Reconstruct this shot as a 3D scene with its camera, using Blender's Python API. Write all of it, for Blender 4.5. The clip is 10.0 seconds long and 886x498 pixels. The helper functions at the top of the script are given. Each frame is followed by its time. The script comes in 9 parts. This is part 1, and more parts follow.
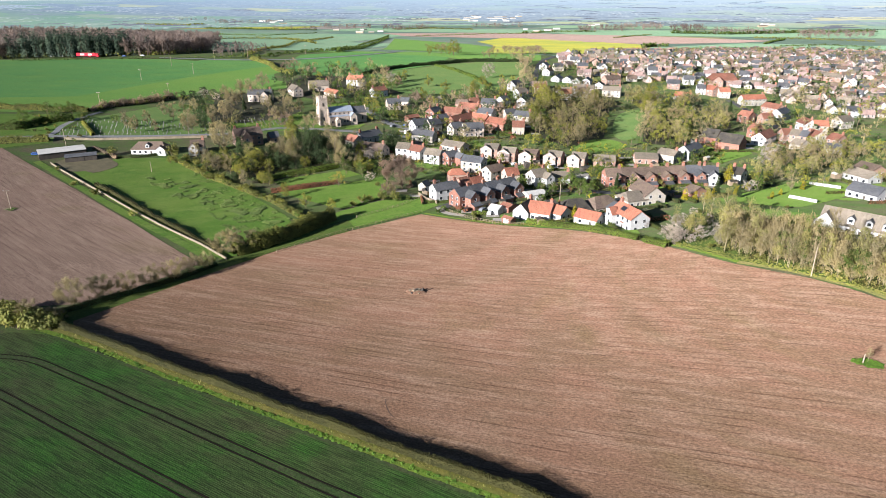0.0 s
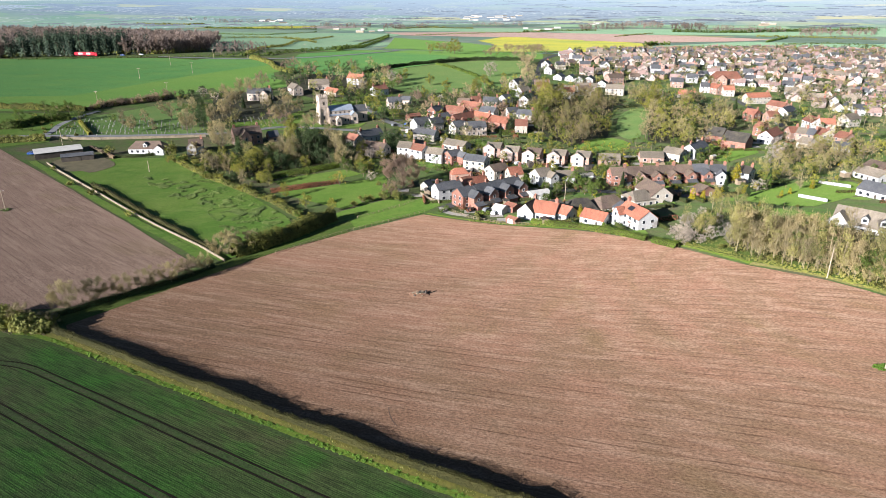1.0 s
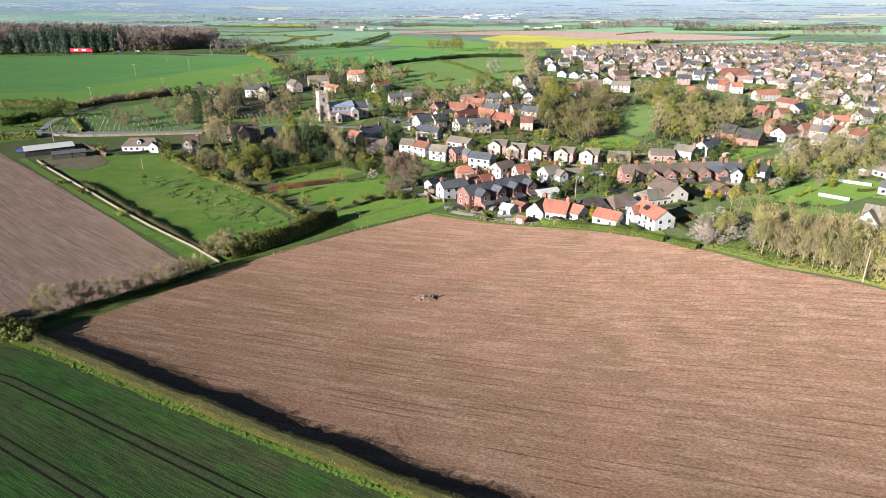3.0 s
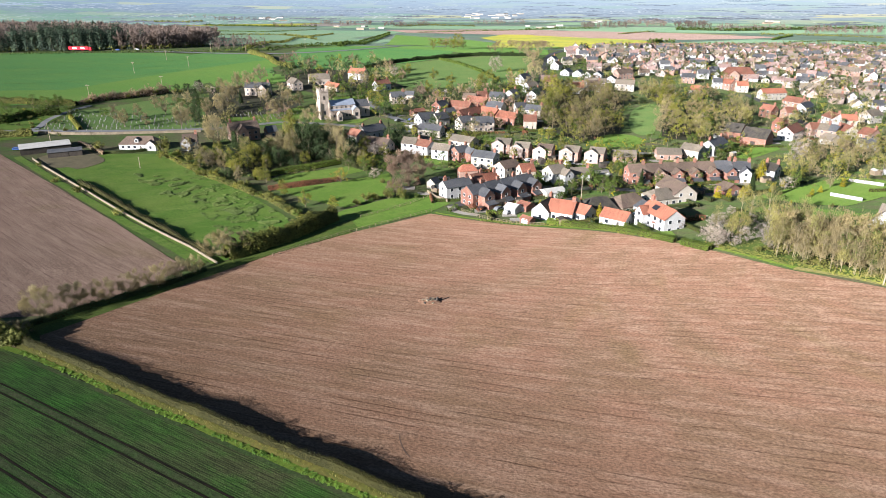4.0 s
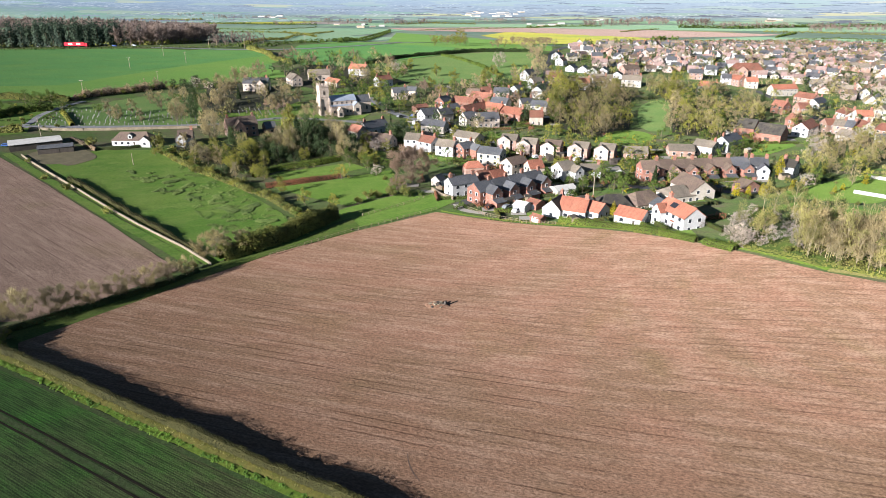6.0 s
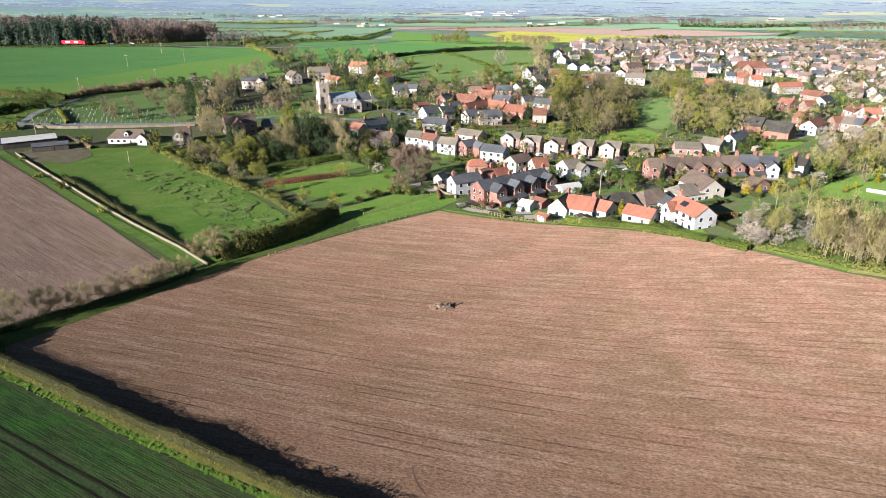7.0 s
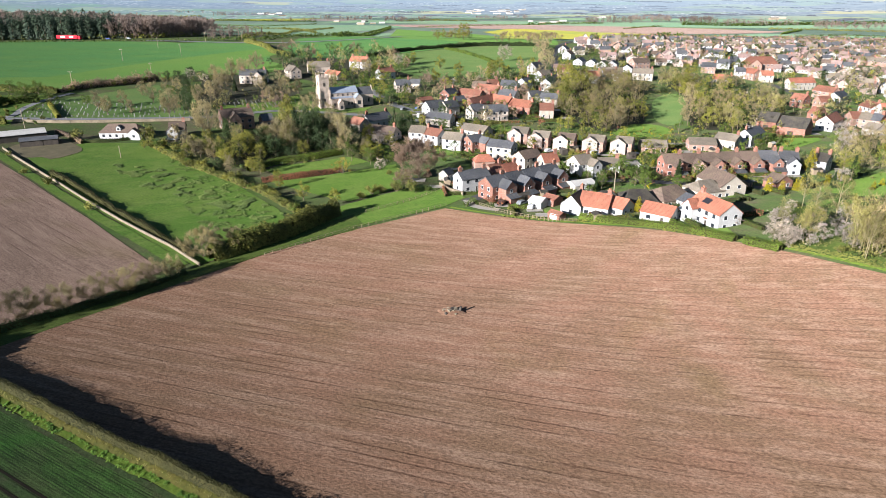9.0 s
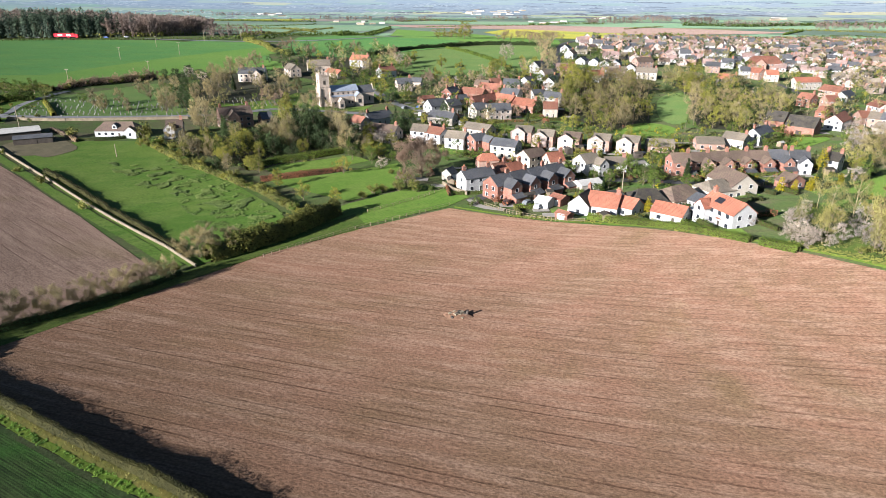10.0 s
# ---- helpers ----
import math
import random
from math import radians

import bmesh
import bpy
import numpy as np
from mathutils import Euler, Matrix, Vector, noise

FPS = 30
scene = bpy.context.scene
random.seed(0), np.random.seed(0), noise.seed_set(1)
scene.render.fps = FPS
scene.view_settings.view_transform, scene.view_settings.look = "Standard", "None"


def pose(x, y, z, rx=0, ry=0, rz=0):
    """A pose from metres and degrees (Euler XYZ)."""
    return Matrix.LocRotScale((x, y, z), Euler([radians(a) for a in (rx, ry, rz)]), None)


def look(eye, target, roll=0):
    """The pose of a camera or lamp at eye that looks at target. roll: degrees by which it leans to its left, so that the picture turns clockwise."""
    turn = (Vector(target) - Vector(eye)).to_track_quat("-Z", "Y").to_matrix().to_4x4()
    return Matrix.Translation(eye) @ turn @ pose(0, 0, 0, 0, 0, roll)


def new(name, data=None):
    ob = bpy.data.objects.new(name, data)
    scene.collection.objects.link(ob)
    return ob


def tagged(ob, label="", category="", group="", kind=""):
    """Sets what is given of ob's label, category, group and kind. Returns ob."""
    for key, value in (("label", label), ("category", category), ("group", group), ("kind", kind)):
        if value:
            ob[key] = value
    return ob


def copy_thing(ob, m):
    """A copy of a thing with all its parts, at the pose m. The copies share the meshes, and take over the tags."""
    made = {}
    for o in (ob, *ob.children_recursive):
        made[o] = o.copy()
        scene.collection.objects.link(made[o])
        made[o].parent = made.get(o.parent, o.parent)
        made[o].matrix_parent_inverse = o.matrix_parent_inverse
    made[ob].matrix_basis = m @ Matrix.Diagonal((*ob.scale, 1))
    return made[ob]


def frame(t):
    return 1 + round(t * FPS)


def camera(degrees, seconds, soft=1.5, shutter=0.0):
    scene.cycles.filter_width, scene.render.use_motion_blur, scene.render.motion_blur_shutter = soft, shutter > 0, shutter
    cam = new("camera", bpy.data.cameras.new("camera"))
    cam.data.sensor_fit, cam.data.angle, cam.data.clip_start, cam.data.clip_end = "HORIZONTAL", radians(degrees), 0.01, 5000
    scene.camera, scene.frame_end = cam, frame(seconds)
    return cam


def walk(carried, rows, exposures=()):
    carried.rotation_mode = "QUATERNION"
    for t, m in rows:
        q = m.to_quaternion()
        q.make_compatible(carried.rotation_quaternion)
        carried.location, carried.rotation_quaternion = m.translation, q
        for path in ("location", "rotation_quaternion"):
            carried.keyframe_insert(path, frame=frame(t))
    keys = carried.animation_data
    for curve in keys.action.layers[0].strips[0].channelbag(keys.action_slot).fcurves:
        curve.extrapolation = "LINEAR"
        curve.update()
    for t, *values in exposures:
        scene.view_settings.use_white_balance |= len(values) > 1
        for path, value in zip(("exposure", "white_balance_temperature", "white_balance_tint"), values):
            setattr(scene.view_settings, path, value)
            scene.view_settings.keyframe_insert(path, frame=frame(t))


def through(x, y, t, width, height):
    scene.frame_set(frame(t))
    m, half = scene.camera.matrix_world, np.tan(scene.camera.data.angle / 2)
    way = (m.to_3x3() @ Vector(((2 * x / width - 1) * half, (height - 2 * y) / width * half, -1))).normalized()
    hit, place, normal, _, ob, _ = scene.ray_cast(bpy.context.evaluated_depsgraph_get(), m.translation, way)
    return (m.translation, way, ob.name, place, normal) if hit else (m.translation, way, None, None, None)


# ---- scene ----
cam = camera(70.0, 10.0, soft=0.75)
PATH = [
    (0, (2.541, -6.032, 77.276), (2.124, -4.221, 76.536), -0.2),
    (0.5, (1.659, -3.888, 76.708), (1.24, -2.078, 75.966), -0.3),
    (1, (0.529, -1.619, 75.882), (0.111, 0.191, 75.141), -0.3),
    (1.5, (-0.627, 0.544, 75.096), (-1.044, 2.354, 74.354), -0.3),
    (2, (-1.722, 2.8, 74.302), (-2.139, 4.61, 73.56), -0.3),
    (2.5, (-2.816, 5.059, 73.515), (-3.232, 6.869, 72.772), -0.3),
    (4, (-5.983, 12.031, 70.942), (-6.4, 13.84, 70.199), -0.2),
    (4.5, (-7.097, 14.368, 70.06), (-7.514, 16.177, 69.317), -0.2),
    (5, (-8.02, 16.694, 69.188), (-8.437, 18.503, 68.444), -0.2),
    (5.5, (-9.076, 18.892, 68.312), (-9.493, 20.7, 67.567), -0.2),
    (7, (-12.273, 25.754, 65.278), (-12.69, 27.563, 64.532), -0.2),
    (7.5, (-13.41, 28.108, 64.374), (-13.826, 29.916, 63.626), -0.2),
    (8, (-14.441, 30.429, 63.324), (-14.856, 32.237, 62.576), -0.2),
    (8.5, (-15.675, 32.836, 62.288), (-16.09, 34.644, 61.539), -0.1),
    (9, (-16.76, 35.19, 61.267), (-17.175, 36.998, 60.519), -0.1),
    (9.5, (-17.981, 37.554, 60.244), (-18.395, 39.363, 59.496), -0.1),
    (10, (-19.223, 39.857, 59.203), (-19.636, 41.666, 58.458), -0.0),
]
walk(cam, [(t, look(eye, target, roll)) for t, eye, target, roll in PATH])

# ---- sky and sun ----
SUN_FROM = Vector((-0.59, -0.81, 0.0)).normalized()
SUN_UP = radians(18)
sky_world = bpy.data.worlds.new("sky")
scene.world = sky_world
sky_world.use_nodes = True
_nt = sky_world.node_tree
_sky = _nt.nodes.new("ShaderNodeTexSky")
_sky.sky_type, _sky.sun_disc = "NISHITA", False
_sky.sun_elevation, _sky.sun_rotation = SUN_UP, math.atan2(SUN_FROM.x, SUN_FROM.y)
_sky.air_density, _sky.dust_density, _sky.ozone_density = 1.0, 0.4, 4.0
_nt.links.new(_sky.outputs[0], _nt.nodes["Background"].inputs[0])
_nt.nodes["Background"].inputs[1].default_value = 0.036
sun_data = bpy.data.lights.new("sun", "SUN")
sun_data.energy, sun_data.angle, sun_data.color = 5.0, radians(0.5), (1.0, 0.975, 1.0)
sun = new("sun", sun_data)
_from = Vector((SUN_FROM.x * math.cos(SUN_UP), SUN_FROM.y * math.cos(SUN_UP), math.sin(SUN_UP)))
sun.matrix_world = look(_from * 300, (0, 0, 0))
scene.view_settings.exposure = 1.31

# ---- lie of the land ----


def ss(a, b, v):
    t = min(1.0, max(0.0, (v - a) / (b - a)))
    return t * t * (3 - 2 * t)


def land(x, y):
    """Height of the ground: a shallow valley with the village, a hill beyond the church, a rise by the copse."""
    u = -0.5 * x + 0.6 * y
    z = -3.0 * math.exp(-((u - 185) / 70) ** 2)
    z += 22 * ss(200, 560, u) * (1 - ss(600, 1200, y))
    z += 11 * math.exp(-(min(x - 75, 0) / 65) ** 2 - ((y - 165) / 75) ** 2) * (1 - 0.6 * ss(100, 300, x))
    z += 8 * ss(430, 640, -x) * ss(520, 720, y) * (1 - ss(1050, 1600, y))
    return z - 14 * ss(500, 1600, y)


# ---- materials ----
def nodes_of(name):
    m = bpy.data.materials.new(name)
    m.use_nodes = True
    nt = m.node_tree
    return m, nt, nt.nodes["Principled BSDF"]


def nd(nt, kind, **kw):
    n = nt.nodes.new(kind)
    for key, value in kw.items():
        n.inputs[key.replace("_", " ")].default_value = value
    return n


def col(c):
    return (c[0], c[1], c[2], 1.0)


def noise_fac(nt, coord, scale, detail=4.0, rough=0.6, lo=0.35, hi=0.65):
    n = nd(nt, "ShaderNodeTexNoise", Scale=scale, Detail=detail, Roughness=rough)
    nt.links.new(coord, n.inputs["Vector"])
    r = nt.nodes.new("ShaderNodeMapRange")
    r.inputs["From Min"].default_value, r.inputs["From Max"].default_value = lo, hi
    nt.links.new(n.outputs["Fac"], r.inputs["Value"])
    return r.outputs["Result"]


def mixc(nt, fac, a, b, mode="MIX"):
    m = nt.nodes.new("ShaderNodeMix")
    m.data_type, m.blend_type = "RGBA", mode
    for value, k in ((fac, 0), (a, 6), (b, 7)):
        if isinstance(value, (int, float)):
            m.inputs[k].default_value = value
        elif isinstance(value, tuple):
            m.inputs[k].default_value = col(value)
        else:
            nt.links.new(value, m.inputs[k])
    return m.outputs[2]


def place(nt, stretch=(1, 1, 1), turn=0.0, local=False):
    """Coordinates in metres, turned and stretched."""
    if local:
        src = nt.nodes.new("ShaderNodeTexCoord").outputs["Object"]
    else:
        src = nt.nodes.new("ShaderNodeNewGeometry").outputs["Position"]
    rot = nt.nodes.new("ShaderNodeMapping")
    rot.inputs["Rotation"].default_value = (0, 0, radians(-turn))
    nt.links.new(src, rot.inputs["Vector"])
    mp = nt.nodes.new("ShaderNodeMapping")
    mp.inputs["Scale"].default_value = stretch
    nt.links.new(rot.outputs[0], mp.inputs["Vector"])
    return mp.outputs[0]


def bumped(nt, bsdf, height, strength, dist):
    b = nd(nt, "ShaderNodeBump", Strength=strength, Distance=dist)
    nt.links.new(height, b.inputs["Height"])
    nt.links.new(b.outputs[0], bsdf.inputs["Normal"])


def plain(name, c1, c2, big=0.2, small=3.0, rough=0.85, bump=0.3, dist=0.05, vary=0.12, metal=0.0, local=False):
    """A surface with stains at one scale and grain at another; each object a little different."""
    m, nt, b = nodes_of(name)
    p = place(nt, local=local)
    c = mixc(nt, noise_fac(nt, p, big), c1, c2)
    grain = noise_fac(nt, p, small, 6.0, 0.7, 0.2, 0.8)
    c = mixc(nt, grain, mixc(nt, 1.0, c, (0.72, 0.72, 0.72), "MULTIPLY"), mixc(nt, 1.0, c, (1.22, 1.22, 1.22), "MULTIPLY"))
    info = nt.nodes.new("ShaderNodeObjectInfo")
    hv = nd(nt, "ShaderNodeHueSaturation")
    r = nt.nodes.new("ShaderNodeMapRange")
    r.inputs["To Min"].default_value, r.inputs["To Max"].default_value = 1 - vary, 1 + vary
    nt.links.new(info.outputs["Random"], r.inputs["Value"])
    nt.links.new(r.outputs[0], hv.inputs["Value"])
    nt.links.new(c, hv.inputs["Color"])
    nt.links.new(hv.outputs[0], b.inputs["Base Color"])
    b.inputs["Roughness"].default_value, b.inputs["Metallic"].default_value = rough, metal
    b.inputs["Specular IOR Level"].default_value = 0.3
    if bump:
        bumped(nt, b, grain, bump, dist)
    return m


def soil(name, turn, c1, c2, c3, green=0.0, row=2.1, dry=False, cut=0.72):
    """Worked soil: drill rows, streaks of drier earth, clods; dry: colour grows paler from the near end to the far end.
    """
    m, nt, b = nodes_of(name)
    along = place(nt, (0.055, 0.5, 1), turn)
    far_along = place(nt, (0.012, 0.06, 1), turn)
    p = place(nt)
    c = mixc(nt, noise_fac(nt, far_along, 1.0, 3, 0.55, 0.36, 0.62), c1, c2)
    c = mixc(nt, mixc(nt, 0.6, (0, 0, 0), noise_fac(nt, along, 1.0, 5, 0.7, 0.46, 0.66)), c, c3)
    if green:
        g = noise_fac(nt, place(nt, (0.018, 0.05, 1), turn), 1.0, 3, 0.6, 0.56, 0.72)
        c = mixc(nt, mixc(nt, green, (0, 0, 0), g), c, (0.115, 0.095, 0.035))
    clod = noise_fac(nt, place(nt, (0.6, 1, 1), turn), 2.8, 4, 0.68, 0.34, 0.66)
    c = mixc(nt, clod, mixc(nt, 1.0, c, (0.62, 0.60, 0.60), "MULTIPLY"), mixc(nt, 1.0, c, (1.32, 1.32, 1.32), "MULTIPLY"))
    # colour ramp along y: darker near, paler far
    if dry:
        sp = nt.nodes.new("ShaderNodeSeparateXYZ")
        nt.links.new(p, sp.inputs[0])
        r = nt.nodes.new("ShaderNodeMapRange")
        r.inputs["From Min"].default_value, r.inputs["From Max"].default_value = 80, 215
        nt.links.new(sp.outputs[1], r.inputs["Value"])
        c = mixc(nt, r.outputs[0], mixc(nt, 1.0, c, (0.90, 0.90, 0.90), "MULTIPLY"), mixc(nt, 1.0, c, (1.22, 1.18, 1.2), "MULTIPLY"))
    w = nd(nt, "ShaderNodeTexWave", Scale=0.32 / row, Distortion=0.7, Detail=2.0, Detail_Scale=0.8)
    w.bands_direction = "Y"
    nt.links.new(place(nt, (0.06, 1, 1), turn), w.inputs["Vector"])
    lines = nt.nodes.new("ShaderNodeMapRange")
    lines.inputs["From Min"].default_value, lines.inputs["From Max"].default_value = 0.02, 0.12
    nt.links.new(w.outputs["Fac"], lines.inputs["Value"])
    broken = noise_fac(nt, place(nt, (0.03, 0.35, 1), turn), 1.0, 3, 0.6, 0.40, 0.55)
    mark = nt.nodes.new("ShaderNodeMath")
    mark.operation = "MAXIMUM"
    nt.links.new(lines.outputs[0], mark.inputs[0])
    nt.links.new(broken, mark.inputs[1])
    c = mixc(nt, mark.outputs[0], mixc(nt, 1.0, c, (cut, cut * 0.96, cut * 0.96), "MULTIPLY"), c)
    nt.links.new(c, b.inputs["Base Color"])
    b.inputs["Roughness"].default_value = 0.95
    b.inputs["Diffuse Roughness"].default_value = 1.0
    b.inputs["Specular IOR Level"].default_value = 0.05
    add = nt.nodes.new("ShaderNodeMath")
    add.operation = "ADD"
    nt.links.new(clod, add.inputs[0])
    nt.links.new(mark.outputs[0], add.inputs[1])
    bumped(nt, b, add.outputs[0], 0.45, 0.1)
    return m


def grass(name, c1, c2, c3, turn=0.0, rows=0.0, big=0.03, mid=0.25):
    """Grass or young corn: broad patches, tufts, and drill rows where rows is their spacing."""
    m, nt, b = nodes_of(name)
    p = place(nt)
    c = mixc(nt, noise_fac(nt, place(nt, (0.4, 1, 1), turn), big, 3, 0.6), c1, c2)
    c = mixc(nt, mixc(nt, 0.7, (0, 0, 0), noise_fac(nt, place(nt, (0.5, 1, 1), turn), mid, 5, 0.65, 0.45, 0.7)), c, c3)
    tuft = noise_fac(nt, p, 3.4 if rows else 1.7, 4, 0.65, 0.3, 0.7)
    c = mixc(nt, tuft, mixc(nt, 1.0, c, (0.6, 0.62, 0.6), "MULTIPLY"), mixc(nt, 1.0, c, (1.3, 1.28, 1.2), "MULTIPLY"))
    if rows:
        drill = noise_fac(nt, place(nt, (0.05 / rows, 1.0 / rows, 1), turn), 1.0, 3, 0.6, 0.38, 0.62)
        w = nd(nt, "ShaderNodeTexWave", Scale=0.314 / (rows * 1.25), Distortion=0.5, Detail=2.0, Detail_Scale=0.6)
        w.bands_direction = "Y"
        nt.links.new(place(nt, (0.05, 1, 1), turn), w.inputs["Vector"])
        drill = mixc(nt, 0.38, drill, w.outputs["Fac"])
        c = mixc(nt, drill, mixc(nt, 1.0, c, (0.42, 0.38, 0.44), "MULTIPLY"), mixc(nt, 1.0, c, (1.5, 1.55, 1.35), "MULTIPLY"))
    nt.links.new(c, b.inputs["Base Color"])
    b.inputs["Roughness"].default_value = 0.8
    b.inputs["Diffuse Roughness"].default_value = 0.9
    b.inputs["Specular IOR Level"].default_value = 0.1
    bumped(nt, b, tuft, 0.4, 0.12)
    return m


def leaf(name, c1, c2, through=0.3):
    """Leaves or twigs: each one a shade between the two colours, some light coming through."""
    m, nt, b = nodes_of(name)
    isl = nt.nodes.new("ShaderNodeNewGeometry").outputs["Random Per Island"]
    info = nt.nodes.new("ShaderNodeObjectInfo")
    c = mixc(nt, mixc(nt, 0.6, isl, noise_fac(nt, place(nt), 0.55, 3, 0.6, 0.35, 0.65)), c1, c2)
    c = mixc(nt, noise_fac(nt, place(nt), 0.085, 2, 0.5, 0.36, 0.64), mixc(nt, 1.0, c, (0.68, 0.70, 0.74), "MULTIPLY"), mixc(nt, 1.0, c, (1.15, 1.12, 1.02), "MULTIPLY"))
    hv = nd(nt, "ShaderNodeHueSaturation")
    r = nt.nodes.new("ShaderNodeMapRange")
    r.inputs["To Min"].default_value, r.inputs["To Max"].default_value = 0.75, 1.25
    nt.links.new(info.outputs["Random"], r.inputs["Value"])
    nt.links.new(r.outputs[0], hv.inputs["Value"])
    nt.links.new(c, hv.inputs["Color"])
    nt.links.new(hv.outputs[0], b.inputs["Base Color"])
    b.inputs["Roughness"].default_value = 0.75
    b.inputs["Specular IOR Level"].default_value = 0.2
    if through:
        tr = nt.nodes.new("ShaderNodeBsdfTranslucent")
        nt.links.new(hv.outputs[0], tr.inputs["Color"])
        mx = nt.nodes.new("ShaderNodeMixShader")
        mx.inputs[0].default_value = through
        nt.links.new(b.outputs[0], mx.inputs[1])
        nt.links.new(tr.outputs[0], mx.inputs[2])
        nt.links.new(mx.outputs[0], nt.nodes["Material Output"].inputs["Surface"])
    return m


def tiled(name, c1, c2, course=0.33, roll=0.3, rough=0.8, lichen=(0.2, 0.18, 0.1), amount=0.25):
    """A roof covering: courses up the slope, joints along it, blotches of age."""
    m, nt, b = nodes_of(name)
    p = place(nt, local=True)
    w = place(nt)
    br = nd(nt, "ShaderNodeTexBrick", Scale=1.0, Mortar_Size=0.025, Brick_Width=roll, Row_Height=course * 0.75)
    br.inputs["Color1"].default_value, br.inputs["Color2"].default_value = col(c1), col(c2)
    br.inputs["Mortar"].default_value = col([v * 0.45 for v in c1])
    sw = nt.nodes.new("ShaderNodeSeparateXYZ")
    nt.links.new(p, sw.inputs[0])
    cb = nt.nodes.new("ShaderNodeCombineXYZ")
    nt.links.new(sw.outputs[0], cb.inputs[0])
    nt.links.new(sw.outputs[2], cb.inputs[1])
    nt.links.new(cb.outputs[0], br.inputs["Vector"])
    c = mixc(nt, mixc(nt, amount, (0, 0, 0), noise_fac(nt, w, 0.5, 5, 0.65, 0.4, 0.7)), br.outputs["Color"], lichen)
    c = mixc(nt, noise_fac(nt, w, 0.12, 3), mixc(nt, 1.0, c, (0.82, 0.82, 0.82), "MULTIPLY"), mixc(nt, 1.0, c, (1.15, 1.12, 1.1), "MULTIPLY"))
    info = nt.nodes.new("ShaderNodeObjectInfo")
    hv = nd(nt, "ShaderNodeHueSaturation")
    r = nt.nodes.new("ShaderNodeMapRange")
    r.inputs["To Min"].default_value, r.inputs["To Max"].default_value = 0.78, 1.22
    nt.links.new(info.outputs["Random"], r.inputs["Value"])
    nt.links.new(r.outputs[0], hv.inputs["Value"])
    nt.links.new(c, hv.inputs["Color"])
    nt.links.new(hv.outputs[0], b.inputs["Base Color"])
    b.inputs["Roughness"].default_value = rough
    b.inputs["Specular IOR Level"].default_value = 0.3
    bumped(nt, b, br.outputs["Fac"], 0.4, -0.03)
    return m


def masonry(name, c1, c2, mortar, bw=0.225, bh=0.075):
    m, nt, b = nodes_of(name)
    p = place(nt, local=True)
    sw = nt.nodes.new("ShaderNodeSeparateXYZ")
    nt.links.new(p, sw.inputs[0])
    ad = nt.nodes.new("ShaderNodeMath")
    nt.links.new(sw.outputs[0], ad.inputs[0])
    nt.links.new(sw.outputs[1], ad.inputs[1])
    cb = nt.nodes.new("ShaderNodeCombineXYZ")
    nt.links.new(ad.outputs[0], cb.inputs[0])
    nt.links.new(sw.outputs[2], cb.inputs[1])
    br = nd(nt, "ShaderNodeTexBrick", Scale=1.0, Mortar_Size=0.012, Brick_Width=bw, Row_Height=bh)
    br.inputs["Color1"].default_value, br.inputs["Color2"].default_value, br.inputs["Mortar"].default_value = col(c1), col(c2), col(mortar)
    nt.links.new(cb.outputs[0], br.inputs["Vector"])
    w = place(nt)
    c = mixc(nt, noise_fac(nt, w, 0.45, 5, 0.65), mixc(nt, 1.0, br.outputs["Color"], (0.78, 0.76, 0.74), "MULTIPLY"), mixc(nt, 1.0, br.outputs["Color"], (1.18, 1.16, 1.14), "MULTIPLY"))
    info = nt.nodes.new("ShaderNodeObjectInfo")
    hv = nd(nt, "ShaderNodeHueSaturation")
    r = nt.nodes.new("ShaderNodeMapRange")
    r.inputs["To Min"].default_value, r.inputs["To Max"].default_value = 0.85, 1.15
    nt.links.new(info.outputs["Random"], r.inputs["Value"])
    nt.links.new(r.outputs[0], hv.inputs["Value"])
    nt.links.new(c, hv.inputs["Color"])
    nt.links.new(hv.outputs[0], b.inputs["Base Color"])
    b.inputs["Roughness"].default_value = 0.9
    bumped(nt, b, br.outputs["Fac"], 0.3, -0.01)
    return m


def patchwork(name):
    """Far farmland: each parcel green corn, pasture, stubble or bare soil, its colour paled to paint in haze."""
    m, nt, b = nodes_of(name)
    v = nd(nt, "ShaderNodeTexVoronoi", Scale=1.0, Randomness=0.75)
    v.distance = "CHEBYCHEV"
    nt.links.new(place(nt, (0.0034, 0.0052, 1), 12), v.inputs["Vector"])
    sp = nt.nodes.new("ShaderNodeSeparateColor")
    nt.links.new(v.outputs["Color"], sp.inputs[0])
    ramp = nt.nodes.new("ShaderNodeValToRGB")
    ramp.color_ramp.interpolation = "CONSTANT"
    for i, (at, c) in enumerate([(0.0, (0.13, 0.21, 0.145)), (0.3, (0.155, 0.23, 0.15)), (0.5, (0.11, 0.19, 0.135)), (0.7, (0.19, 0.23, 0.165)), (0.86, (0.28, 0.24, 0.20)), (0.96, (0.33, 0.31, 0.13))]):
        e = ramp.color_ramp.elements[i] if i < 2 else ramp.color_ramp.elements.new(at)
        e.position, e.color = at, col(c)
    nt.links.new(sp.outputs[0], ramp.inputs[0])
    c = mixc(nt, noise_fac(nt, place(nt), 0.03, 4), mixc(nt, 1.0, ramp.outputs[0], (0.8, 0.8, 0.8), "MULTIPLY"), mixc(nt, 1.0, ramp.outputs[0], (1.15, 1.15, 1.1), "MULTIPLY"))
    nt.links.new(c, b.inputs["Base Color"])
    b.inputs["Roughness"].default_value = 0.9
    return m


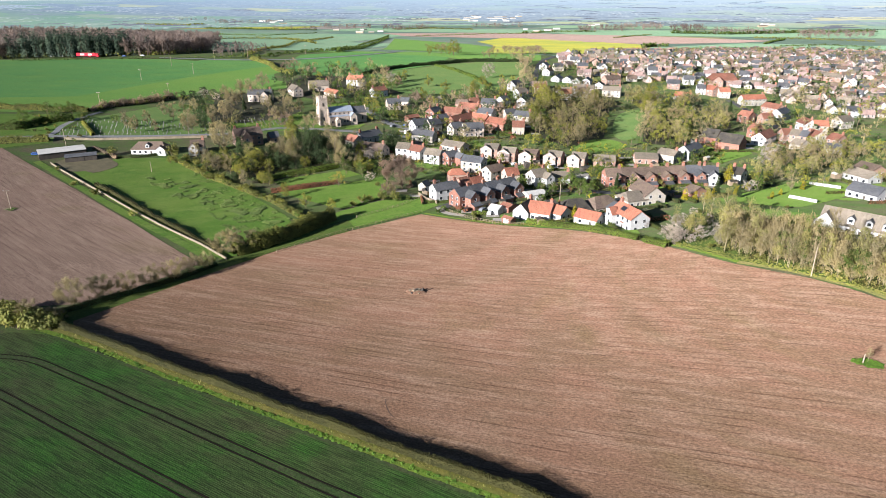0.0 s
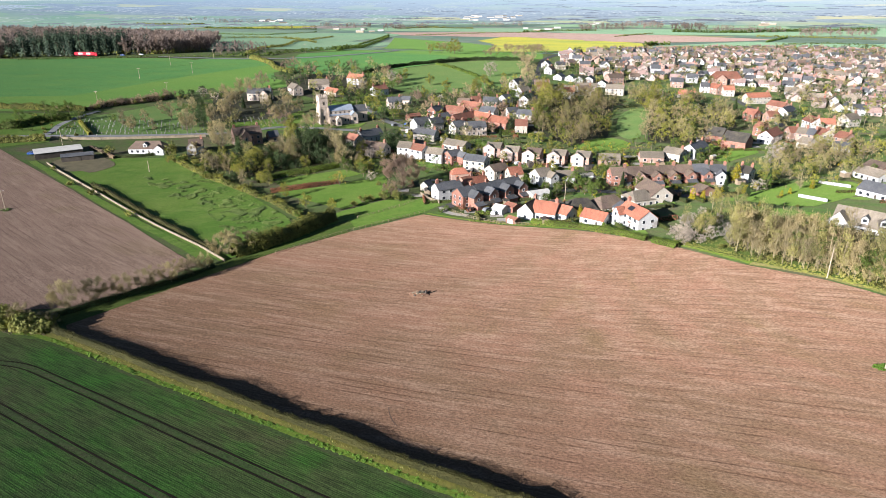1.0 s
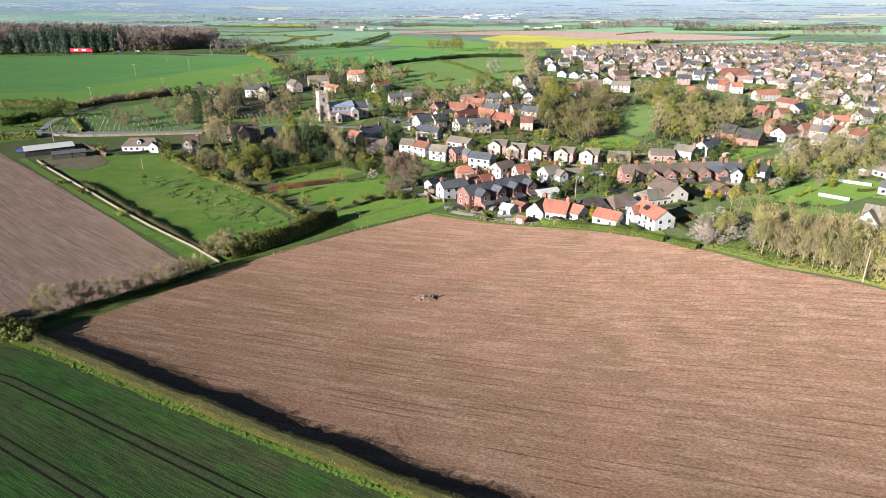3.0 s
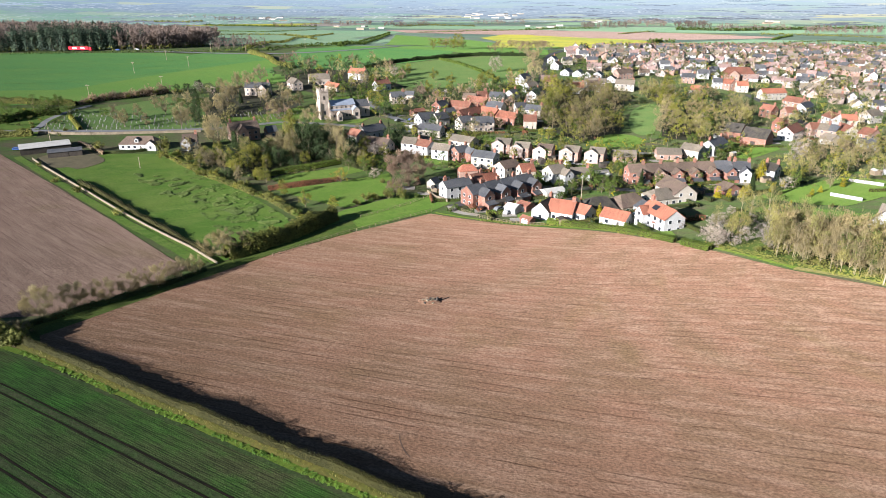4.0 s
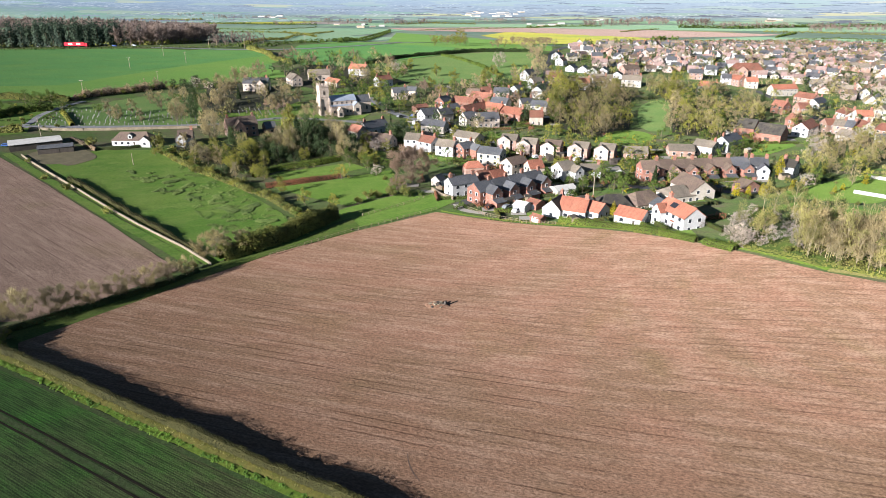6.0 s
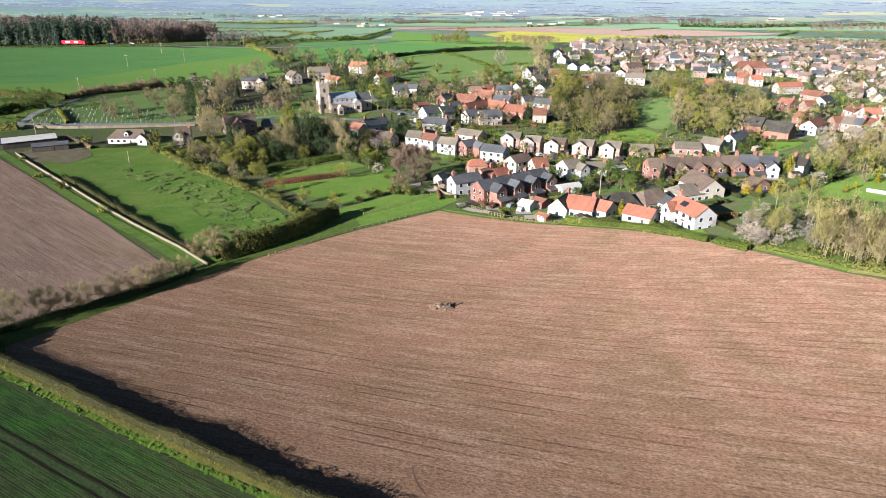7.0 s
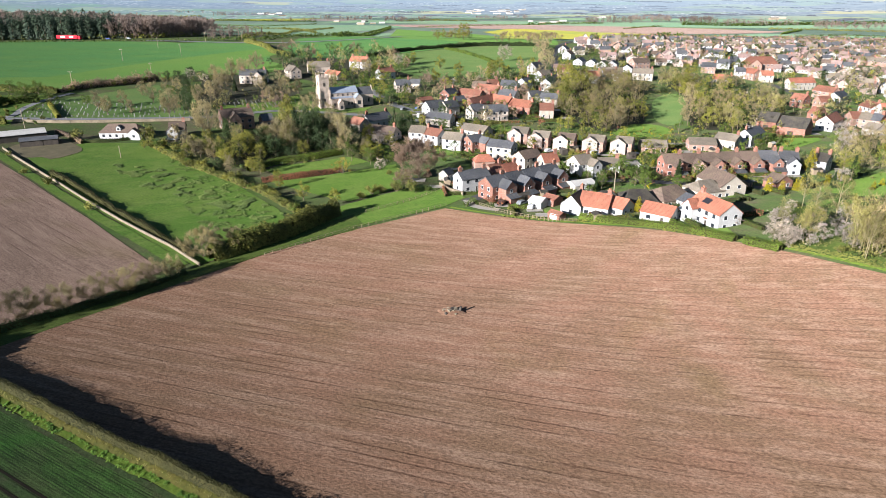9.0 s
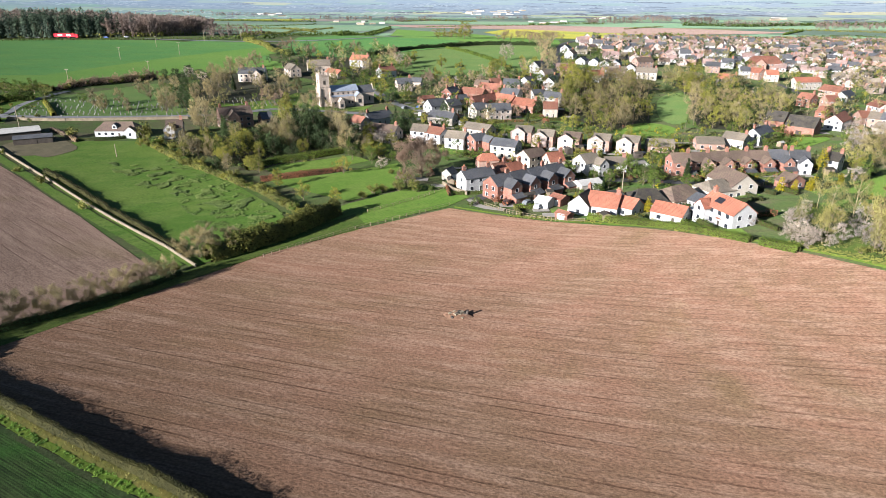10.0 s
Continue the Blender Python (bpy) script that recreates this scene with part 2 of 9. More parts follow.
def distance(name):
    """The hazy plain and hills at the horizon, as a glowing backdrop: lavender woods, pale fields and towns, the haze
    painted into the colour.
    """
    m, nt, b = nodes_of(name)
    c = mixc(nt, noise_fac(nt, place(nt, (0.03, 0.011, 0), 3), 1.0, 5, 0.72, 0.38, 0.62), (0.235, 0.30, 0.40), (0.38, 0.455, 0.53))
    v0 = nd(nt, "ShaderNodeTexVoronoi", Scale=1.0, Randomness=0.95)
    v0.distance = "CHEBYCHEV"
    nt.links.new(place(nt, (0.0042, 0.0062, 0), 7), v0.inputs["Vector"])
    sp = nt.nodes.new("ShaderNodeSeparateColor")
    nt.links.new(v0.outputs["Color"], sp.inputs[0])
    field = nt.nodes.new("ShaderNodeMapRange")
    field.inputs["From Min"].default_value, field.inputs["From Max"].default_value = 0.66, 0.67
    nt.links.new(sp.outputs[0], field.inputs["Value"])
    crop = mixc(nt, sp.outputs[1], (0.27, 0.44, 0.35), (0.48, 0.55, 0.46))
    c = mixc(nt, mixc(nt, 0.8, (0, 0, 0), field.outputs[0]), c, crop)
    gold = nt.nodes.new("ShaderNodeMapRange")
    gold.inputs["From Min"].default_value, gold.inputs["From Max"].default_value = 0.95, 0.955
    nt.links.new(sp.outputs[2], gold.inputs["Value"])
    c = mixc(nt, mixc(nt, 0.8, (0, 0, 0), gold.outputs[0]), c, (0.66, 0.64, 0.36))
    s = nt.nodes.new("ShaderNodeSeparateXYZ")
    nt.links.new(nt.nodes.new("ShaderNodeNewGeometry").outputs["Position"], s.inputs[0])
    near = nt.nodes.new("ShaderNodeMapRange")
    near.inputs["From Min"].default_value, near.inputs["From Max"].default_value = 2750, 2250
    nt.links.new(s.outputs[1], near.inputs["Value"])
    c = mixc(nt, mixc(nt, 0.75, (0, 0, 0), near.outputs[0]), c, mixc(nt, sp.outputs[1], (0.25, 0.42, 0.32), (0.36, 0.48, 0.36)))
    town = noise_fac(nt, place(nt, (0.0018, 0.0030, 0), 0), 1.0, 2, 0.5, 0.47, 0.60)
    v = nd(nt, "ShaderNodeTexVoronoi", Scale=1.0)
    nt.links.new(place(nt, (0.055, 0.02, 0), 0), v.inputs["Vector"])
    speck = nt.nodes.new("ShaderNodeMapRange")
    speck.inputs["From Min"].default_value, speck.inputs["From Max"].default_value = 0.34, 0.2
    nt.links.new(v.outputs["Distance"], speck.inputs["Value"])
    c = mixc(nt, mixc(nt, 1.0, town, speck.outputs[0], "MULTIPLY"), c, (0.74, 0.78, 0.82))
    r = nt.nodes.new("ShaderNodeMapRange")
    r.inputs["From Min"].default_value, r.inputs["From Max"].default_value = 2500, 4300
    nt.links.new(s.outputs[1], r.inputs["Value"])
    # painted haze: the colour is mixed toward pale blue with distance
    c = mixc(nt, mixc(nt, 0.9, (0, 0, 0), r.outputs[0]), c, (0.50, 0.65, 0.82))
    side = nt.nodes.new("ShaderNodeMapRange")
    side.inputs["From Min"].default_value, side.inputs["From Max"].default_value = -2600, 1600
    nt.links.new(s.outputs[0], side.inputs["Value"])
    # haze painted dimmer on the left, brighter on the right
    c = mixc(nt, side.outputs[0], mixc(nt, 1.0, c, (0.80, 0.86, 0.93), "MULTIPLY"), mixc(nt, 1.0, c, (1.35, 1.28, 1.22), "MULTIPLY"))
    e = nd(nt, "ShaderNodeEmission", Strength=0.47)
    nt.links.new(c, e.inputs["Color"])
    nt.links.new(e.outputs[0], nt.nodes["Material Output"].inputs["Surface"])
    return m


def far_woods(name, c):
    """Woods and hedges of the glowing backdrop, the haze painted into their colour."""
    m, nt, b = nodes_of(name)
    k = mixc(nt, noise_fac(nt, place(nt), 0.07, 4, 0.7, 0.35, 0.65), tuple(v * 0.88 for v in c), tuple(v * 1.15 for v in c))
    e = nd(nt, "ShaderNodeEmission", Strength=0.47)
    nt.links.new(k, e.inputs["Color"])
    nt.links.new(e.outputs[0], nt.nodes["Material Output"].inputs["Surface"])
    return m


def pale_sky(name):
    m, nt, b = nodes_of(name)
    # emission in place of the bright sky at the horizon
    e = nd(nt, "ShaderNodeEmission", Strength=0.36)
    e.inputs["Color"].default_value = col((0.80, 0.90, 1.0))
    nt.links.new(e.outputs[0], nt.nodes["Material Output"].inputs["Surface"])
    return m


M = {}
M["distance"], M["pale_sky"] = distance("hazy distance"), pale_sky("pale horizon sky")
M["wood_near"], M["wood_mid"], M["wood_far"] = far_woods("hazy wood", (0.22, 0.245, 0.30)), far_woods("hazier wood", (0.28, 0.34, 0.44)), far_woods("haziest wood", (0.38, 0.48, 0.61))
M["soil"] = soil("tilled soil", -6, (0.19, 0.111, 0.072), (0.156, 0.099, 0.061), (0.262, 0.179, 0.125), 0.2, dry=True)
M["soil_head"] = soil("headland soil", -6, (0.19, 0.111, 0.072), (0.156, 0.099, 0.061), (0.262, 0.179, 0.125), 0.2, dry=True, cut=0.95)
M["soil_rut"] = plain("turned soil in a rut", (0.06, 0.04, 0.028), (0.11, 0.072, 0.05), 0.5, 3, 0.95, 0.4, 0.04, 0)
M["soil_left"] = soil("brown soil", -27, (0.204, 0.14, 0.105), (0.176, 0.123, 0.092), (0.273, 0.197, 0.15), 0.3, cut=0.75)
M["crop"] = grass("young corn", (0.027, 0.064, 0.016), (0.054, 0.055, 0.029), (0.026, 0.094, 0.014), -17.3, 0.3, 0.035, 0.16)
M["crop_thin"] = grass("thin corn and soil", (0.034, 0.056, 0.02), (0.05, 0.057, 0.028), (0.03, 0.066, 0.017), -17.3, 0, 0.2, 0.8)
M["pasture"] = grass("pasture", (0.06, 0.118, 0.02), (0.088, 0.138, 0.027), (0.12, 0.16, 0.044), 30, 0, 0.05, 0.22)
M["lawn"] = grass("mown lawn", (0.072, 0.132, 0.023), (0.09, 0.143, 0.028), (0.115, 0.16, 0.04), 40)
M["verge"] = grass("verge grass", (0.08, 0.14, 0.02), (0.1, 0.15, 0.024), (0.14, 0.16, 0.036), -17, 0, 0.15, 0.7)
M["pale_verge"] = grass("pale dry grass", (0.17, 0.15, 0.06), (0.13, 0.14, 0.04), (0.2, 0.17, 0.08), -40, 0, 0.2, 0.9)
M["dry_verge"] = grass("dry grass", (0.07, 0.07, 0.016), (0.105, 0.09, 0.022), (0.058, 0.078, 0.014), -17, 0, 0.2, 0.9)
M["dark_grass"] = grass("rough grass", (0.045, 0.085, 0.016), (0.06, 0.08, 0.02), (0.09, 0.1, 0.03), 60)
M["bigfield"] = grass("winter wheat", (0.06, 0.155, 0.048), (0.078, 0.168, 0.048), (0.098, 0.178, 0.046), 14, 0, 0.02, 0.06)
M["hillgrass"] = grass("hill grass", (0.075, 0.128, 0.04), (0.092, 0.14, 0.044), (0.118, 0.152, 0.052), 30, 0, 0.02, 0.08)
M["bigfield_edge"] = grass("short grass ley", (0.08, 0.165, 0.038), (0.097, 0.178, 0.04), (0.125, 0.19, 0.046), 20, 0, 0.012, 0.05)
M["rape"] = grass("flowering rape", (0.31, 0.28, 0.045), (0.24, 0.245, 0.05), (0.15, 0.2, 0.06), 8, 0, 0.02, 0.02)
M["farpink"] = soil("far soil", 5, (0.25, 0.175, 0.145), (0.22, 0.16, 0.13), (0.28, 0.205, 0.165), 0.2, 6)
# paler and bluer than near grass: haze painted into the colour
M["hazed_green"] = grass("far field", (0.125, 0.215, 0.135), (0.145, 0.22, 0.135), (0.18, 0.23, 0.155), 5, 0, 0.01, 0.03)
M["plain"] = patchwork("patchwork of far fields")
M["garden"] = grass("garden ground", (0.045, 0.08, 0.02), (0.08, 0.07, 0.045), (0.065, 0.11, 0.028), 0, 0, 0.09, 0.25)
M["asphalt"] = plain("asphalt", (0.06, 0.06, 0.065), (0.09, 0.088, 0.088), 0.2, 4, 0.85, 0.2, 0.01, 0)
M["far_asphalt"] = plain("pale road", (0.2, 0.2, 0.2), (0.16, 0.16, 0.165), 0.2, 4, 0.85, 0.2, 0.01, 0)
M["concrete"] = plain("yard concrete", (0.42, 0.38, 0.32), (0.34, 0.31, 0.27), 0.15, 3, 0.9, 0.2, 0.01, 0)
M["mud"] = plain("trodden earth", (0.085, 0.075, 0.04), (0.12, 0.1, 0.055), 0.3, 3, 0.95, 0.4, 0.05, 0)
# dark ground colour stands in for the shade between the trees
M["floor_shade"] = plain("leafy floor dark as shade", (0.05, 0.043, 0.024), (0.034, 0.04, 0.016), 0.3, 2.5, 0.95, 0.5, 0.08, 0)
# flat strips have no depth, so near-black colour paints the rut's shade
M["rut"] = plain("rut dark as shade", (0.012, 0.011, 0.008), (0.02, 0.017, 0.012), 0.3, 3, 0.8, 0.4, 0.04, 0)
for _n in M["rut"].node_tree.nodes:
    if _n.type == "BSDF_PRINCIPLED":
        _n.inputs["Specular IOR Level"].default_value = 0.03
M["stone_wall"] = masonry("field stone", (0.27, 0.22, 0.145), (0.2, 0.165, 0.115), (0.13, 0.115, 0.08), 0.4, 0.16)
M["church_stone"] = masonry("limestone", (0.55, 0.455, 0.375), (0.47, 0.39, 0.32), (0.31, 0.27, 0.22), 0.6, 0.3)
M["brick"] = masonry("red brick", (0.33, 0.115, 0.075), (0.25, 0.09, 0.06), (0.25, 0.19, 0.15))
M["pink_brick"] = masonry("pale brick", (0.39, 0.225, 0.17), (0.325, 0.185, 0.14), (0.32, 0.25, 0.2))
M["pale_brick"] = masonry("pale washed brick", (0.47, 0.365, 0.32), (0.41, 0.315, 0.275), (0.42, 0.35, 0.31))
M["buff_brick"] = masonry("buff brick", (0.42, 0.34, 0.25), (0.34, 0.27, 0.18), (0.34, 0.3, 0.23))
M["render"] = plain("white render", (0.53, 0.525, 0.51), (0.46, 0.455, 0.44), 0.3, 2.5, 0.85, 0.15, 0.01, 0.06)
M["cream"] = plain("cream render", (0.48, 0.43, 0.355), (0.42, 0.375, 0.305), 0.3, 2.5, 0.85, 0.15, 0.01, 0.08)
M["orange_tile"] = tiled("new clay pantiles", (0.43, 0.165, 0.105), (0.36, 0.135, 0.085), amount=0.12)
M["red_tile"] = tiled("red clay pantiles", (0.31, 0.125, 0.085), (0.25, 0.1, 0.07))
M["pink_tile"] = tiled("weathered pink tiles", (0.36, 0.25, 0.225), (0.31, 0.215, 0.195), amount=0.25)
M["brown_tile"] = tiled("brown concrete tiles", (0.17, 0.12, 0.095), (0.135, 0.095, 0.075))
M["tan_tile"] = tiled("weathered tan tiles", (0.25, 0.21, 0.165), (0.2, 0.17, 0.135))
M["slate"] = tiled("grey slate", (0.115, 0.12, 0.13), (0.09, 0.095, 0.105), 0.25, 0.3, 0.55, (0.17, 0.165, 0.14), 0.3)
M["dark_tile"] = tiled("dark tiles", (0.07, 0.062, 0.055), (0.05, 0.045, 0.042), 0.3, 0.3, 0.7)
M["lead"] = plain("lead sheet", (0.42, 0.47, 0.54), (0.34, 0.39, 0.46), 0.4, 2, 0.4, 0.1, 0.01, 0.05, 0.3)
M["sheet"] = plain("roof sheeting", (0.55, 0.53, 0.48), (0.46, 0.44, 0.4), 0.3, 2, 0.7, 0.2, 0.02, 0.1)
M["darkwood"] = plain("dark boards", (0.06, 0.05, 0.042), (0.09, 0.075, 0.06), 0.6, 5, 0.85, 0.3, 0.02, 0.2)
M["fence"] = plain("weathered wood", (0.3, 0.23, 0.15), (0.22, 0.17, 0.12), 0.8, 6, 0.9, 0.3, 0.01, 0.2)
M["pole"] = plain("pole timber", (0.4, 0.33, 0.24), (0.32, 0.26, 0.19), 0.8, 6, 0.9, 0.3, 0.01, 0.1)
M["white"] = plain("white paint", (0.8, 0.79, 0.77), (0.74, 0.73, 0.71), 0.5, 4, 0.5, 0, 0, 0.03)
M["glass"] = plain("window glass", (0.025, 0.03, 0.035), (0.04, 0.045, 0.05), 0.5, 2, 0.08, 0, 0, 0.2)
M["pot"] = plain("clay pot", (0.5, 0.22, 0.12), (0.42, 0.18, 0.1), 1, 5, 0.85, 0, 0, 0.2)
M["grave"] = plain("headstone", (0.17, 0.17, 0.155), (0.10, 0.10, 0.09), 0.8, 5, 0.8, 0.2, 0.01, 0.35)
M["bark"] = plain("bark", (0.16, 0.125, 0.085), (0.21, 0.17, 0.115), 0.8, 5, 0.95, 0.5, 0.03, 0.2)
M["pale_bark"] = plain("pale bark", (0.34, 0.285, 0.175), (0.25, 0.205, 0.12), 0.8, 5, 0.95, 0.5, 0.03, 0.2)
M["black"] = plain("rubber", (0.015, 0.015, 0.015), (0.03, 0.03, 0.03), 1, 5, 0.8, 0, 0, 0)
for key, rgb in (("red_paint", (0.65, 0.02, 0.04)), ("white_paint", (0.75, 0.75, 0.75)), ("blue_paint", (0.04, 0.1, 0.3)), ("grey_paint", (0.2, 0.21, 0.22)),
                 ("dark_paint", (0.03, 0.03, 0.035)), ("silver_paint", (0.5, 0.51, 0.52))):
    M[key] = plain("vehicle " + key, rgb, tuple(v * 0.9 for v in rgb), 0.5, 3, 0.3, 0, 0, 0.05)
M["twig"] = leaf("bare twigs", (0.22, 0.182, 0.094), (0.34, 0.285, 0.148), 0.12)
M["bud"] = leaf("budding twigs", (0.18, 0.167, 0.058), (0.325, 0.29, 0.108), 0.14)
M["pinktwig"] = leaf("reddish twigs", (0.235, 0.16, 0.112), (0.335, 0.235, 0.165), 0.12)
M["fresh"] = leaf("fresh leaves", (0.155, 0.165, 0.03), (0.27, 0.255, 0.05), 0.18)
M["green"] = leaf("green leaves", (0.06, 0.105, 0.018), (0.115, 0.155, 0.03), 0.18)
M["dark"] = leaf("dark evergreen", (0.028, 0.05, 0.017), (0.06, 0.088, 0.03), 0.08)
M["pine"] = leaf("pine needles", (0.034, 0.056, 0.036), (0.06, 0.088, 0.055), 0.08)
M["greytwig"] = leaf("pale tan twigs", (0.19, 0.152, 0.078), (0.305, 0.245, 0.128), 0.12)
M["woodtwig"] = leaf("hazy wood twigs", (0.15, 0.115, 0.098), (0.235, 0.18, 0.155), 0.08)
M["hedgerow"] = leaf("field hedge leaves", (0.026, 0.029, 0.008), (0.062, 0.058, 0.014), 0.06)
M["yew"] = leaf("clipped hedge leaves", (0.12, 0.185, 0.028), (0.19, 0.25, 0.042), 0.25)
M["golden"] = leaf("golden conifer", (0.38, 0.33, 0.02), (0.48, 0.4, 0.04))
M["willow"] = leaf("weeping twigs", (0.40, 0.34, 0.07), (0.5, 0.42, 0.1))
M["blossom"] = leaf("blossom", (0.34, 0.285, 0.245), (0.46, 0.39, 0.335), 0.2)
M["copper"] = leaf("copper beech leaves", (0.22, 0.09, 0.05), (0.3, 0.13, 0.075), 0.15)
M["hedge"] = leaf("hawthorn hedge", (0.11, 0.13, 0.028), (0.24, 0.23, 0.06), 0.14)
M["hedgedark"] = plain("hedge core dark as shade", (0.04, 0.042, 0.012), (0.065, 0.06, 0.018), 0.5, 3, 1.0, 0, 0, 0)
M["tuft"] = leaf("rough tussocks", (0.1, 0.16, 0.04), (0.17, 0.22, 0.07), 0.2)
M["bright"] = leaf("nettle green", (0.045, 0.11, 0.012), (0.12, 0.2, 0.026), 0.2)
M["straw"] = leaf("dead stems", (0.16, 0.15, 0.05), (0.24, 0.22, 0.08), 0.2)


# ---- mesh making ----
class Mesh:
    """Corners and faces of one mesh, gathered piece by piece; each face with the number of its material."""

    def __init__(self):
        self.v, self.f, self.m = [], [], []

    def add(self, verts, faces, mat=0):
        n = len(self.v)
        self.v.extend(verts)
        self.f.extend([tuple(i + n for i in q) for q in faces])
        self.m.extend([mat] * len(faces))
        return self

    def box(self, x0, y0, z0, x1, y1, z1, mat=0):
        v = [(x0, y0, z0), (x1, y0, z0), (x1, y1, z0), (x0, y1, z0), (x0, y0, z1), (x1, y0, z1), (x1, y1, z1), (x0, y1, z1)]
        return self.add(v, [(0, 3, 2, 1), (4, 5, 6, 7), (0, 1, 5, 4), (1, 2, 6, 5), (2, 3, 7, 6), (3, 0, 4, 7)], mat)

    def tube(self, a, b, ra, rb, n=6, mat=0, cap=True):
        a, b = Vector(a), Vector(b)
        d = (b - a).normalized()
        s = d.orthogonal().normalized()
        t = d.cross(s)
        v = []
        for c, r in ((a, ra), (b, rb)):
            for i in range(n):
                g = 2 * math.pi * i / n
                v.append(tuple(c + s * (r * math.cos(g)) + t * (r * math.sin(g))))
        f = [(i, (i + 1) % n, n + (i + 1) % n, n + i) for i in range(n)]
        if cap:
            f.append(tuple(range(n, 2 * n)))
        return self.add(v, f, mat)

    def join(self, other, m, mat=None):
        """Another mesh's faces, moved by the pose m."""
        n = len(self.v)
        a = np.array(other.v) @ np.array(m.to_3x3()).T + np.array(m.translation)
        self.v.extend(map(tuple, a))
        self.f.extend([tuple(i + n for i in q) for q in other.f])
        self.m.extend(other.m if mat is None else [mat] * len(other.f))
        return self

    def data(self, name, mats, smooth=False):
        me = bpy.data.meshes.new(name)
        me.from_pydata(self.v, [], self.f)
        for k in mats if isinstance(mats, (list, tuple)) else [mats]:
            me.materials.append(M[k])
        me.polygons.foreach_set("material_index", self.m)
        if smooth:
            me.polygons.foreach_set("use_smooth", [True] * len(self.f))
        me.update()
        return me


def part(name, mesh, mats, parent=None, label="", at=None, smooth=False):
    """One mesh object under a thing or under a part; mesh may be data that is shared already."""
    ob = new(name, mesh if isinstance(mesh, bpy.types.Mesh) else mesh.data(name, mats, smooth))
    if parent is not None:
        ob.parent = parent
    if at is not None:
        ob.matrix_local = at
    return tagged(ob, label)


def thing(name, x, y, rot=0.0, label="", category="", group="", z=None, kind=""):
    """An empty at a thing's base, on the ground."""
    ob = new(name)
    ob.empty_display_size = 0.5
    ob.matrix_world = pose(x, y, land(x, y) if z is None else z, 0, 0, rot)
    return tagged(ob, label, category, group, kind)


# ---- ground ----
def steps(lo, hi, fine_lo, fine_hi, fine):
    out, v, d = [], fine_lo, fine
    while v <= fine_hi:
        out.append(v)
        v += fine
    while v < hi:
        d *= 1.25
        v += d
        out.append(min(v, hi))
    v, d = fine_lo, fine
    while v > lo:
        d *= 1.25
        v -= d
        out.insert(0, max(v, lo))
    return out


def ground_sheet():
    xs, ys = steps(-6000, 6000, -560, 460, 10), steps(-900, 7000, -60, 900, 10)
    g = Mesh()
    g.v = [(x, y, land(x, y)) for y in ys for x in xs]
    n = len(xs)
    g.f = [(j * n + i, j * n + i + 1, (j + 1) * n + i + 1, (j + 1) * n + i) for j in range(len(ys) - 1) for i in range(n - 1)]
    g.m = [0] * len(g.f)
    return tagged(new("ground", g.data("ground", "garden", True)), "rolling farmland and village ground with rough grass", "ground", kind="structure")


ground_sheet()


def drape(name, poly, mat, label, lift=0.12, step=10.0, category="field"):
    """A field or road with its outline, laid over the land."""
    bm = bmesh.new()
    bm.faces.new([bm.verts.new((x, y, 0)) for x, y in poly])
    for axis in (0, 1):
        vals = [p[axis] for p in poly]
        k = math.floor(min(vals) / step) + 1
        while k * step < max(vals):
            co, no = [0, 0, 0], [0, 0, 0]
            co[axis], no[axis] = k * step, 1
            bmesh.ops.bisect_plane(bm, geom=bm.faces[:] + bm.edges[:] + bm.verts[:], plane_co=co, plane_no=no, dist=1e-4)
            k += 1
    for v in bm.verts:
        v.co.z = land(v.co.x, v.co.y) + lift
    bmesh.ops.recalc_face_normals(bm, faces=bm.faces[:])
    if bm.faces and sum(f.normal.z for f in bm.faces) < 0:
        bmesh.ops.reverse_faces(bm, faces=bm.faces[:])
    bmesh.ops.triangulate(bm, faces=[f for f in bm.faces if len(f.verts) > 4])
    me = bpy.data.meshes.new(name)
    bm.to_mesh(me)
    bm.free()
    me.materials.append(M[mat])
    return tagged(new(name, me), label, category, kind="structure")


def resample(pts, step):
    out = []
    for (x0, y0), (x1, y1) in zip(pts, pts[1:]):
        n = max(1, int(math.hypot(x1 - x0, y1 - y0) / step))
        out += [(x0 + (x1 - x0) * i / n, y0 + (y1 - y0) * i / n) for i in range(n)]
    return out + [pts[-1]]


def smooth_line(pts, step):
    """A Catmull-Rom line through the points."""
    p = [Vector(q) for q in ([pts[0]] + list(pts) + [pts[-1]])]
    out = []
    for i in range(1, len(p) - 2):
        a, b, c, d = p[i - 1:i + 3]
        n = max(2, int((c - b).length / step))
        for k in range(n):
            t = k / n
            q = 0.5 * ((2 * b) + (c - a) * t + (2 * a - 5 * b + 4 * c - d) * t * t + (3 * b - a - 3 * c + d) * t ** 3)
            out.append((q.x, q.y))
    return out + [tuple(pts[-1])]


def strip(name, pts, width, mat, label, lift=0.16, step=5.0, category="road", wobble=0.0):
    """A lane, verge or rut along a line."""
    line = smooth_line(pts, step)
    g = Mesh()
    for i, (x, y) in enumerate(line):
        a, b = line[max(0, i - 1)], line[min(len(line) - 1, i + 1)]
        d = Vector((b[0] - a[0], b[1] - a[1])).normalized()
        for s in (-0.5, 0.0, 0.5):
            w = width + wobble * noise.noise(Vector((x * 0.3, y * 0.3, s)))
            px, py = x - d.y * s * w, y + d.x * s * w
            g.v.append((px, py, land(px, py) + lift))
    for i in range(len(line) - 1):
        for k in (0, 1):
            g.f.append((i * 3 + k + 1, i * 3 + k, i * 3 + k + 3, i * 3 + k + 4))
    g.m = [0] * len(g.f)
    return tagged(new(name, g.data(name, mat)), label, category, kind="structure")


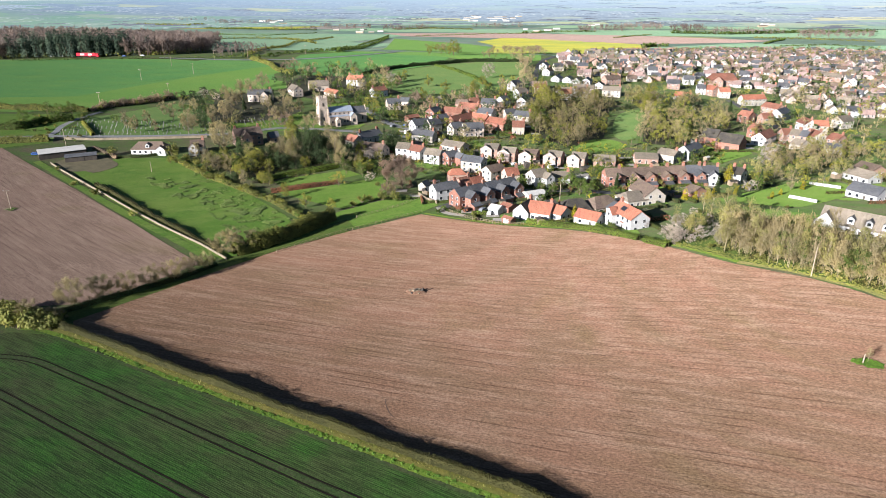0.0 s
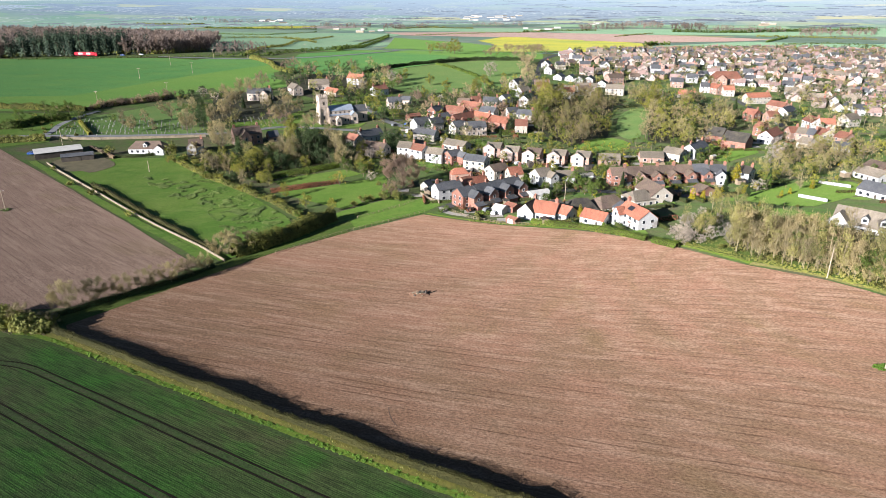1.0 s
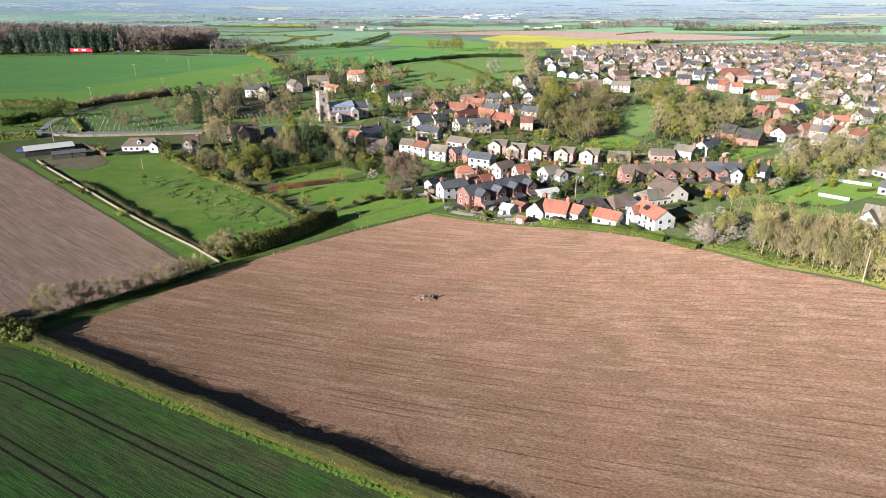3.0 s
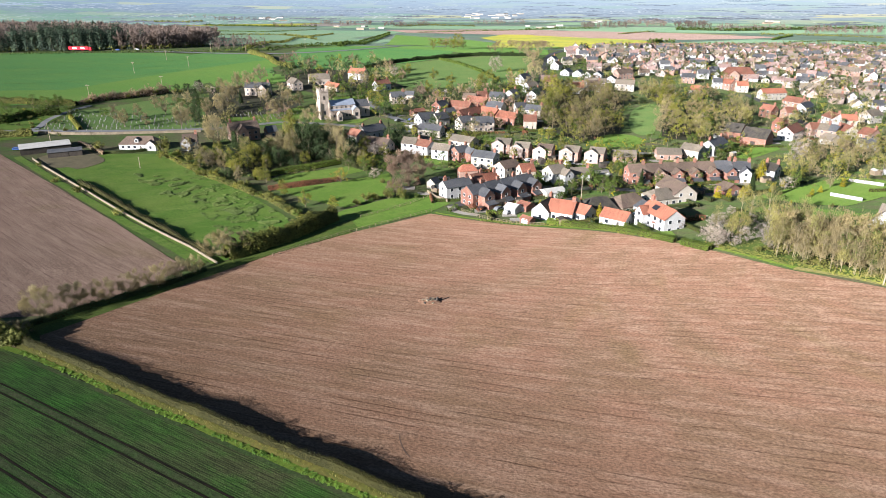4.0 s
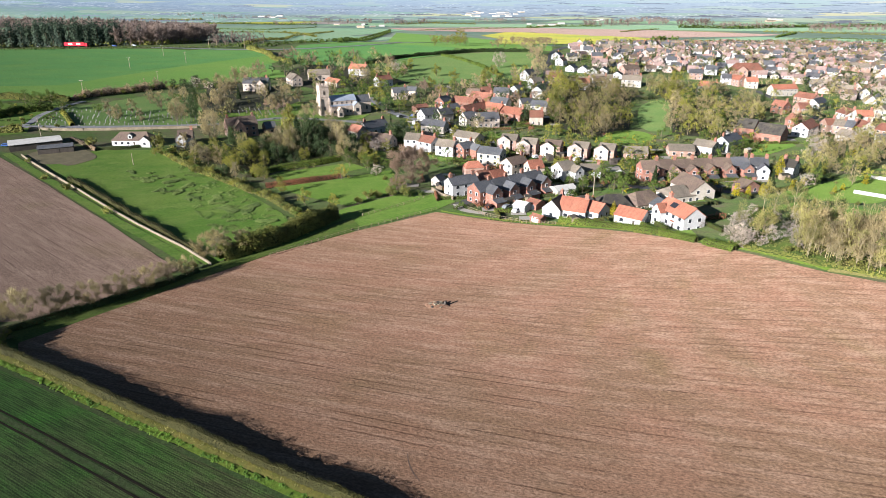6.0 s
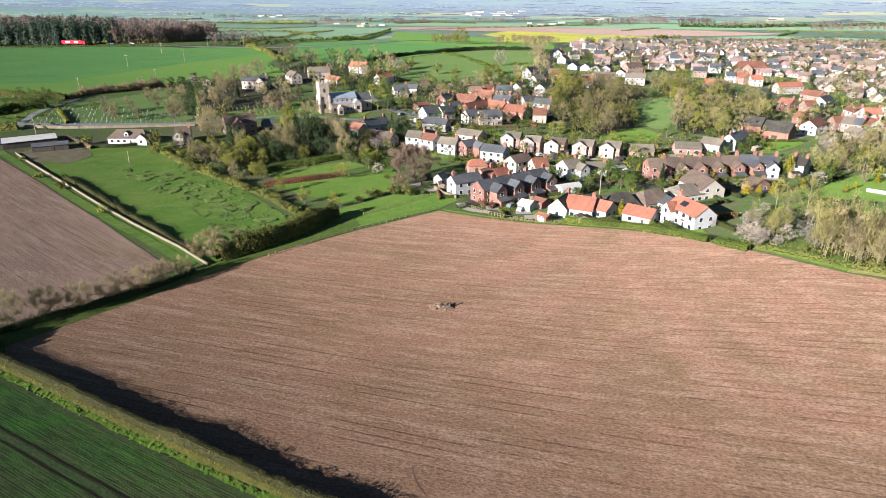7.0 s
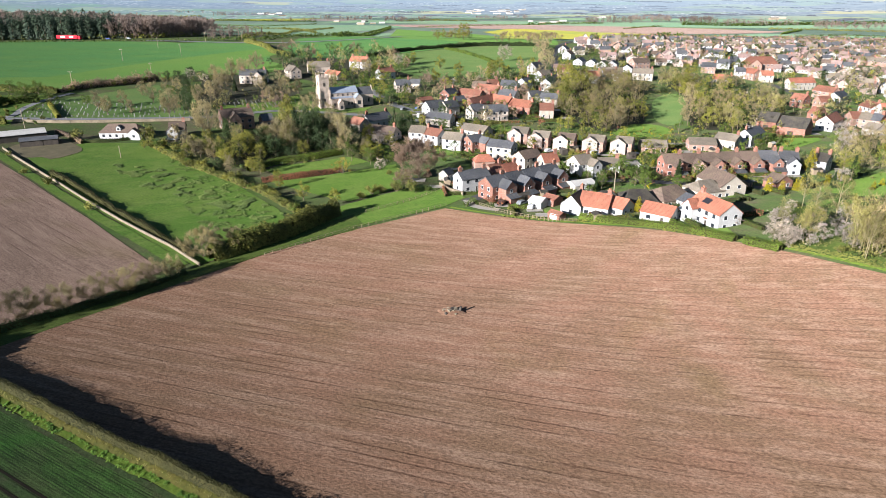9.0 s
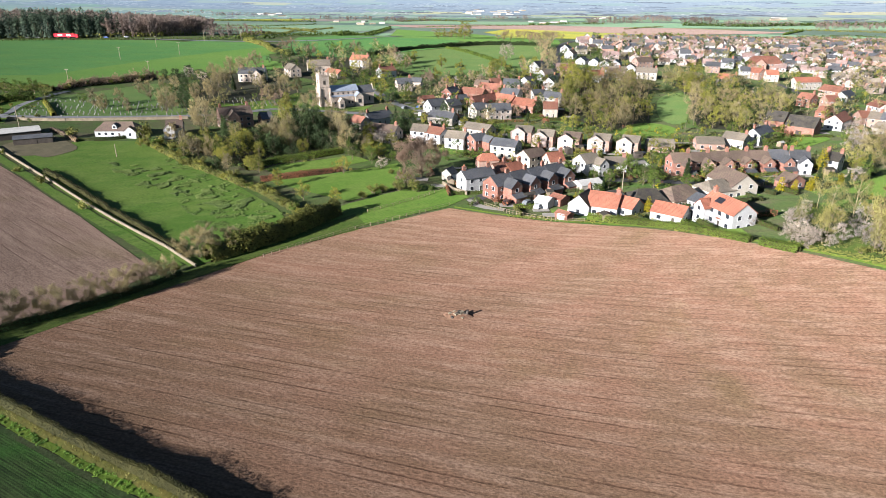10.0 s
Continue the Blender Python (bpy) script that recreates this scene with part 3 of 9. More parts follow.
# ---- plants ----
def rvec(r):
    return Vector((r.gauss(0, 1), r.gauss(0, 1), r.gauss(0, 1))).normalized()


def leaves(g, r, centre, radius, count, size, squash=0.8, mat=0, way=None):
    """A loose clump of leaf sprays round a place, most of them facing outward and up."""
    for _ in range(count):
        d = rvec(r)
        c = Vector(centre) + Vector((d.x, d.y, d.z * squash)) * radius * r.uniform(0.45, 1.0)
        face = ((d if way is None else way) + rvec(r) * 0.55 + Vector((0, 0, 0.25))).normalized()
        a = face.orthogonal().normalized()
        a = Matrix.Rotation(r.uniform(0, 6.28), 3, face) @ a
        b = face.cross(a) * size * r.uniform(0.35, 0.7)
        a = a * size * r.uniform(0.6, 1.3)
        g.add([tuple(c - a), tuple(c - b), tuple(c + a), tuple(c + b)], [(0, 1, 2, 3)], mat)


def slivers(g, r, start, way, count, length, width, spread=0.7, mat=0):
    for _ in range(count):
        d = (Vector(way) + rvec(r) * spread).normalized()
        p = Vector(start) + d * length * r.uniform(0, 0.4)
        q = p + d * length * r.uniform(0.6, 1.1)
        s = d.orthogonal().normalized() * width
        s = Matrix.Rotation(r.uniform(0, 6.28), 3, d) @ s
        g.add([tuple(p - s), tuple(p + s), tuple(q)], [(0, 1, 2)], mat)


def twigs(g, r, centre, radius, way, count, length, width, spread=0.55, mat=0):
    """Fine twigs strewn through a piece of crown, all growing roughly one way."""
    for _ in range(count):
        slivers(g, r, Vector(centre) + rvec(r) * radius * r.random() ** 0.5, way, 1, length * r.uniform(0.6, 1.2), width, spread, mat)


def tree_meshes(seed, height, width, trunk_share=0.3, kind="bare", foliage="twig", bark="bark", fine=1.0, clump=1.0, thick=0.0135, tips=40):
    """Trunk with limbs, and crown, of one tree: limbs bend up from the trunk to tips in an uneven oval, each with twigs or leaf sprays."""
    r = random.Random(seed)
    trunk, crown = Mesh(), Mesh()
    rad, base = height * thick, height * trunk_share
    sway = Vector((r.uniform(-0.04, 0.04), r.uniform(-0.04, 0.04), 0))

    def axis(z):
        return Vector((0, 0, z)) + sway * z * (0.5 + z / height)

    cuts = [-0.3, height * 0.04, base * 0.6 + height * 0.04, base + height * 0.1, height * 0.55, height * 0.84]
    girth = [1.7, 1.15, 1.0, 0.8, 0.45, 0.12]
    for k in range(5):
        trunk.tube(tuple(axis(cuts[k])), tuple(axis(cuts[k + 1])), rad * girth[k], rad * girth[k + 1], 6, cap=False)
    low = base * 0.7
    cz, hz, hw = (low + height) / 2, (height - low) / 2, width / 2
    for i in range(tips):
        d = rvec(r)
        k = r.uniform(0.3, 1.0) ** 0.55 * (1 + 0.30 * noise.noise(d * 1.5 + Vector((seed, 0, 0))) + 0.16 * noise.noise(d * 4 + Vector((0, seed, 0))))
        p = Vector((d.x * hw * k, d.y * hw * k, cz + d.z * hz * min(k, 1.08))) + sway * cz
        reach = math.hypot(p.x, p.y)
        z0 = min(max(p.z - reach * r.uniform(0.7, 1.2) - height * 0.08, base * 0.75), height * 0.8)
        a = axis(z0)
        mid = a.lerp(p, 0.5) + Vector((0, 0, -0.06 * reach)) + rvec(r) * height * 0.012
        g = rad * (0.42 if i % 4 == 0 else 0.22)
        trunk.tube(tuple(a), tuple(mid), g, g * 0.65, 4, cap=False)
        trunk.tube(tuple(mid), tuple(p), g * 0.65, g * 0.2, 3, cap=False)
        out = (p - mid).normalized() + Vector((0, 0, 0.25))
        if kind == "bare":
            twigs(crown, r, p - out * height * 0.05, height * 0.085, out, int(40 * fine), height * 0.095, height * 0.0042)
            leaves(crown, r, p - out * height * 0.03, height * 0.11, int(12 * fine), height * 0.014, 0.9)
        elif kind == "leaf":
            leaves(crown, r, p, height * 0.115 * clump, int(38 * fine), height * 0.023, 0.85)
            slivers(crown, r, p, out, 2, height * 0.1, height * 0.003, 0.7)
        else:
            leaves(crown, r, p, height * 0.1, int(20 * fine), height * 0.0165, 0.85)
            twigs(crown, r, p - out * height * 0.05, height * 0.085, out, int(22 * fine), height * 0.1, height * 0.0036)
    return trunk.data("trunk", bark), crown.data("crown", foliage)


def conifer_meshes(seed, height, width, foliage="dark", n=700, taper=1.0):
    r = random.Random(seed)
    trunk, crown = Mesh(), Mesh()
    trunk.tube((0, 0, -0.3), (0, 0, height * 0.95), height * 0.02, height * 0.004, 6)
    for i in range(n):
        t = 1 - math.sqrt(r.random()) * 0.97
        z = height * (0.07 + 0.93 * t)
        rad = width * 0.5 * (1 - t) ** taper * (0.8 + 0.25 * noise.noise(Vector((t * 9, seed, 0)))) * r.uniform(0.45, 1.08)
        g = r.uniform(0, 6.28)
        c = Vector((math.cos(g) * rad, math.sin(g) * rad, z))
        out = Vector((math.cos(g), math.sin(g), -0.35 + r.uniform(-0.2, 0.3))).normalized() * height * 0.055 * r.uniform(0.6, 1.3)
        side = Vector((-math.sin(g), math.cos(g), r.uniform(-0.5, 0.5))) * height * 0.028
        crown.add([tuple(c - out), tuple(c + side), tuple(c + out), tuple(c - side)], [(0, 1, 2, 3)])
    return trunk.data("trunk", "bark"), crown.data("crown", foliage)


def bush_meshes(seed, height, width, foliage="green", n=300, twiggy=0.0):
    r = random.Random(seed)
    trunk, crown = Mesh(), Mesh()
    for i in range(6):
        g = i * 1.05 + r.uniform(-0.3, 0.3)
        trunk.tube((0.1 * math.cos(g), 0.1 * math.sin(g), -0.2), (width * 0.3 * math.cos(g), width * 0.3 * math.sin(g), height * 0.6), height * 0.02, height * 0.008, 4, cap=False)
    blobs = []
    for i in range(9):
        g = r.uniform(0, 6.28)
        d = math.sqrt(r.random()) * 0.34 * width
        blobs.append(((math.cos(g) * d, math.sin(g) * d, height * r.uniform(0.3, 0.72)), width * r.uniform(0.16, 0.27)))
    for c, rad in blobs:
        k = int(n / 9)
        leaves(crown, r, c, rad, int(k * (1 - twiggy)), height * 0.072, height / width)
        if twiggy:
            slivers(crown, r, (c[0] * 0.4, c[1] * 0.4, c[2] * 0.3), Vector(c), int(k * twiggy), height * 0.6, height * 0.006, 0.5)
    return trunk.data("trunk", "bark"), crown.data("crown", foliage)


KINDS = {}


def kind_of(key, label, category, name, *meshes):
    KINDS.setdefault(key, []).append((label, category, name, meshes))


for i in range(3):
    kind_of("bare", "bare spring tree with a full crown of fine pale brown twigs", "tree", "tree", *tree_meshes(10 + i, 13, 8.5 + i, 0.22, "bare", "twig", "bark", 1.1, 1.0, 0.017))
    kind_of("bud", "tall tree just coming into yellowish bud", "tree", "tree", *tree_meshes(20 + i, 14, 8, 0.2, "mix", "bud", "pale_bark"))
    kind_of("slim", "slender pale-trunked tree with thin upright branches", "tree", "tree", *tree_meshes(30 + i, 13, 4.2, 0.36, "mix", "bud", "pale_bark", 0.6, 1.0, 0.007, 26))
    kind_of("slimbare", "slender leafless tree with a pale trunk and fine twigs", "tree", "tree", *tree_meshes(35 + i, 13, 4.4, 0.4, "bare", "greytwig", "pale_bark", 0.42, 1.0, 0.007, 26))
    kind_of("leaf", "tree in fresh yellow-green spring leaf", "tree", "tree", *tree_meshes(40 + i, 12, 8.5, 0.18, "leaf", "fresh"))
    kind_of("green", "leafy mid-green garden tree", "tree", "tree", *tree_meshes(50 + i, 10.5, 8, 0.16, "leaf", "green"))
    kind_of("dark", "dark evergreen tree with a dense ragged crown", "tree", "tree", *tree_meshes(60 + i, 14, 9.5, 0.08, "leaf", "dark", "bark", 1.3, 1.15))
    kind_of("bush", "rounded green garden bush", "bush", "bush", *bush_meshes(70 + i, 2.6, 3.4, "green"))
    kind_of("yellowbush", "yellow-green bush in fresh spring leaf", "bush", "bush", *bush_meshes(75 + i, 2.6, 3.4, "fresh"))
    kind_of("olivebush", "large rounded olive-green bush at the field corner", "bush", "bush", *bush_meshes(84 + i, 2.6, 3.6, "hedge", 900))
    kind_of("twigbush", "brown twiggy bush not yet in leaf", "bush", "bush", *bush_meshes(80 + i, 3.2, 4.2, "hedge", 480, 0.5))
for i in range(3):
    kind_of("rowtree", "small leafless field tree with a round crown of fine tan twigs", "tree", "tree", *tree_meshes(140 + i, 8.5, 8.0, 0.24, "bare", "twig", "pale_bark", 1.35, 1.0, 0.010, 60))
for i in range(2):
    kind_of("blossom", "cherry tree covered in pale pink blossom", "tree", "tree", *tree_meshes(90 + i, 7, 7, 0.18, "leaf", "blossom", "bark", 0.8))
    kind_of("pink", "bare tree with reddish-brown twigs", "tree", "tree", *tree_meshes(95 + i, 12, 11.5, 0.12, "bare", "pinktwig", "bark", 1.4))
    kind_of("fir", "narrow pointed dark green conifer", "conifer", "conifer", *conifer_meshes(100 + i, 9, 4, "dark", 600))
    kind_of("gold", "golden-yellow rounded garden conifer", "conifer", "conifer", *conifer_meshes(104 + i, 4.5, 3.2, "golden", 450, 0.5))
    kind_of("barebush", "large round bush of fine leafless tan twigs", "bush", "bush", *tree_meshes(130 + i, 6.5, 8.0, 0.05, "bare", "twig", "bark", 2.2, 1.0, 0.012, 60))
    kind_of("copperbush", "garden bush with dark copper leaves", "bush", "bush", *bush_meshes(108 + i, 2.2, 2.6, "copper"))
kind_of("willow", "golden weeping willow beside the lawn", "tree", "tree", *tree_meshes(120, 6.5, 6.5, 0.08, "mix", "willow", "bark", 1.6))
kind_of("copperbeech", "large round tree with dense reddish-brown twigs", "tree", "tree", *tree_meshes(125, 14, 15, 0.1, "bare", "pinktwig", "bark", 2.0, 1.0, 0.0135, 80))

_pick = random.Random(5)


def plant(key, x, y, scale=1.0, tall=1.0, group=""):
    label, category, name, (trunk, crown) = _pick.choice(KINDS[key])
    t = new(name)
    t.empty_display_size = 0.5
    s = scale * _pick.uniform(0.94, 1.06)
    t.matrix_world = pose(x, y, land(x, y), 0, 0, _pick.uniform(0, 360)) @ Matrix.Diagonal((s, s, s * tall, 1))
    part("trunk", trunk, None, t)
    part("crown", crown, None, t)
    return tagged(t, label, category, group)


def hedge(name, pts, width, height, mat, label, density=60, size=0.22, rough=0.35, sprigs=0.0, core=True, category="hedge", seed=1, gaps=0.0, lift=0.0):
    """A hedge along a line: a solid dark core for its inner shade, leaf sprays over its sides and an uneven top."""
    r = random.Random(seed)
    line = smooth_line(pts, 1.5)
    inner, outer = Mesh(), Mesh()
    prof = []
    for i, (x, y) in enumerate(line):
        a, b = line[max(0, i - 1)], line[min(len(line) - 1, i + 1)]
        d = Vector((b[0] - a[0], b[1] - a[1])).normalized()
        h = height * (1 + rough * noise.noise(Vector((x * 0.12, y * 0.12, seed))) + rough * 0.6 * noise.noise(Vector((x * 0.5, y * 0.5, seed))))
        if gaps and noise.noise(Vector((x * 0.07, y * 0.07, seed + 9))) > 0.5 - gaps:
            h *= 0.35
        w = width * (1 + 0.25 * noise.noise(Vector((x * 0.2, y * 0.2, seed + 5))))
        prof.append((Vector((x, y, land(x, y) + lift)), Vector((-d.y, d.x, 0)), h, w))
    # core added to block light; dark colour stands in for shade between leaves
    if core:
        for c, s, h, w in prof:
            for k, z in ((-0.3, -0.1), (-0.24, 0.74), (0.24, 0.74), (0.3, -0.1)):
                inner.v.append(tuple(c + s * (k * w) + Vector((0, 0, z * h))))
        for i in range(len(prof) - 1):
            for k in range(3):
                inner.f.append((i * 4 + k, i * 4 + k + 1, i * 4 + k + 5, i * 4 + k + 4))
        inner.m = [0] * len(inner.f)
    for i in range(len(prof) - 1):
        c, s, h, w = prof[i]
        for _ in range(int(density * 1.5)):
            t = r.random()
            p = c.lerp(prof[i + 1][0], t)
            g = r.uniform(0, math.pi)
            k = r.uniform(0.78, 1.1)
            q = p + s * (math.cos(g) * w * 0.5 * k) + Vector((0, 0, h * (0.08 + 0.92 * math.sin(g) * k)))
            if r.random() < sprigs:
                slivers(outer, r, q - Vector((0, 0, 0.2)), (0, 0, 1), 1, size * 4, 0.03, 0.5)
            else:
                leaves(outer, r, q, size * 0.6, 1, size, way=s * math.cos(g) + Vector((0, 0, math.sin(g))))
    th = new(name)
    th.empty_display_size = 0.5
    if core:
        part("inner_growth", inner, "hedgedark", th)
    part("foliage", outer, mat, th)
    return tagged(th, label, category)


def scatter(name, poly, count, mat, label, size=(0.25, 0.5), clump=0.0, seed=3, sliver=False, category="grass"):
    """Tufts strewn over a piece of ground."""
    r = random.Random(seed)
    g = Mesh()
    xs, ys = [p[0] for p in poly], [p[1] for p in poly]
    n = tries = 0
    while n < count and tries < count * 40:
        tries += 1
        x, y = r.uniform(min(xs), max(xs)), r.uniform(min(ys), max(ys))
        inside = False
        for (x0, y0), (x1, y1) in zip(poly, poly[1:] + poly[:1]):
            if (y0 > y) != (y1 > y) and x < (x1 - x0) * (y - y0) / (y1 - y0) + x0:
                inside = not inside
        if not inside or (clump and noise.noise(Vector((x * clump, y * clump, seed))) < 0.12):
            continue
        s = r.uniform(*size)
        z = land(x, y) + (0.5 if sliver else 0.12)
        if sliver:
            slivers(g, r, (x, y, z), (0, 0, 1), 3, s * 2.2, 0.04, 0.6)
        else:
            leaves(g, r, (x, y, z + s * 0.28), s * 0.75, 9, s * 0.42, 0.5, way=Vector((-0.5, -0.7, 0.9)))
        n += 1
    return tagged(new(name, g.data(name, mat)), label, category, kind="stuff")


# ---- fields, verges and roads ----
HEDGE_NEAR = [(-135.0, 111.5), (-123.0, 110.6), (-86.5, 99.6), (-50.5, 89.3), (-22.5, 81.4), (-2.0, 75.8), (30.0, 66.0), (75.0, 52.0)]
EDGE_VILLAGE = [(-59.2, 223.6), (-34.2, 216.0), (-2.7, 209.5), (12.0, 201.5), (26.2, 189.5), (44.9, 168.4), (61.1, 158.0), (74.5, 147.5), (86.0, 132.0), (94.0, 110.0), (96.0, 80.0), (90.0, 50.0)]
EDGE_LEFT = [(-59.2, 223.6), (-79.6, 199.5), (-96.2, 176.5), (-106.7, 155.5), (-117.5, 132.5), (-125.5, 116.0), (-122.0, 112.6)]
PLOUGHED = smooth_line(EDGE_VILLAGE, 8) + [(75, 53), (30, 67), (-2, 76.5), (-22.5, 82.2), (-50.5, 90.2), (-86.5, 101.2)] + list(reversed(EDGE_LEFT))[:-1]
drape("field_ploughed", PLOUGHED, "soil",
      "bare brown tilled field with drill rows", 0.14)
drape("field_headland", [(-62.5, 218.0), (-79.6, 198.2), (-95.6, 176.0), (-105.9, 155.0), (-116.4, 132.3), (-124.0, 116.4), (-121.0, 112.2), (-107.5, 108.0), (-105.0, 113.0), (-97.5, 129.0), (-88.5, 148.5), (-78.5, 167.0), (-64.0, 187.5), (-48.5, 206.5), (-46.0, 219.0)], "soil_head",
      "headland of the bare field, tilled along its edge", 0.17)
drape("field_corn", [(-137, 107.5), (-123.3, 108.6), (-92.1, 99.7), (-54.4, 89.0), (-26.1, 81.2), (-6.9, 75.6), (30, 64.2), (75, 49.5), (60, -40), (-160, -40), (-190, 60)], "crop",
      "green field of young drilled corn", 0.10)
drape("field_brown", [(-143, 122), (-129, 126.5), (-120, 148), (-116.5, 160), (-127, 166.5), (-165.5, 191.2), (-213, 218.2), (-269.7, 247.8), (-330, 280), (-380, 230), (-300, 120), (-170, 110)], "soil_left",
      "brown tilled field behind a stone wall", 0.10)
drape("pasture", [(-110.6, 164.0), (-103.7, 177.1), (-101.1, 198.9), (-111.6, 212.0), (-135.1, 230.7), (-161.5, 250.2), (-199.3, 274.0), (-228.4, 264.6), (-239.2, 243.5), (-196.8, 215.2), (-153.1, 189.9)], "pasture",
      "green pasture with pale rough tussocks", 0.10)
drape("paddock", [(-97.0, 176.5), (-84.1, 198.0), (-60.6, 224.5), (-55.3, 237.2), (-65.1, 250.6), (-78, 243), (-92, 222), (-101, 199), (-103, 180)], "lawn", "mown grass paddock at the village edge", 0.11, category="paddock")
# the hedge's shadow on the paddock edge, painted as darker grass
drape("paddock_margin", [(-107.0, 165.0), (-97.5, 175.0), (-89.0, 189.0), (-80.0, 204.0), (-86.0, 212.0), (-96.0, 195.0), (-104.0, 178.0)], "dark_grass", "rough grass beside the tall hedge, coloured dark for its shade", 0.16, category="ground")
drape("lawn", [(-128.5, 239.5), (-108.5, 256), (-91.2, 274.4), (-85, 262), (-79.3, 245), (-92.5, 224.5), (-111.2, 231.5)], "lawn", "mown green lawn inside clipped hedges", 0.13, category="lawn")
drape("lawn_upper", [(-131, 248), (-112, 262), (-103, 275), (-112, 280), (-125, 268), (-140, 255)], "lawn", "narrow lawn between garden hedges", 0.13, category="lawn")
drape("field_wheat", [(-560, 300), (-349, 328), (-318, 351), (-298, 411), (-288, 447), (-250, 450), (-248, 480), (-272, 521), (-330, 545), (-399, 562), (-460, 548), (-560, 520), (-760, 420)], "bigfield",
      "large green field of winter wheat on the hill", 0.15)
drape("field_ley", [(-520, 290), (-349, 328), (-318, 351), (-298, 411), (-288, 447), (-268, 425), (-238, 432), (-228, 458), (-240, 480), (-262, 486), (-300, 440), (-335, 385), (-420, 345), (-600, 330)], "bigfield_edge",
      "paler strip of short grass along the wheat", 0.3)
drape("field_slope", [(-330, 700), (-270, 690), (-205, 682), (-148, 674), (-110, 655), (-68, 676), (-52, 700), (-60, 800), (-110, 840), (-230, 830), (-320, 780)], "bigfield_edge", "green slope between the hilltop and the rape", 0.14)
drape("field_beyond", [(-268, 528), (-242, 512), (-205, 520), (-192, 536), (-160, 590), (-143, 621), (-148, 682), (-205, 690), (-270, 700), (-300, 640)], "bigfield", "green field beyond the hilltop houses", 0.2)
drape("pasture_hill", [(-200, 520), (-175, 562), (-140, 615), (-112, 650), (-69, 672), (-56, 600), (-57, 557), (-72, 500), (-98, 478), (-140, 473)], "hillgrass", "hillside pasture with scattered trees", 0.2)
drape("field_rape", [(-125, 767), (-191, 1279), (-246, 1408), (-210, 1588), (-127, 1553), (-25, 1477), (43, 1422), (93, 1366), (85, 1222), (40, 1072), (-16, 794), (-55, 863), (-84, 767)], "rape", "yellow flowering rape field", 0.6, 30)
drape("field_grass", [(-460, 1500), (-250, 1316), (-110, 1115), (-60, 960), (-48, 820), (-100, 760), (-200, 780), (-330, 1000)], "bigfield_edge", "green field beside the rape", 0.5, 30)
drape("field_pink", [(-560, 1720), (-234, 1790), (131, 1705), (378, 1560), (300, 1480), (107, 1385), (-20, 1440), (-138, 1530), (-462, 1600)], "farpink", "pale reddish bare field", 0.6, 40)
drape("field_meadow", [(95, 1270), (129, 1295), (300, 1460), (520, 1420), (700, 1500), (700, 1150), (520, 1110), (393, 1075), (189, 1050), (70, 915)], "hazed_green", "green field beyond the village, paled for haze", 0.6, 40)
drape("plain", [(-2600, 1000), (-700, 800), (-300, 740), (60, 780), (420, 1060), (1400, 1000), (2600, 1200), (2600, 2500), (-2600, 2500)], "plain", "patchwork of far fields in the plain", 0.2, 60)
for k, (px, py, sx, sy, key) in enumerate([(-430, 850, 150, 120, "hazed_green"), (-620, 1150, 240, 170, "hazed_green"), (-800, 1500, 330, 190, "hazed_green"), (-380, 1900, 420, 110, "hazed_green"), (-1200, 2000, 300, 120, "rape"),
                                           (330, 1850, 420, 160, "hazed_green"), (800, 1900, 330, 230, "hazed_green"), (-950, 1150, 200, 130, "hazed_green"), (-560, 760, 170, 80, "hazed_green"), (200, 2200, 380, 120, "hazed_green"), (-700, 2300, 420, 110, "hazed_green")]):
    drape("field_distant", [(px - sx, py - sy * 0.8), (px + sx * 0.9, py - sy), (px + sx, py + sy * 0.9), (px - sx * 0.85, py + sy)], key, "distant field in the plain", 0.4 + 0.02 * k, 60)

strip("verge_grass", [(x - 0.5, y - 1.8) for x, y in HEDGE_NEAR], 1.3, "verge", "bright green verge along the field hedge", 0.2, 3, "verge", 0.8)


def field_bank(pts):
    """A low bank of dry grass under the field hedge: rises from the corn, falls steeply to the bare field."""
    line = smooth_line(pts, 1.2)
    g = Mesh()
    for i, (x, y) in enumerate(line):
        a, b = line[max(0, i - 1)], line[min(len(line) - 1, i + 1)]
        d = Vector((b[0] - a[0], b[1] - a[1])).normalized()
        n = Vector((-d.y, d.x))
        for k, (off, z) in enumerate(((-1.3, 0.0), (-0.95, 0.3), (-0.55, 0.65), (0.1, 0.8), (0.6, 0.6), (1.0, 0.0))):
            w = 1 + 0.22 * noise.noise(Vector((x * 0.25, y * 0.25, k)))
            px, py = x + n.x * off * w, y + n.y * off * w
            g.v.append((px, py, land(px, py) + 0.1 + z * (1 + 0.25 * noise.noise(Vector((x * 0.4, y * 0.4, k + 7))))))
    for i in range(len(line) - 1):
        for k in range(5):
            g.f.append((i * 6 + k + 1, i * 6 + k, i * 6 + k + 6, i * 6 + k + 7))
    g.m = [0] * len(g.f)
    return tagged(new("bank", g.data("bank", "dry_verge", True)), "low bank of dry yellowish grass under the hedge", "bank", kind="structure")


field_bank(HEDGE_NEAR)
strip("corn_margin", [(x - 0.85, y - 2.75) for x, y in HEDGE_NEAR[1:]], 1.0, "crop_thin", "thin strip of poor corn at the field edge", 0.125, 4, "margin", 0.5)
strip("tramline", [(x - 0.68, y - 2.25) for x, y in HEDGE_NEAR[1:]], 0.2, "rut", "narrow dark furrow along the corn's edge", 0.13, 4, "rut", 0.12)
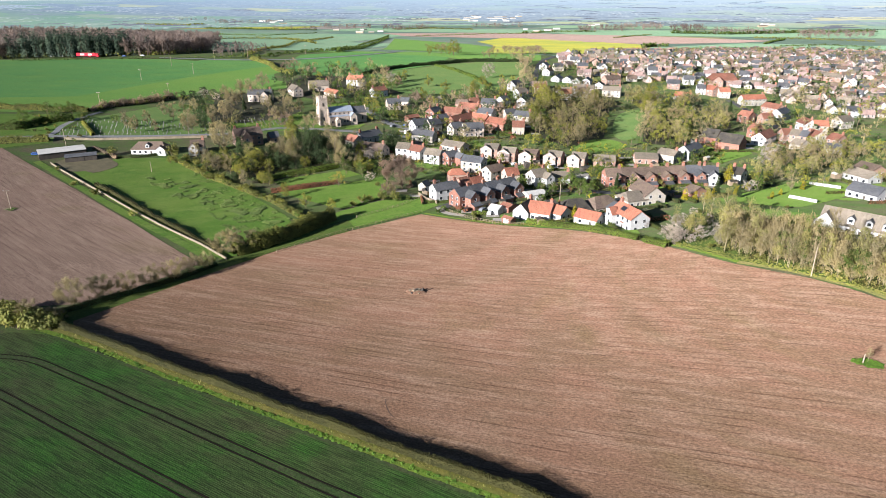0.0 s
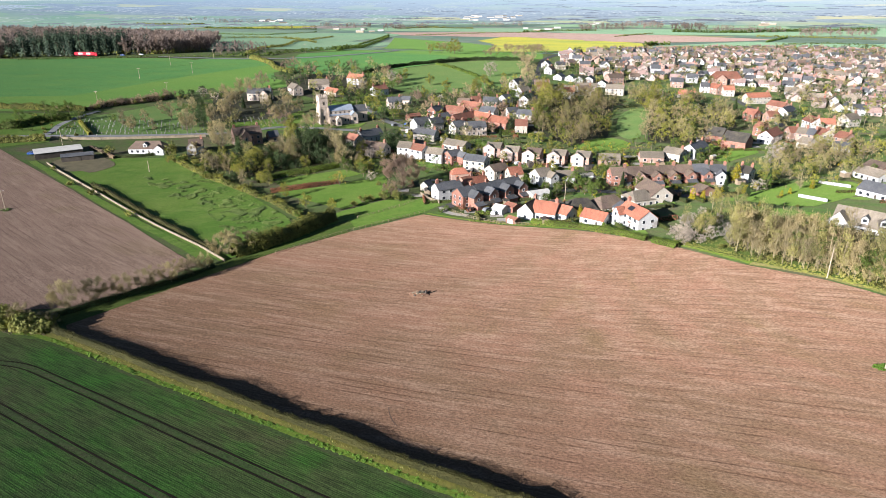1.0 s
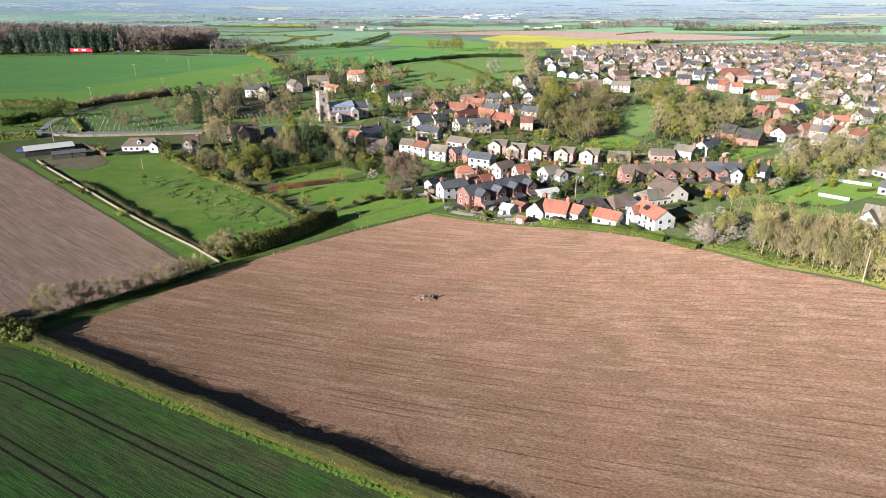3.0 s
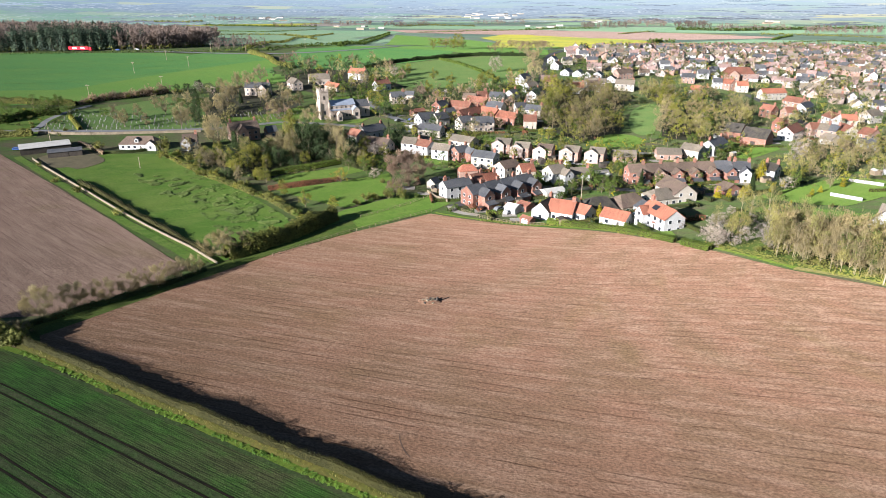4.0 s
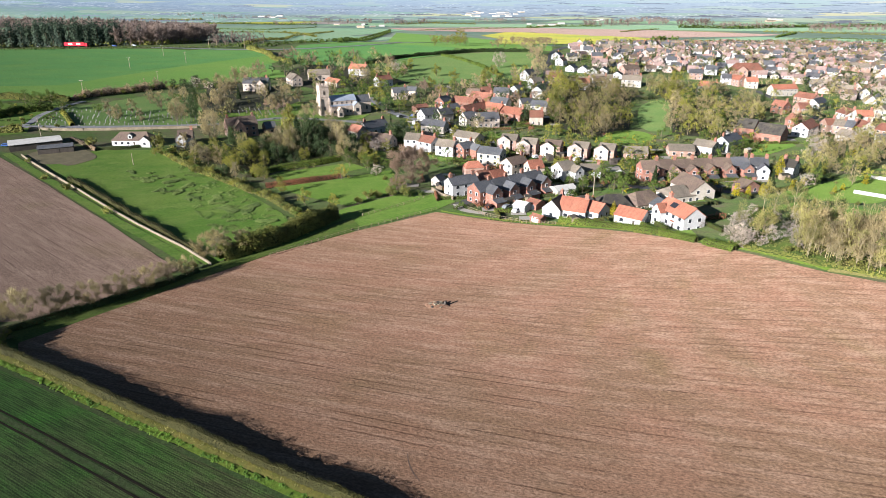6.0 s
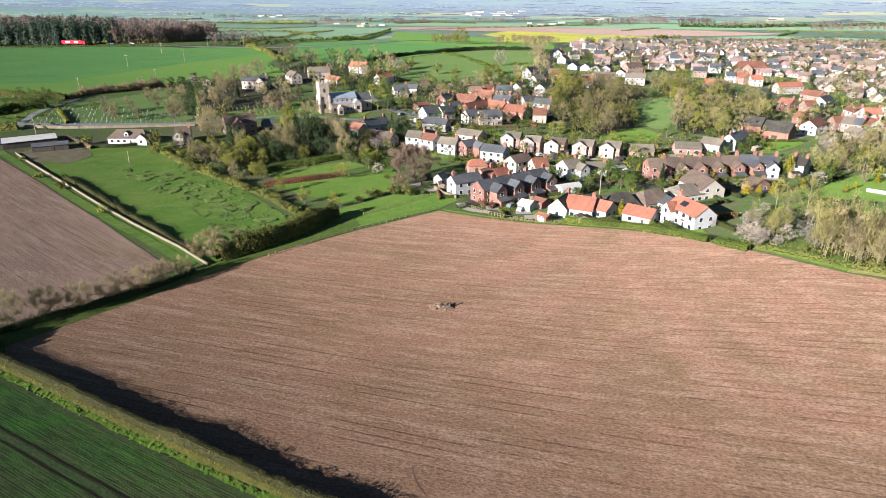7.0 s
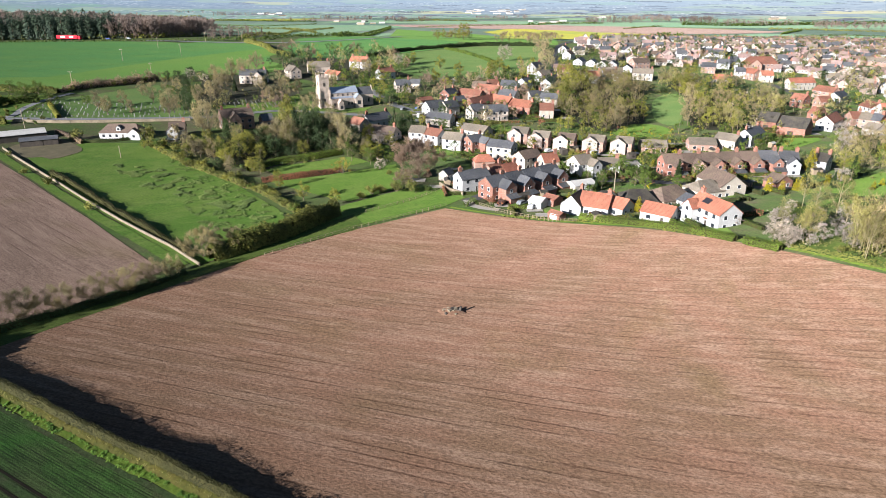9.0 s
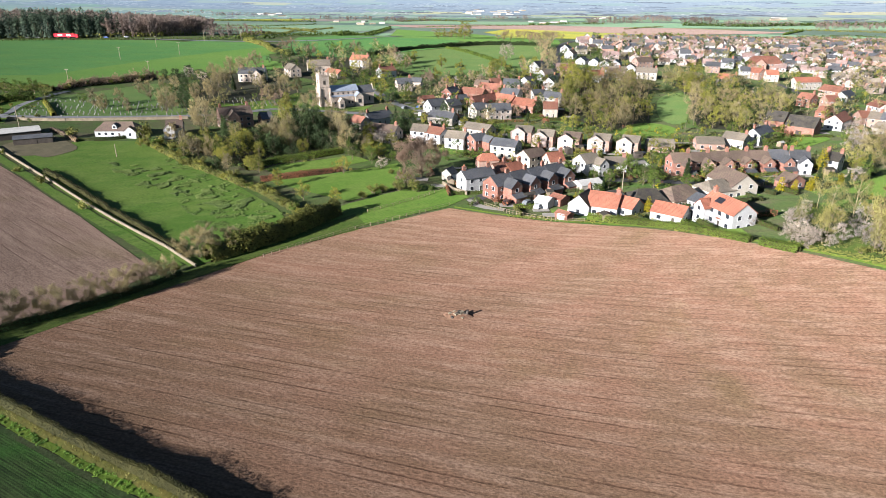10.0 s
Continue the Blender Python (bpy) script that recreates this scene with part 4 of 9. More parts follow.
strip("verge_village", [(x + 1.2, y + 1.4) for x, y in EDGE_VILLAGE[:6]], 1.4, "verge", "bright grass margin at the field edge", 0.2, 4, "verge", 1.2)
strip("verge_copse", [(x + 1.0, y + 1.2) for x, y in EDGE_VILLAGE[5:]], 1.7, "pale_verge", "dry yellow grass margin below the copse", 0.2, 4, "verge", 1.2)
strip("verge_wall", [(-114.0, 163.6), (-127, 171.8), (-154, 187.6), (-198, 212.6), (-243, 237.4), (-262, 248)], 3.4, "pasture", "grass margin below the stone wall", 0.2, 4, "verge", 0.8)
# dark grass colour stands in for the shade along the tree row
strip("verge_left", [(x - 2.6, y + 1.4) for x, y in EDGE_LEFT[1:-1]], 6.0, "dark_grass", "rough grass under the tree row, coloured dark for shade", 0.18, 4, "verge", 1.0)
for k, (line, off) in enumerate([(((-160, 92.5), (-140, 96.2), (-128.3, 96.8), (-119.9, 96.9), (-105, 92.8), (-45.3, 74.6), (-31.1, 70.5), (20, 55.5)), 0.0), (((-180, 104), (-115.1, 83.6), (-77.4, 71.6), (-56.4, 65.2), (0, 48)), 0.0)]):
    strip("tramline_crown", line, 1.0, "crop_thin", "thin corn and pale soil between two wheel ruts", 0.125, 4, "rut", 0.25)
    for s in (-0.95, 0.95):
        strip("tramline", [(x + s * 0.29, y + s * 0.95) for x, y in line], 0.4, "rut", "dark wheel rut through the young corn", 0.13, 4, "rut", 0.12)

strip("road", [(-300, 282), (-293, 292), (-301, 309), (-305, 330), (-304, 346)], 3.5, "far_asphalt", "narrow tarmac lane past the cemetery", 0.2)
strip("lane", [(-330, 270), (-290, 288), (-249, 302), (-205, 322), (-180, 345), (-160, 350), (-125, 352), (-100, 350)], 4.5, "far_asphalt", "village lane behind the cemetery wall", 0.2)
strip("street", [(-80, 395), (-95, 352), (-78, 322), (-60, 300), (-48, 284), (-40, 262), (-50, 240), (-54, 232)], 4.5, "asphalt", "village street between the houses", 0.2)
strip("church_street", [(-150.4, 415.3), (-137.9, 399.1), (-123.7, 380.6), (-109.6, 370.8), (-95.4, 363.8)], 5.5, "far_asphalt", "village street below the church", 0.24)
strip("hill_street", [(-95, 352), (-60, 400), (-40, 450), (-45, 520), (-48, 600), (-50, 690), (-40, 760)], 5.5, "asphalt", "straight tarmac street climbing out of the village", 0.22)
strip("back_street", [(-40, 262), (0, 268), (40, 262), (52, 263)], 5.0, "asphalt", "village street behind the terraces", 0.2)
strip("back_street", [(121, 392), (125, 410), (120, 470), (108, 535)], 5.0, "asphalt", "village street between the upper gardens", 0.2)
strip("track", [(-54, 234), (-52, 229), (-48, 226), (-42, 224.5)], 3.0, "concrete", "pale gravel track to the gardens", 0.22)
strip("far_road", [(-420, 570), (-330, 575), (-268, 615), (-230, 690), (-235, 760), (-330, 870), (-380, 1000)], 7.0, "far_asphalt", "country road along the wood", 0.4, 8)
drape("farmyard", smooth_line([(-252.2, 248.9), (-251.5, 260.2), (-247.5, 268.6), (-229.0, 260.7), (-220.8, 254.2), (-224.5, 246.4), (-232.8, 240.2), (-241.5, 240.8), (-252.2, 248.9)], 4)[:-1], "mud", "dark earth farmyard round the barns", 0.16, category="yard")
drape("trodden_ground", smooth_line([(-232.9, 243.8), (-234.1, 253.6), (-226.7, 257.9), (-220.8, 254.2), (-221.1, 247.5), (-224.1, 240.9), (-232.9, 243.8)], 4)[:-1], "mud", "trodden earth beside the barn", 0.2, category="ground")

TUSSOCK_BAND = [(-198.6, 243.1), (-178.6, 243.5), (-146.8, 229.8), (-127.2, 220.5), (-105.5, 208.3), (-111.8, 199.7), (-132.6, 209.9), (-154.0, 218.1), (-176.9, 224.5)]
for line in [[(-426.8, 406.1), (-391.4, 428.6), (-358.3, 468.6), (-330.8, 512.7), (-308.7, 549.1)], [(-449.0, 428.1), (-410.3, 450.3), (-375.0, 491.3), (-344.5, 534.5)], [(-473.7, 452.6), (-430.3, 473.0), (-390.3, 512.0)], [(-401.4, 380.7), (-372.8, 396.8), (-344.2, 430.1), (-322.2, 474.8)]]:
    strip("tramline", line, 0.4, "dark_grass", "faint wheel track through the wheat", 0.34, 6, "rut", 0.2)
# tussocks, verge growth and the mound in the field
scatter("tussocks", TUSSOCK_BAND, 5200, "tuft", "pale rough grass tussocks", (0.22, 0.6), 0.22, 4)
scatter("tussocks", [(-112, 172), (-104, 190), (-112, 211), (-160, 248), (-195, 270), (-170, 240), (-150, 215), (-125, 190)], 1700, "tuft", "scattered tussocks of rough grass", (0.2, 0.5), 0.3, 5)
scatter("nettles", [(-123.7, 108.2), (-87.2, 97.2), (-51.2, 86.9), (-23.2, 79.0), (-2.7, 73.4), (29.3, 63.6), (29.7, 64.9), (-2.3, 74.7), (-22.8, 80.3), (-50.8, 88.2), (-86.8, 98.5), (-123.3, 109.5)], 3400, "bright", "bright green growth at the foot of the bank", (0.16, 0.45), 1.1, 6)
scatter("dead_stems", [(-123.3, 109.6), (-86.8, 98.6), (-50.8, 88.3), (-22.8, 80.4), (-2.3, 74.8), (29.7, 65.0), (29.9, 65.6), (-2.1, 75.4), (-22.6, 81.0), (-50.6, 88.9), (-86.6, 99.2), (-123.1, 110.2)], 600, "straw", "dry yellow stems on the bank", (0.15, 0.35), 0.0, 7, True)
scatter("field_margin_growth", [(-40, 217.5), (-2, 211.5), (27, 191), (46, 170), (62, 159), (76, 149), (79, 152), (64, 163), (48, 174), (29, 194), (0, 214.5), (-38, 220)], 900, "hedge", "green growth on the field margin", (0.25, 0.6), 0.0, 8)
scatter("lone_tree_grass", [(59.2, 121.6), (61, 120.3), (64.0, 120.2), (64.6, 121.6), (62.5, 122.8), (59.6, 122.9)], 170, "bright", "patch of green grass round a lone tree", (0.25, 0.6), 0.0, 9)


def distance_sheet():
    """Glowing hazy plain, woods and low hills toward the horizon, and a glowing wall for the pale sky."""
    g, w = Mesh(), Mesh()
    n = 80
    radii = [2300, 2700, 3100, 3500, 3900, 4250, 4600]
    for k, rad in enumerate(radii):
        for i in range(n + 1):
            a = radians(20 + 140 * i / n)
            hill = (5 + 7 * noise.noise(Vector((i * 0.09, 1.0, 3))) + 2 * noise.noise(Vector((i * 0.4, 2, 8)))) * ss(3900, 4600, rad)
            g.v.append((math.cos(a) * rad, math.sin(a) * rad, -13 + max(0, 74 * ss(2500, 4700, rad) + hill)))
    for k in range(len(radii) - 1):
        for i in range(n):
            g.f.append((k * (n + 1) + i + 1, k * (n + 1) + i, (k + 1) * (n + 1) + i, (k + 1) * (n + 1) + i + 1))
    g.m = [0] * len(g.f)
    for z in (-30, 420):
        for i in range(n + 1):
            a = radians(20 + 140 * i / n)
            w.v.append((math.cos(a) * 4720, math.sin(a) * 4720, z))
    for i in range(n):
        w.f.append((i, i + 1, n + 2 + i, n + 1 + i))
    w.m = [0] * n
    r = random.Random(44)
    woods = Mesh()
    for _ in range(420):
        rad = 2320 + 2150 * r.random() ** 1.1
        a0 = radians(r.uniform(48, 142))
        span = r.uniform(30, 80 + 260 * r.random() ** 2) / rad
        tall = r.uniform(1.5, 6)
        count = max(6, int(span * rad / 5))
        base = []
        for i in range(count + 1):
            a = a0 + span * i / count
            rr = rad + 60 * noise.noise(Vector((i * 0.08, rad, 0)))
            z = -15 + 74 * ss(2500, 4700, rr)
            h = tall * math.sin(math.pi * min(max(i / count, 0.03), 0.97)) ** 0.4 * (0.55 + 0.75 * r.random())
            base.append(((math.cos(a) * rr, math.sin(a) * rr, z), (math.cos(a) * (rr + 6), math.sin(a) * (rr + 6), z + 1.5 + h)))
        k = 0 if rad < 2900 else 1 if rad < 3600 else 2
        for (p0, p1), (q0, q1) in zip(base, base[1:]):
            back = [(v[0] * 1.012, v[1] * 1.012, v[2] - 1) for v in (p1, q1)]
            woods.add([p0, q0, q1, p1] + back, [(0, 1, 2, 3), (3, 2, 5, 4)], k)
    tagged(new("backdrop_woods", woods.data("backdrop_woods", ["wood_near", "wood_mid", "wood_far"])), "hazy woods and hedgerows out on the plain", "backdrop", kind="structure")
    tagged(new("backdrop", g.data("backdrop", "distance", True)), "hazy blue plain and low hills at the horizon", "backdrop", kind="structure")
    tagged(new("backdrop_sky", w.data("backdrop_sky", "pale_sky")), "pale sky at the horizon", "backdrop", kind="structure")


distance_sheet()


# ---- buildings ----
def gable_wall(L, W, eave, rise, base=-0.8):
    g = Mesh()
    x, y = L / 2, W / 2
    v = [(-x, -y, base), (x, -y, base), (x, y, base), (-x, y, base), (-x, -y, eave), (x, -y, eave), (x, y, eave), (-x, y, eave), (-x, 0, eave + rise), (x, 0, eave + rise)]
    return g.add(v, [(0, 1, 5, 4), (2, 3, 7, 6), (1, 2, 6, 9, 5), (3, 0, 4, 8, 7), (0, 3, 2, 1)])


def gable_roof(L, W, eave, rise, over=0.3, thick=0.16, hip=0.0):
    """Two slopes with thickness and overhang; hip: how far the ridge ends are drawn in. A ridge of half-round tiles."""
    g = Mesh()
    k = rise / (W / 2)
    x, y = L / 2 + over * 0.7, W / 2 + over
    ze, zr = eave - over * k, eave + rise
    rx = L / 2 + over * 0.7 - hip
    up = thick
    v = []
    for dz in (0.02, up):
        v += [(-x, -y, ze + dz), (x, -y, ze + dz), (x, y, ze + dz), (-x, y, ze + dz), (-rx, 0, zr + dz), (rx, 0, zr + dz)]
    f = [(6, 7, 11, 10), (8, 9, 10, 11), (0, 4, 5, 1), (2, 5, 4, 3), (0, 1, 7, 6), (2, 3, 9, 8)]
    if hip:
        f += [(7, 8, 11), (9, 6, 10), (1, 5, 2), (3, 4, 0), (1, 2, 8, 7), (3, 0, 6, 9)]
    else:
        f += [(1, 5, 11, 7), (5, 2, 8, 11), (3, 4, 10, 9), (4, 0, 6, 10)]
    g.add(v, f)
    g.tube((-rx, 0, zr + up - 0.02), (rx, 0, zr + up - 0.02), 0.12, 0.12, 6)
    return g


_windows = {}


def window_mesh(w, h, glazing):
    key = (round(w, 1), round(h, 1), glazing)
    if key not in _windows:
        fr, pane = Mesh(), Mesh()
        b = 0.065
        ring = [(-w / 2, -h / 2), (w / 2, -h / 2), (w / 2, h / 2), (-w / 2, h / 2), (-w / 2 + b, -h / 2 + b), (w / 2 - b, -h / 2 + b), (w / 2 - b, h / 2 - b), (-w / 2 + b, h / 2 - b)]
        v = [(x, y, z) for y in (-0.06, 0.05) for x, z in ring]
        f = []
        for i in range(4):
            j = (i + 1) % 4
            f += [(i, j, 4 + j, 4 + i), (8 + j, 8 + i, 12 + i, 12 + j), (j, i, 8 + i, 8 + j), (4 + i, 4 + j, 12 + j, 12 + i)]
        fr.add(v, f)
        pane.box(-w / 2 + b, -0.02, -h / 2 + b, w / 2 - b, 0.02, h / 2 - b)
        _windows[key] = (fr.data("window", "white"), pane.data("pane", "glass"))
    return _windows[key]


def plain_window(parent, at):
    if "plain" not in _windows:
        g = Mesh().box(-0.6, -0.05, -0.65, 0.6, 0.04, 0.65, 0)
        v = [(-0.5, -0.07, -0.55), (0.5, -0.07, -0.55), (0.5, -0.07, 0.55), (-0.5, -0.07, 0.55)]
        _windows["plain"] = g.add(v, [(0, 1, 2, 3)], 1).data("window", ["white", "glass"])
    return part("window", _windows["plain"], None, parent, "white-framed window", at)


def window(parent, x, y, z, turn, w=1.1, h=1.2):
    if parent.location.y > 345:
        return plain_window(parent, pose(x, y, z, 0, 0, turn))
    fr, pane = window_mesh(w, h, 1)
    at = pose(x, y, z, 0, 0, turn)
    win = part("window", fr, None, parent, "white-framed window", at)
    part("pane", pane, None, win)
    return win


_doors = {}


def door(parent, x, y, turn, colour="darkwood"):
    if colour not in _doors:
        g = Mesh()
        g.box(-0.5, -0.06, 0, -0.42, 0.04, 2.1, 1).box(0.42, -0.06, 0, 0.5, 0.04, 2.1, 1).box(-0.42, -0.06, 2.02, 0.42, 0.04, 2.1, 1)
        g.box(-0.42, -0.03, 0.02, 0.42, 0.03, 2.02, 0)
        _doors[colour] = g.data("door", [colour, "white"])
    return part("door", _doors[colour], None, parent, "", pose(x, y, 0, 0, 0, turn))


_stacks = {}


def chimney(parent, x, y, z, mat="brick", h=1.3):
    key = (mat, round(h, 1))
    if key not in _stacks:
        g, p = Mesh(), Mesh()
        g.add([(-0.6, -0.42, -1.3), (0.6, -0.42, -1.3), (0.6, 0.42, -1.3), (-0.6, 0.42, -1.3), (-0.6, -0.42, h), (0.6, -0.42, h), (0.6, 0.42, h), (-0.6, 0.42, h), (-0.7, -0.52, h + 0.06), (0.7, -0.52, h + 0.06), (0.7, 0.52, h + 0.06), (-0.7, 0.52, h + 0.06), (-0.7, -0.52, h + 0.25), (0.7, -0.52, h + 0.25), (0.7, 0.52, h + 0.25), (-0.7, 0.52, h + 0.25)],
              [(a + k, a + (k + 1) % 4, a + 4 + (k + 1) % 4, a + 4 + k) for a in (0, 4, 8) for k in range(4)] + [(12, 13, 14, 15)])
        for k in (-0.22, 0.22):
            p.tube((k, 0, h + 0.25), (k, 0, h + 0.75), 0.17, 0.13, 8)
        _stacks[key] = (g.data("chimney", mat), p.data("chimney_pot", "pot"))
    a, b = _stacks[key]
    c = part("chimney", a, None, parent, "", pose(x, y, z))
    part("chimney_pot", b, None, c)
    return c


def block(parent, L, W, eave, rise, wall, roof, x=0.0, y=0.0, turn=0.0, hip=0.0, storeys=2, front=True, ends=True, chim=0, glaze=(1.4, 1.3), stack="brick"):
    """One range of a building: walls, roof, windows on the front and ends, chimneys on the ridge."""
    at = pose(x, y, 0, 0, 0, turn)
    hipw = gable_wall(L, W, eave, 0.01 if hip else rise)
    wl = part("wall", hipw, wall, parent, "", at)
    part("roof", gable_roof(L, W, eave, rise, hip=hip), roof, parent, "", at)
    n = max(1, int((L - 0.6) / 2.9))
    w, h = glaze
    if front:
        for s in range(storeys):
            z = 1.45 + 2.55 * s
            if z + h / 2 > eave:
                break
            for i in range(n):
                px = (i + 0.5) / n * (L - 1.0) - (L - 1.0) / 2
                if s == 0 and i == n // 2 and n > 1:
                    d = door(parent, 0, 0, 0)
                    d.matrix_local = at @ pose(px, -W / 2, 0)
                else:
                    q = window(parent, 0, 0, 0, 0, w, h)
                    q.matrix_local = at @ pose(px, -W / 2, z)
    if ends:
        for sx, tr in ((-1, -90), (1, 90)):
            for s in range(storeys):
                z = 1.45 + 2.55 * s
                if z + h / 2 > eave + (0 if hip else rise * 0.35):
                    break
                for k in ((-0.22, 0.22) if W > 6.5 else (0.0,)):
                    q = window(parent, 0, 0, 0, 0, w * 0.85, h)
                    q.matrix_local = at @ pose(sx * L / 2, k * W, z, 0, 0, tr)
    spots = {0: (), 1: (0.42,), 2: (-0.42, 0.42), 3: (-0.42,), 4: (0.0,)}[chim]
    for k in spots:
        c = chimney(parent, 0, 0, 0, stack, 1.2)
        c.matrix_local = at @ pose(k * L * (1 if not hip else 0.4), 0, eave + rise)
    return wl


WALLS = {"brick": "red brick", "pink_brick": "pale pink brick", "pale_brick": "pale washed brick", "buff_brick": "buff brick", "render": "white-rendered", "cream": "cream-rendered", "church_stone": "limestone", "darkwood": "dark boarded", "sheet": "sheeted"}
ROOFS = {"orange_tile": "bright orange pantile roof", "red_tile": "red pantile roof", "brown_tile": "brown tiled roof", "pink_tile": "weathered pink tiled roof", "tan_tile": "weathered tan roof", "slate": "grey slate roof", "dark_tile": "dark tiled roof",
         "sheet": "pale sheet roof", "lead": "lead roof"}


def house(x, y, rot, L, W, eave, rise, wall, roof, chim=1, hip=0.0, storeys=2, what="house", group="", wing=None, extra="", far=False):
    """A house with its ridge along its own x. wing: (along, length, width, eave, rise) of a range that stands out at the front."""
    z = min(land(x + dx, y + dy) for dx in (-3, 3) for dy in (-3, 3))
    kinds = {"house": "house", "bungalow": "bungalow", "cottage": "cottage", "barn": "barn", "terraced_house": "terraced house", "garage": "garage"}
    t = thing(what, x, y, rot, f"{WALLS[wall]} {kinds[what]} with a {ROOFS[roof]}{extra}", kinds[what], group, z)
    block(t, L, W, eave, rise, wall, roof, hip=hip, storeys=storeys, chim=chim, front=what not in ("barn", "garage") and not far, ends=what not in ("barn", "garage") and not far)
    if far:
        for k, px in enumerate((-0.3, 0.05, 0.32)):
            plain_window(t, pose(px * L, -W / 2, 1.5 if storeys == 1 or k == 0 else 4.0))
        plain_window(t, pose(-L / 2, -0.2 * W, 1.5 if storeys == 1 else 4.0, 0, 0, -90))
    if what in ("barn", "garage"):
        g = Mesh().box(-1.3, -0.08, 0, 1.3, 0.05, 2.2)
        part("door", g, "white" if what == "garage" else "darkwood", t, "", pose(0, -W / 2, 0))
    if wing:
        along, wl, ww, we, wr = wing
        if what == "terraced_house" and wall != "render":
            lean = Mesh()
            y0 = -W / 2 - wl + 0.6
            lean.add([(along - ww / 2, y0 - 2.4, -0.6), (along + ww / 2, y0 - 2.4, -0.6), (along + ww / 2, y0 + 0.05, -0.6), (along - ww / 2, y0 + 0.05, -0.6), (along - ww / 2, y0 - 2.4, 2.1), (along + ww / 2, y0 - 2.4, 2.1),
                      (along + ww / 2, y0 + 0.05, 2.9), (along - ww / 2, y0 + 0.05, 2.9)], [(0, 1, 5, 4), (1, 2, 6, 5), (3, 0, 4, 7)])
            part("lean_to", lean, wall, t)
            part("lean_to_roof", Mesh().add([(along - ww / 2 - 0.15, y0 - 2.6, 2.1), (along + ww / 2 + 0.15, y0 - 2.6, 2.1), (along + ww / 2 + 0.15, y0 - 0.02, 3.0), (along - ww / 2 - 0.15, y0 - 0.02, 3.0), (along - ww / 2 - 0.15, y0 - 2.6, 2.22),
                                              (along + ww / 2 + 0.15, y0 - 2.6, 2.22), (along + ww / 2 + 0.15, y0 - 0.02, 3.12), (along - ww / 2 - 0.15, y0 - 0.02, 3.12)], [(0, 3, 2, 1), (4, 5, 6, 7), (0, 1, 5, 4), (1, 2, 6, 5), (3, 0, 4, 7)]), "slate", t)
        # front gables of the detached houses in a paler brick
        block(t, wl, ww, we, wr, "pale_brick" if group == "detached brick houses" else wall, roof, along, -W / 2 - wl / 2 + 0.6, -90, storeys=storeys, front=False, ends=True, chim=0)
    return t


def wall_run(name, pts, height, thick, mat, label, cap=True, category="wall", step=4.0):
    """A boundary wall following the land, with a coping."""
    line = resample(pts, step)
    g, c = Mesh(), Mesh()
    for mesh, t, z0, z1 in ((g, thick, -0.4, height), (c, thick + 0.12, height, height + 0.12)):
        n0 = len(mesh.v)
        for i, (x, y) in enumerate(line):
            a, b = line[max(0, i - 1)], line[min(len(line) - 1, i + 1)]
            d = Vector((b[0] - a[0], b[1] - a[1])).normalized()
            h = land(x, y) + 0.08 * noise.noise(Vector((x, y, 0)))
            for s, z in ((-0.5, z0), (0.5, z0), (0.5, z1), (-0.5, z1)):
                mesh.v.append((x - d.y * s * t, y + d.x * s * t, h + z))
        for i in range(len(line) - 1):
            for k in range(4):
                mesh.f.append((i * 4 + k, i * 4 + (k + 1) % 4, (i + 1) * 4 + (k + 1) % 4, (i + 1) * 4 + k))
        e = (len(line) - 1) * 4
        mesh.f += [(0, 3, 2, 1), (e, e + 1, e + 2, e + 3)]
        mesh.m = [0] * len(mesh.f)
    th = new(name)
    th.empty_display_size = 0.5
    part("wall_body", g, mat, th)
    if cap:
        part("coping", c, mat, th)
    return tagged(th, label, category)


def fence(pts, label, gap=1.8, height=1.2, mat="fence", panels=False):
    """Posts with rails, or with boards."""
    line = resample(pts, gap)
    th = new("fence")
    th.empty_display_size = 0.5
    post = Mesh().box(-0.06, -0.06, -0.3, 0.06, 0.06, height).data("post", mat)
    for x, y in line:
        part("post", post, None, th, "", pose(x, y, land(x, y)))
    for (x0, y0), (x1, y1) in zip(line, line[1:]):
        g = Mesh()
        a, b = Vector((x0, y0, land(x0, y0))), Vector((x1, y1, land(x1, y1)))
        if panels:
            d = (b - a).normalized() * 0.02
            n = Vector((-d.y, d.x, 0)).normalized() * 0.025
            v = [a - n, b - n, b + n, a + n]
            up = Vector((0, 0, height * 0.92))
            lo = Vector((0, 0, 0.08))
            g.add([tuple(p + lo) for p in v] + [tuple(p + up) for p in v], [(0, 3, 2, 1), (4, 5, 6, 7), (0, 1, 5, 4), (1, 2, 6, 5), (2, 3, 7, 6), (3, 0, 4, 7)])
            part("panel", g, mat, th)
        else:
            for z in (0.45, 0.95):
                up = Vector((0, 0, z * height))
                g.tube(tuple(a + up), tuple(b + up), 0.05, 0.05, 4)
            part("rail", g, mat, th)
    return tagged(th, label, "fence")




def utility_pole(x, y, height=8.5, arms=1, turn=0.0, label="wooden utility pole with a crossarm standing in a field"):
    t = thing("utility_pole", x, y, turn, label, "utility pole", "utility poles")
    part("pole", Mesh().tube((0, 0, -0.5), (0, 0, height), 0.17, 0.11, 8), "pole", t)
    for k in range(arms):
        a = part("crossarm", Mesh().box(-1.1, -0.09, height - 0.5, 1.1, 0.07, height - 0.32), "pole", t)
        for s in (-0.95, 0.0, 0.95):
            part("insulator", Mesh().tube((s, 0, height - 0.32), (s, 0, height - 0.1), 0.06, 0.04, 6), "white", a)
    return t


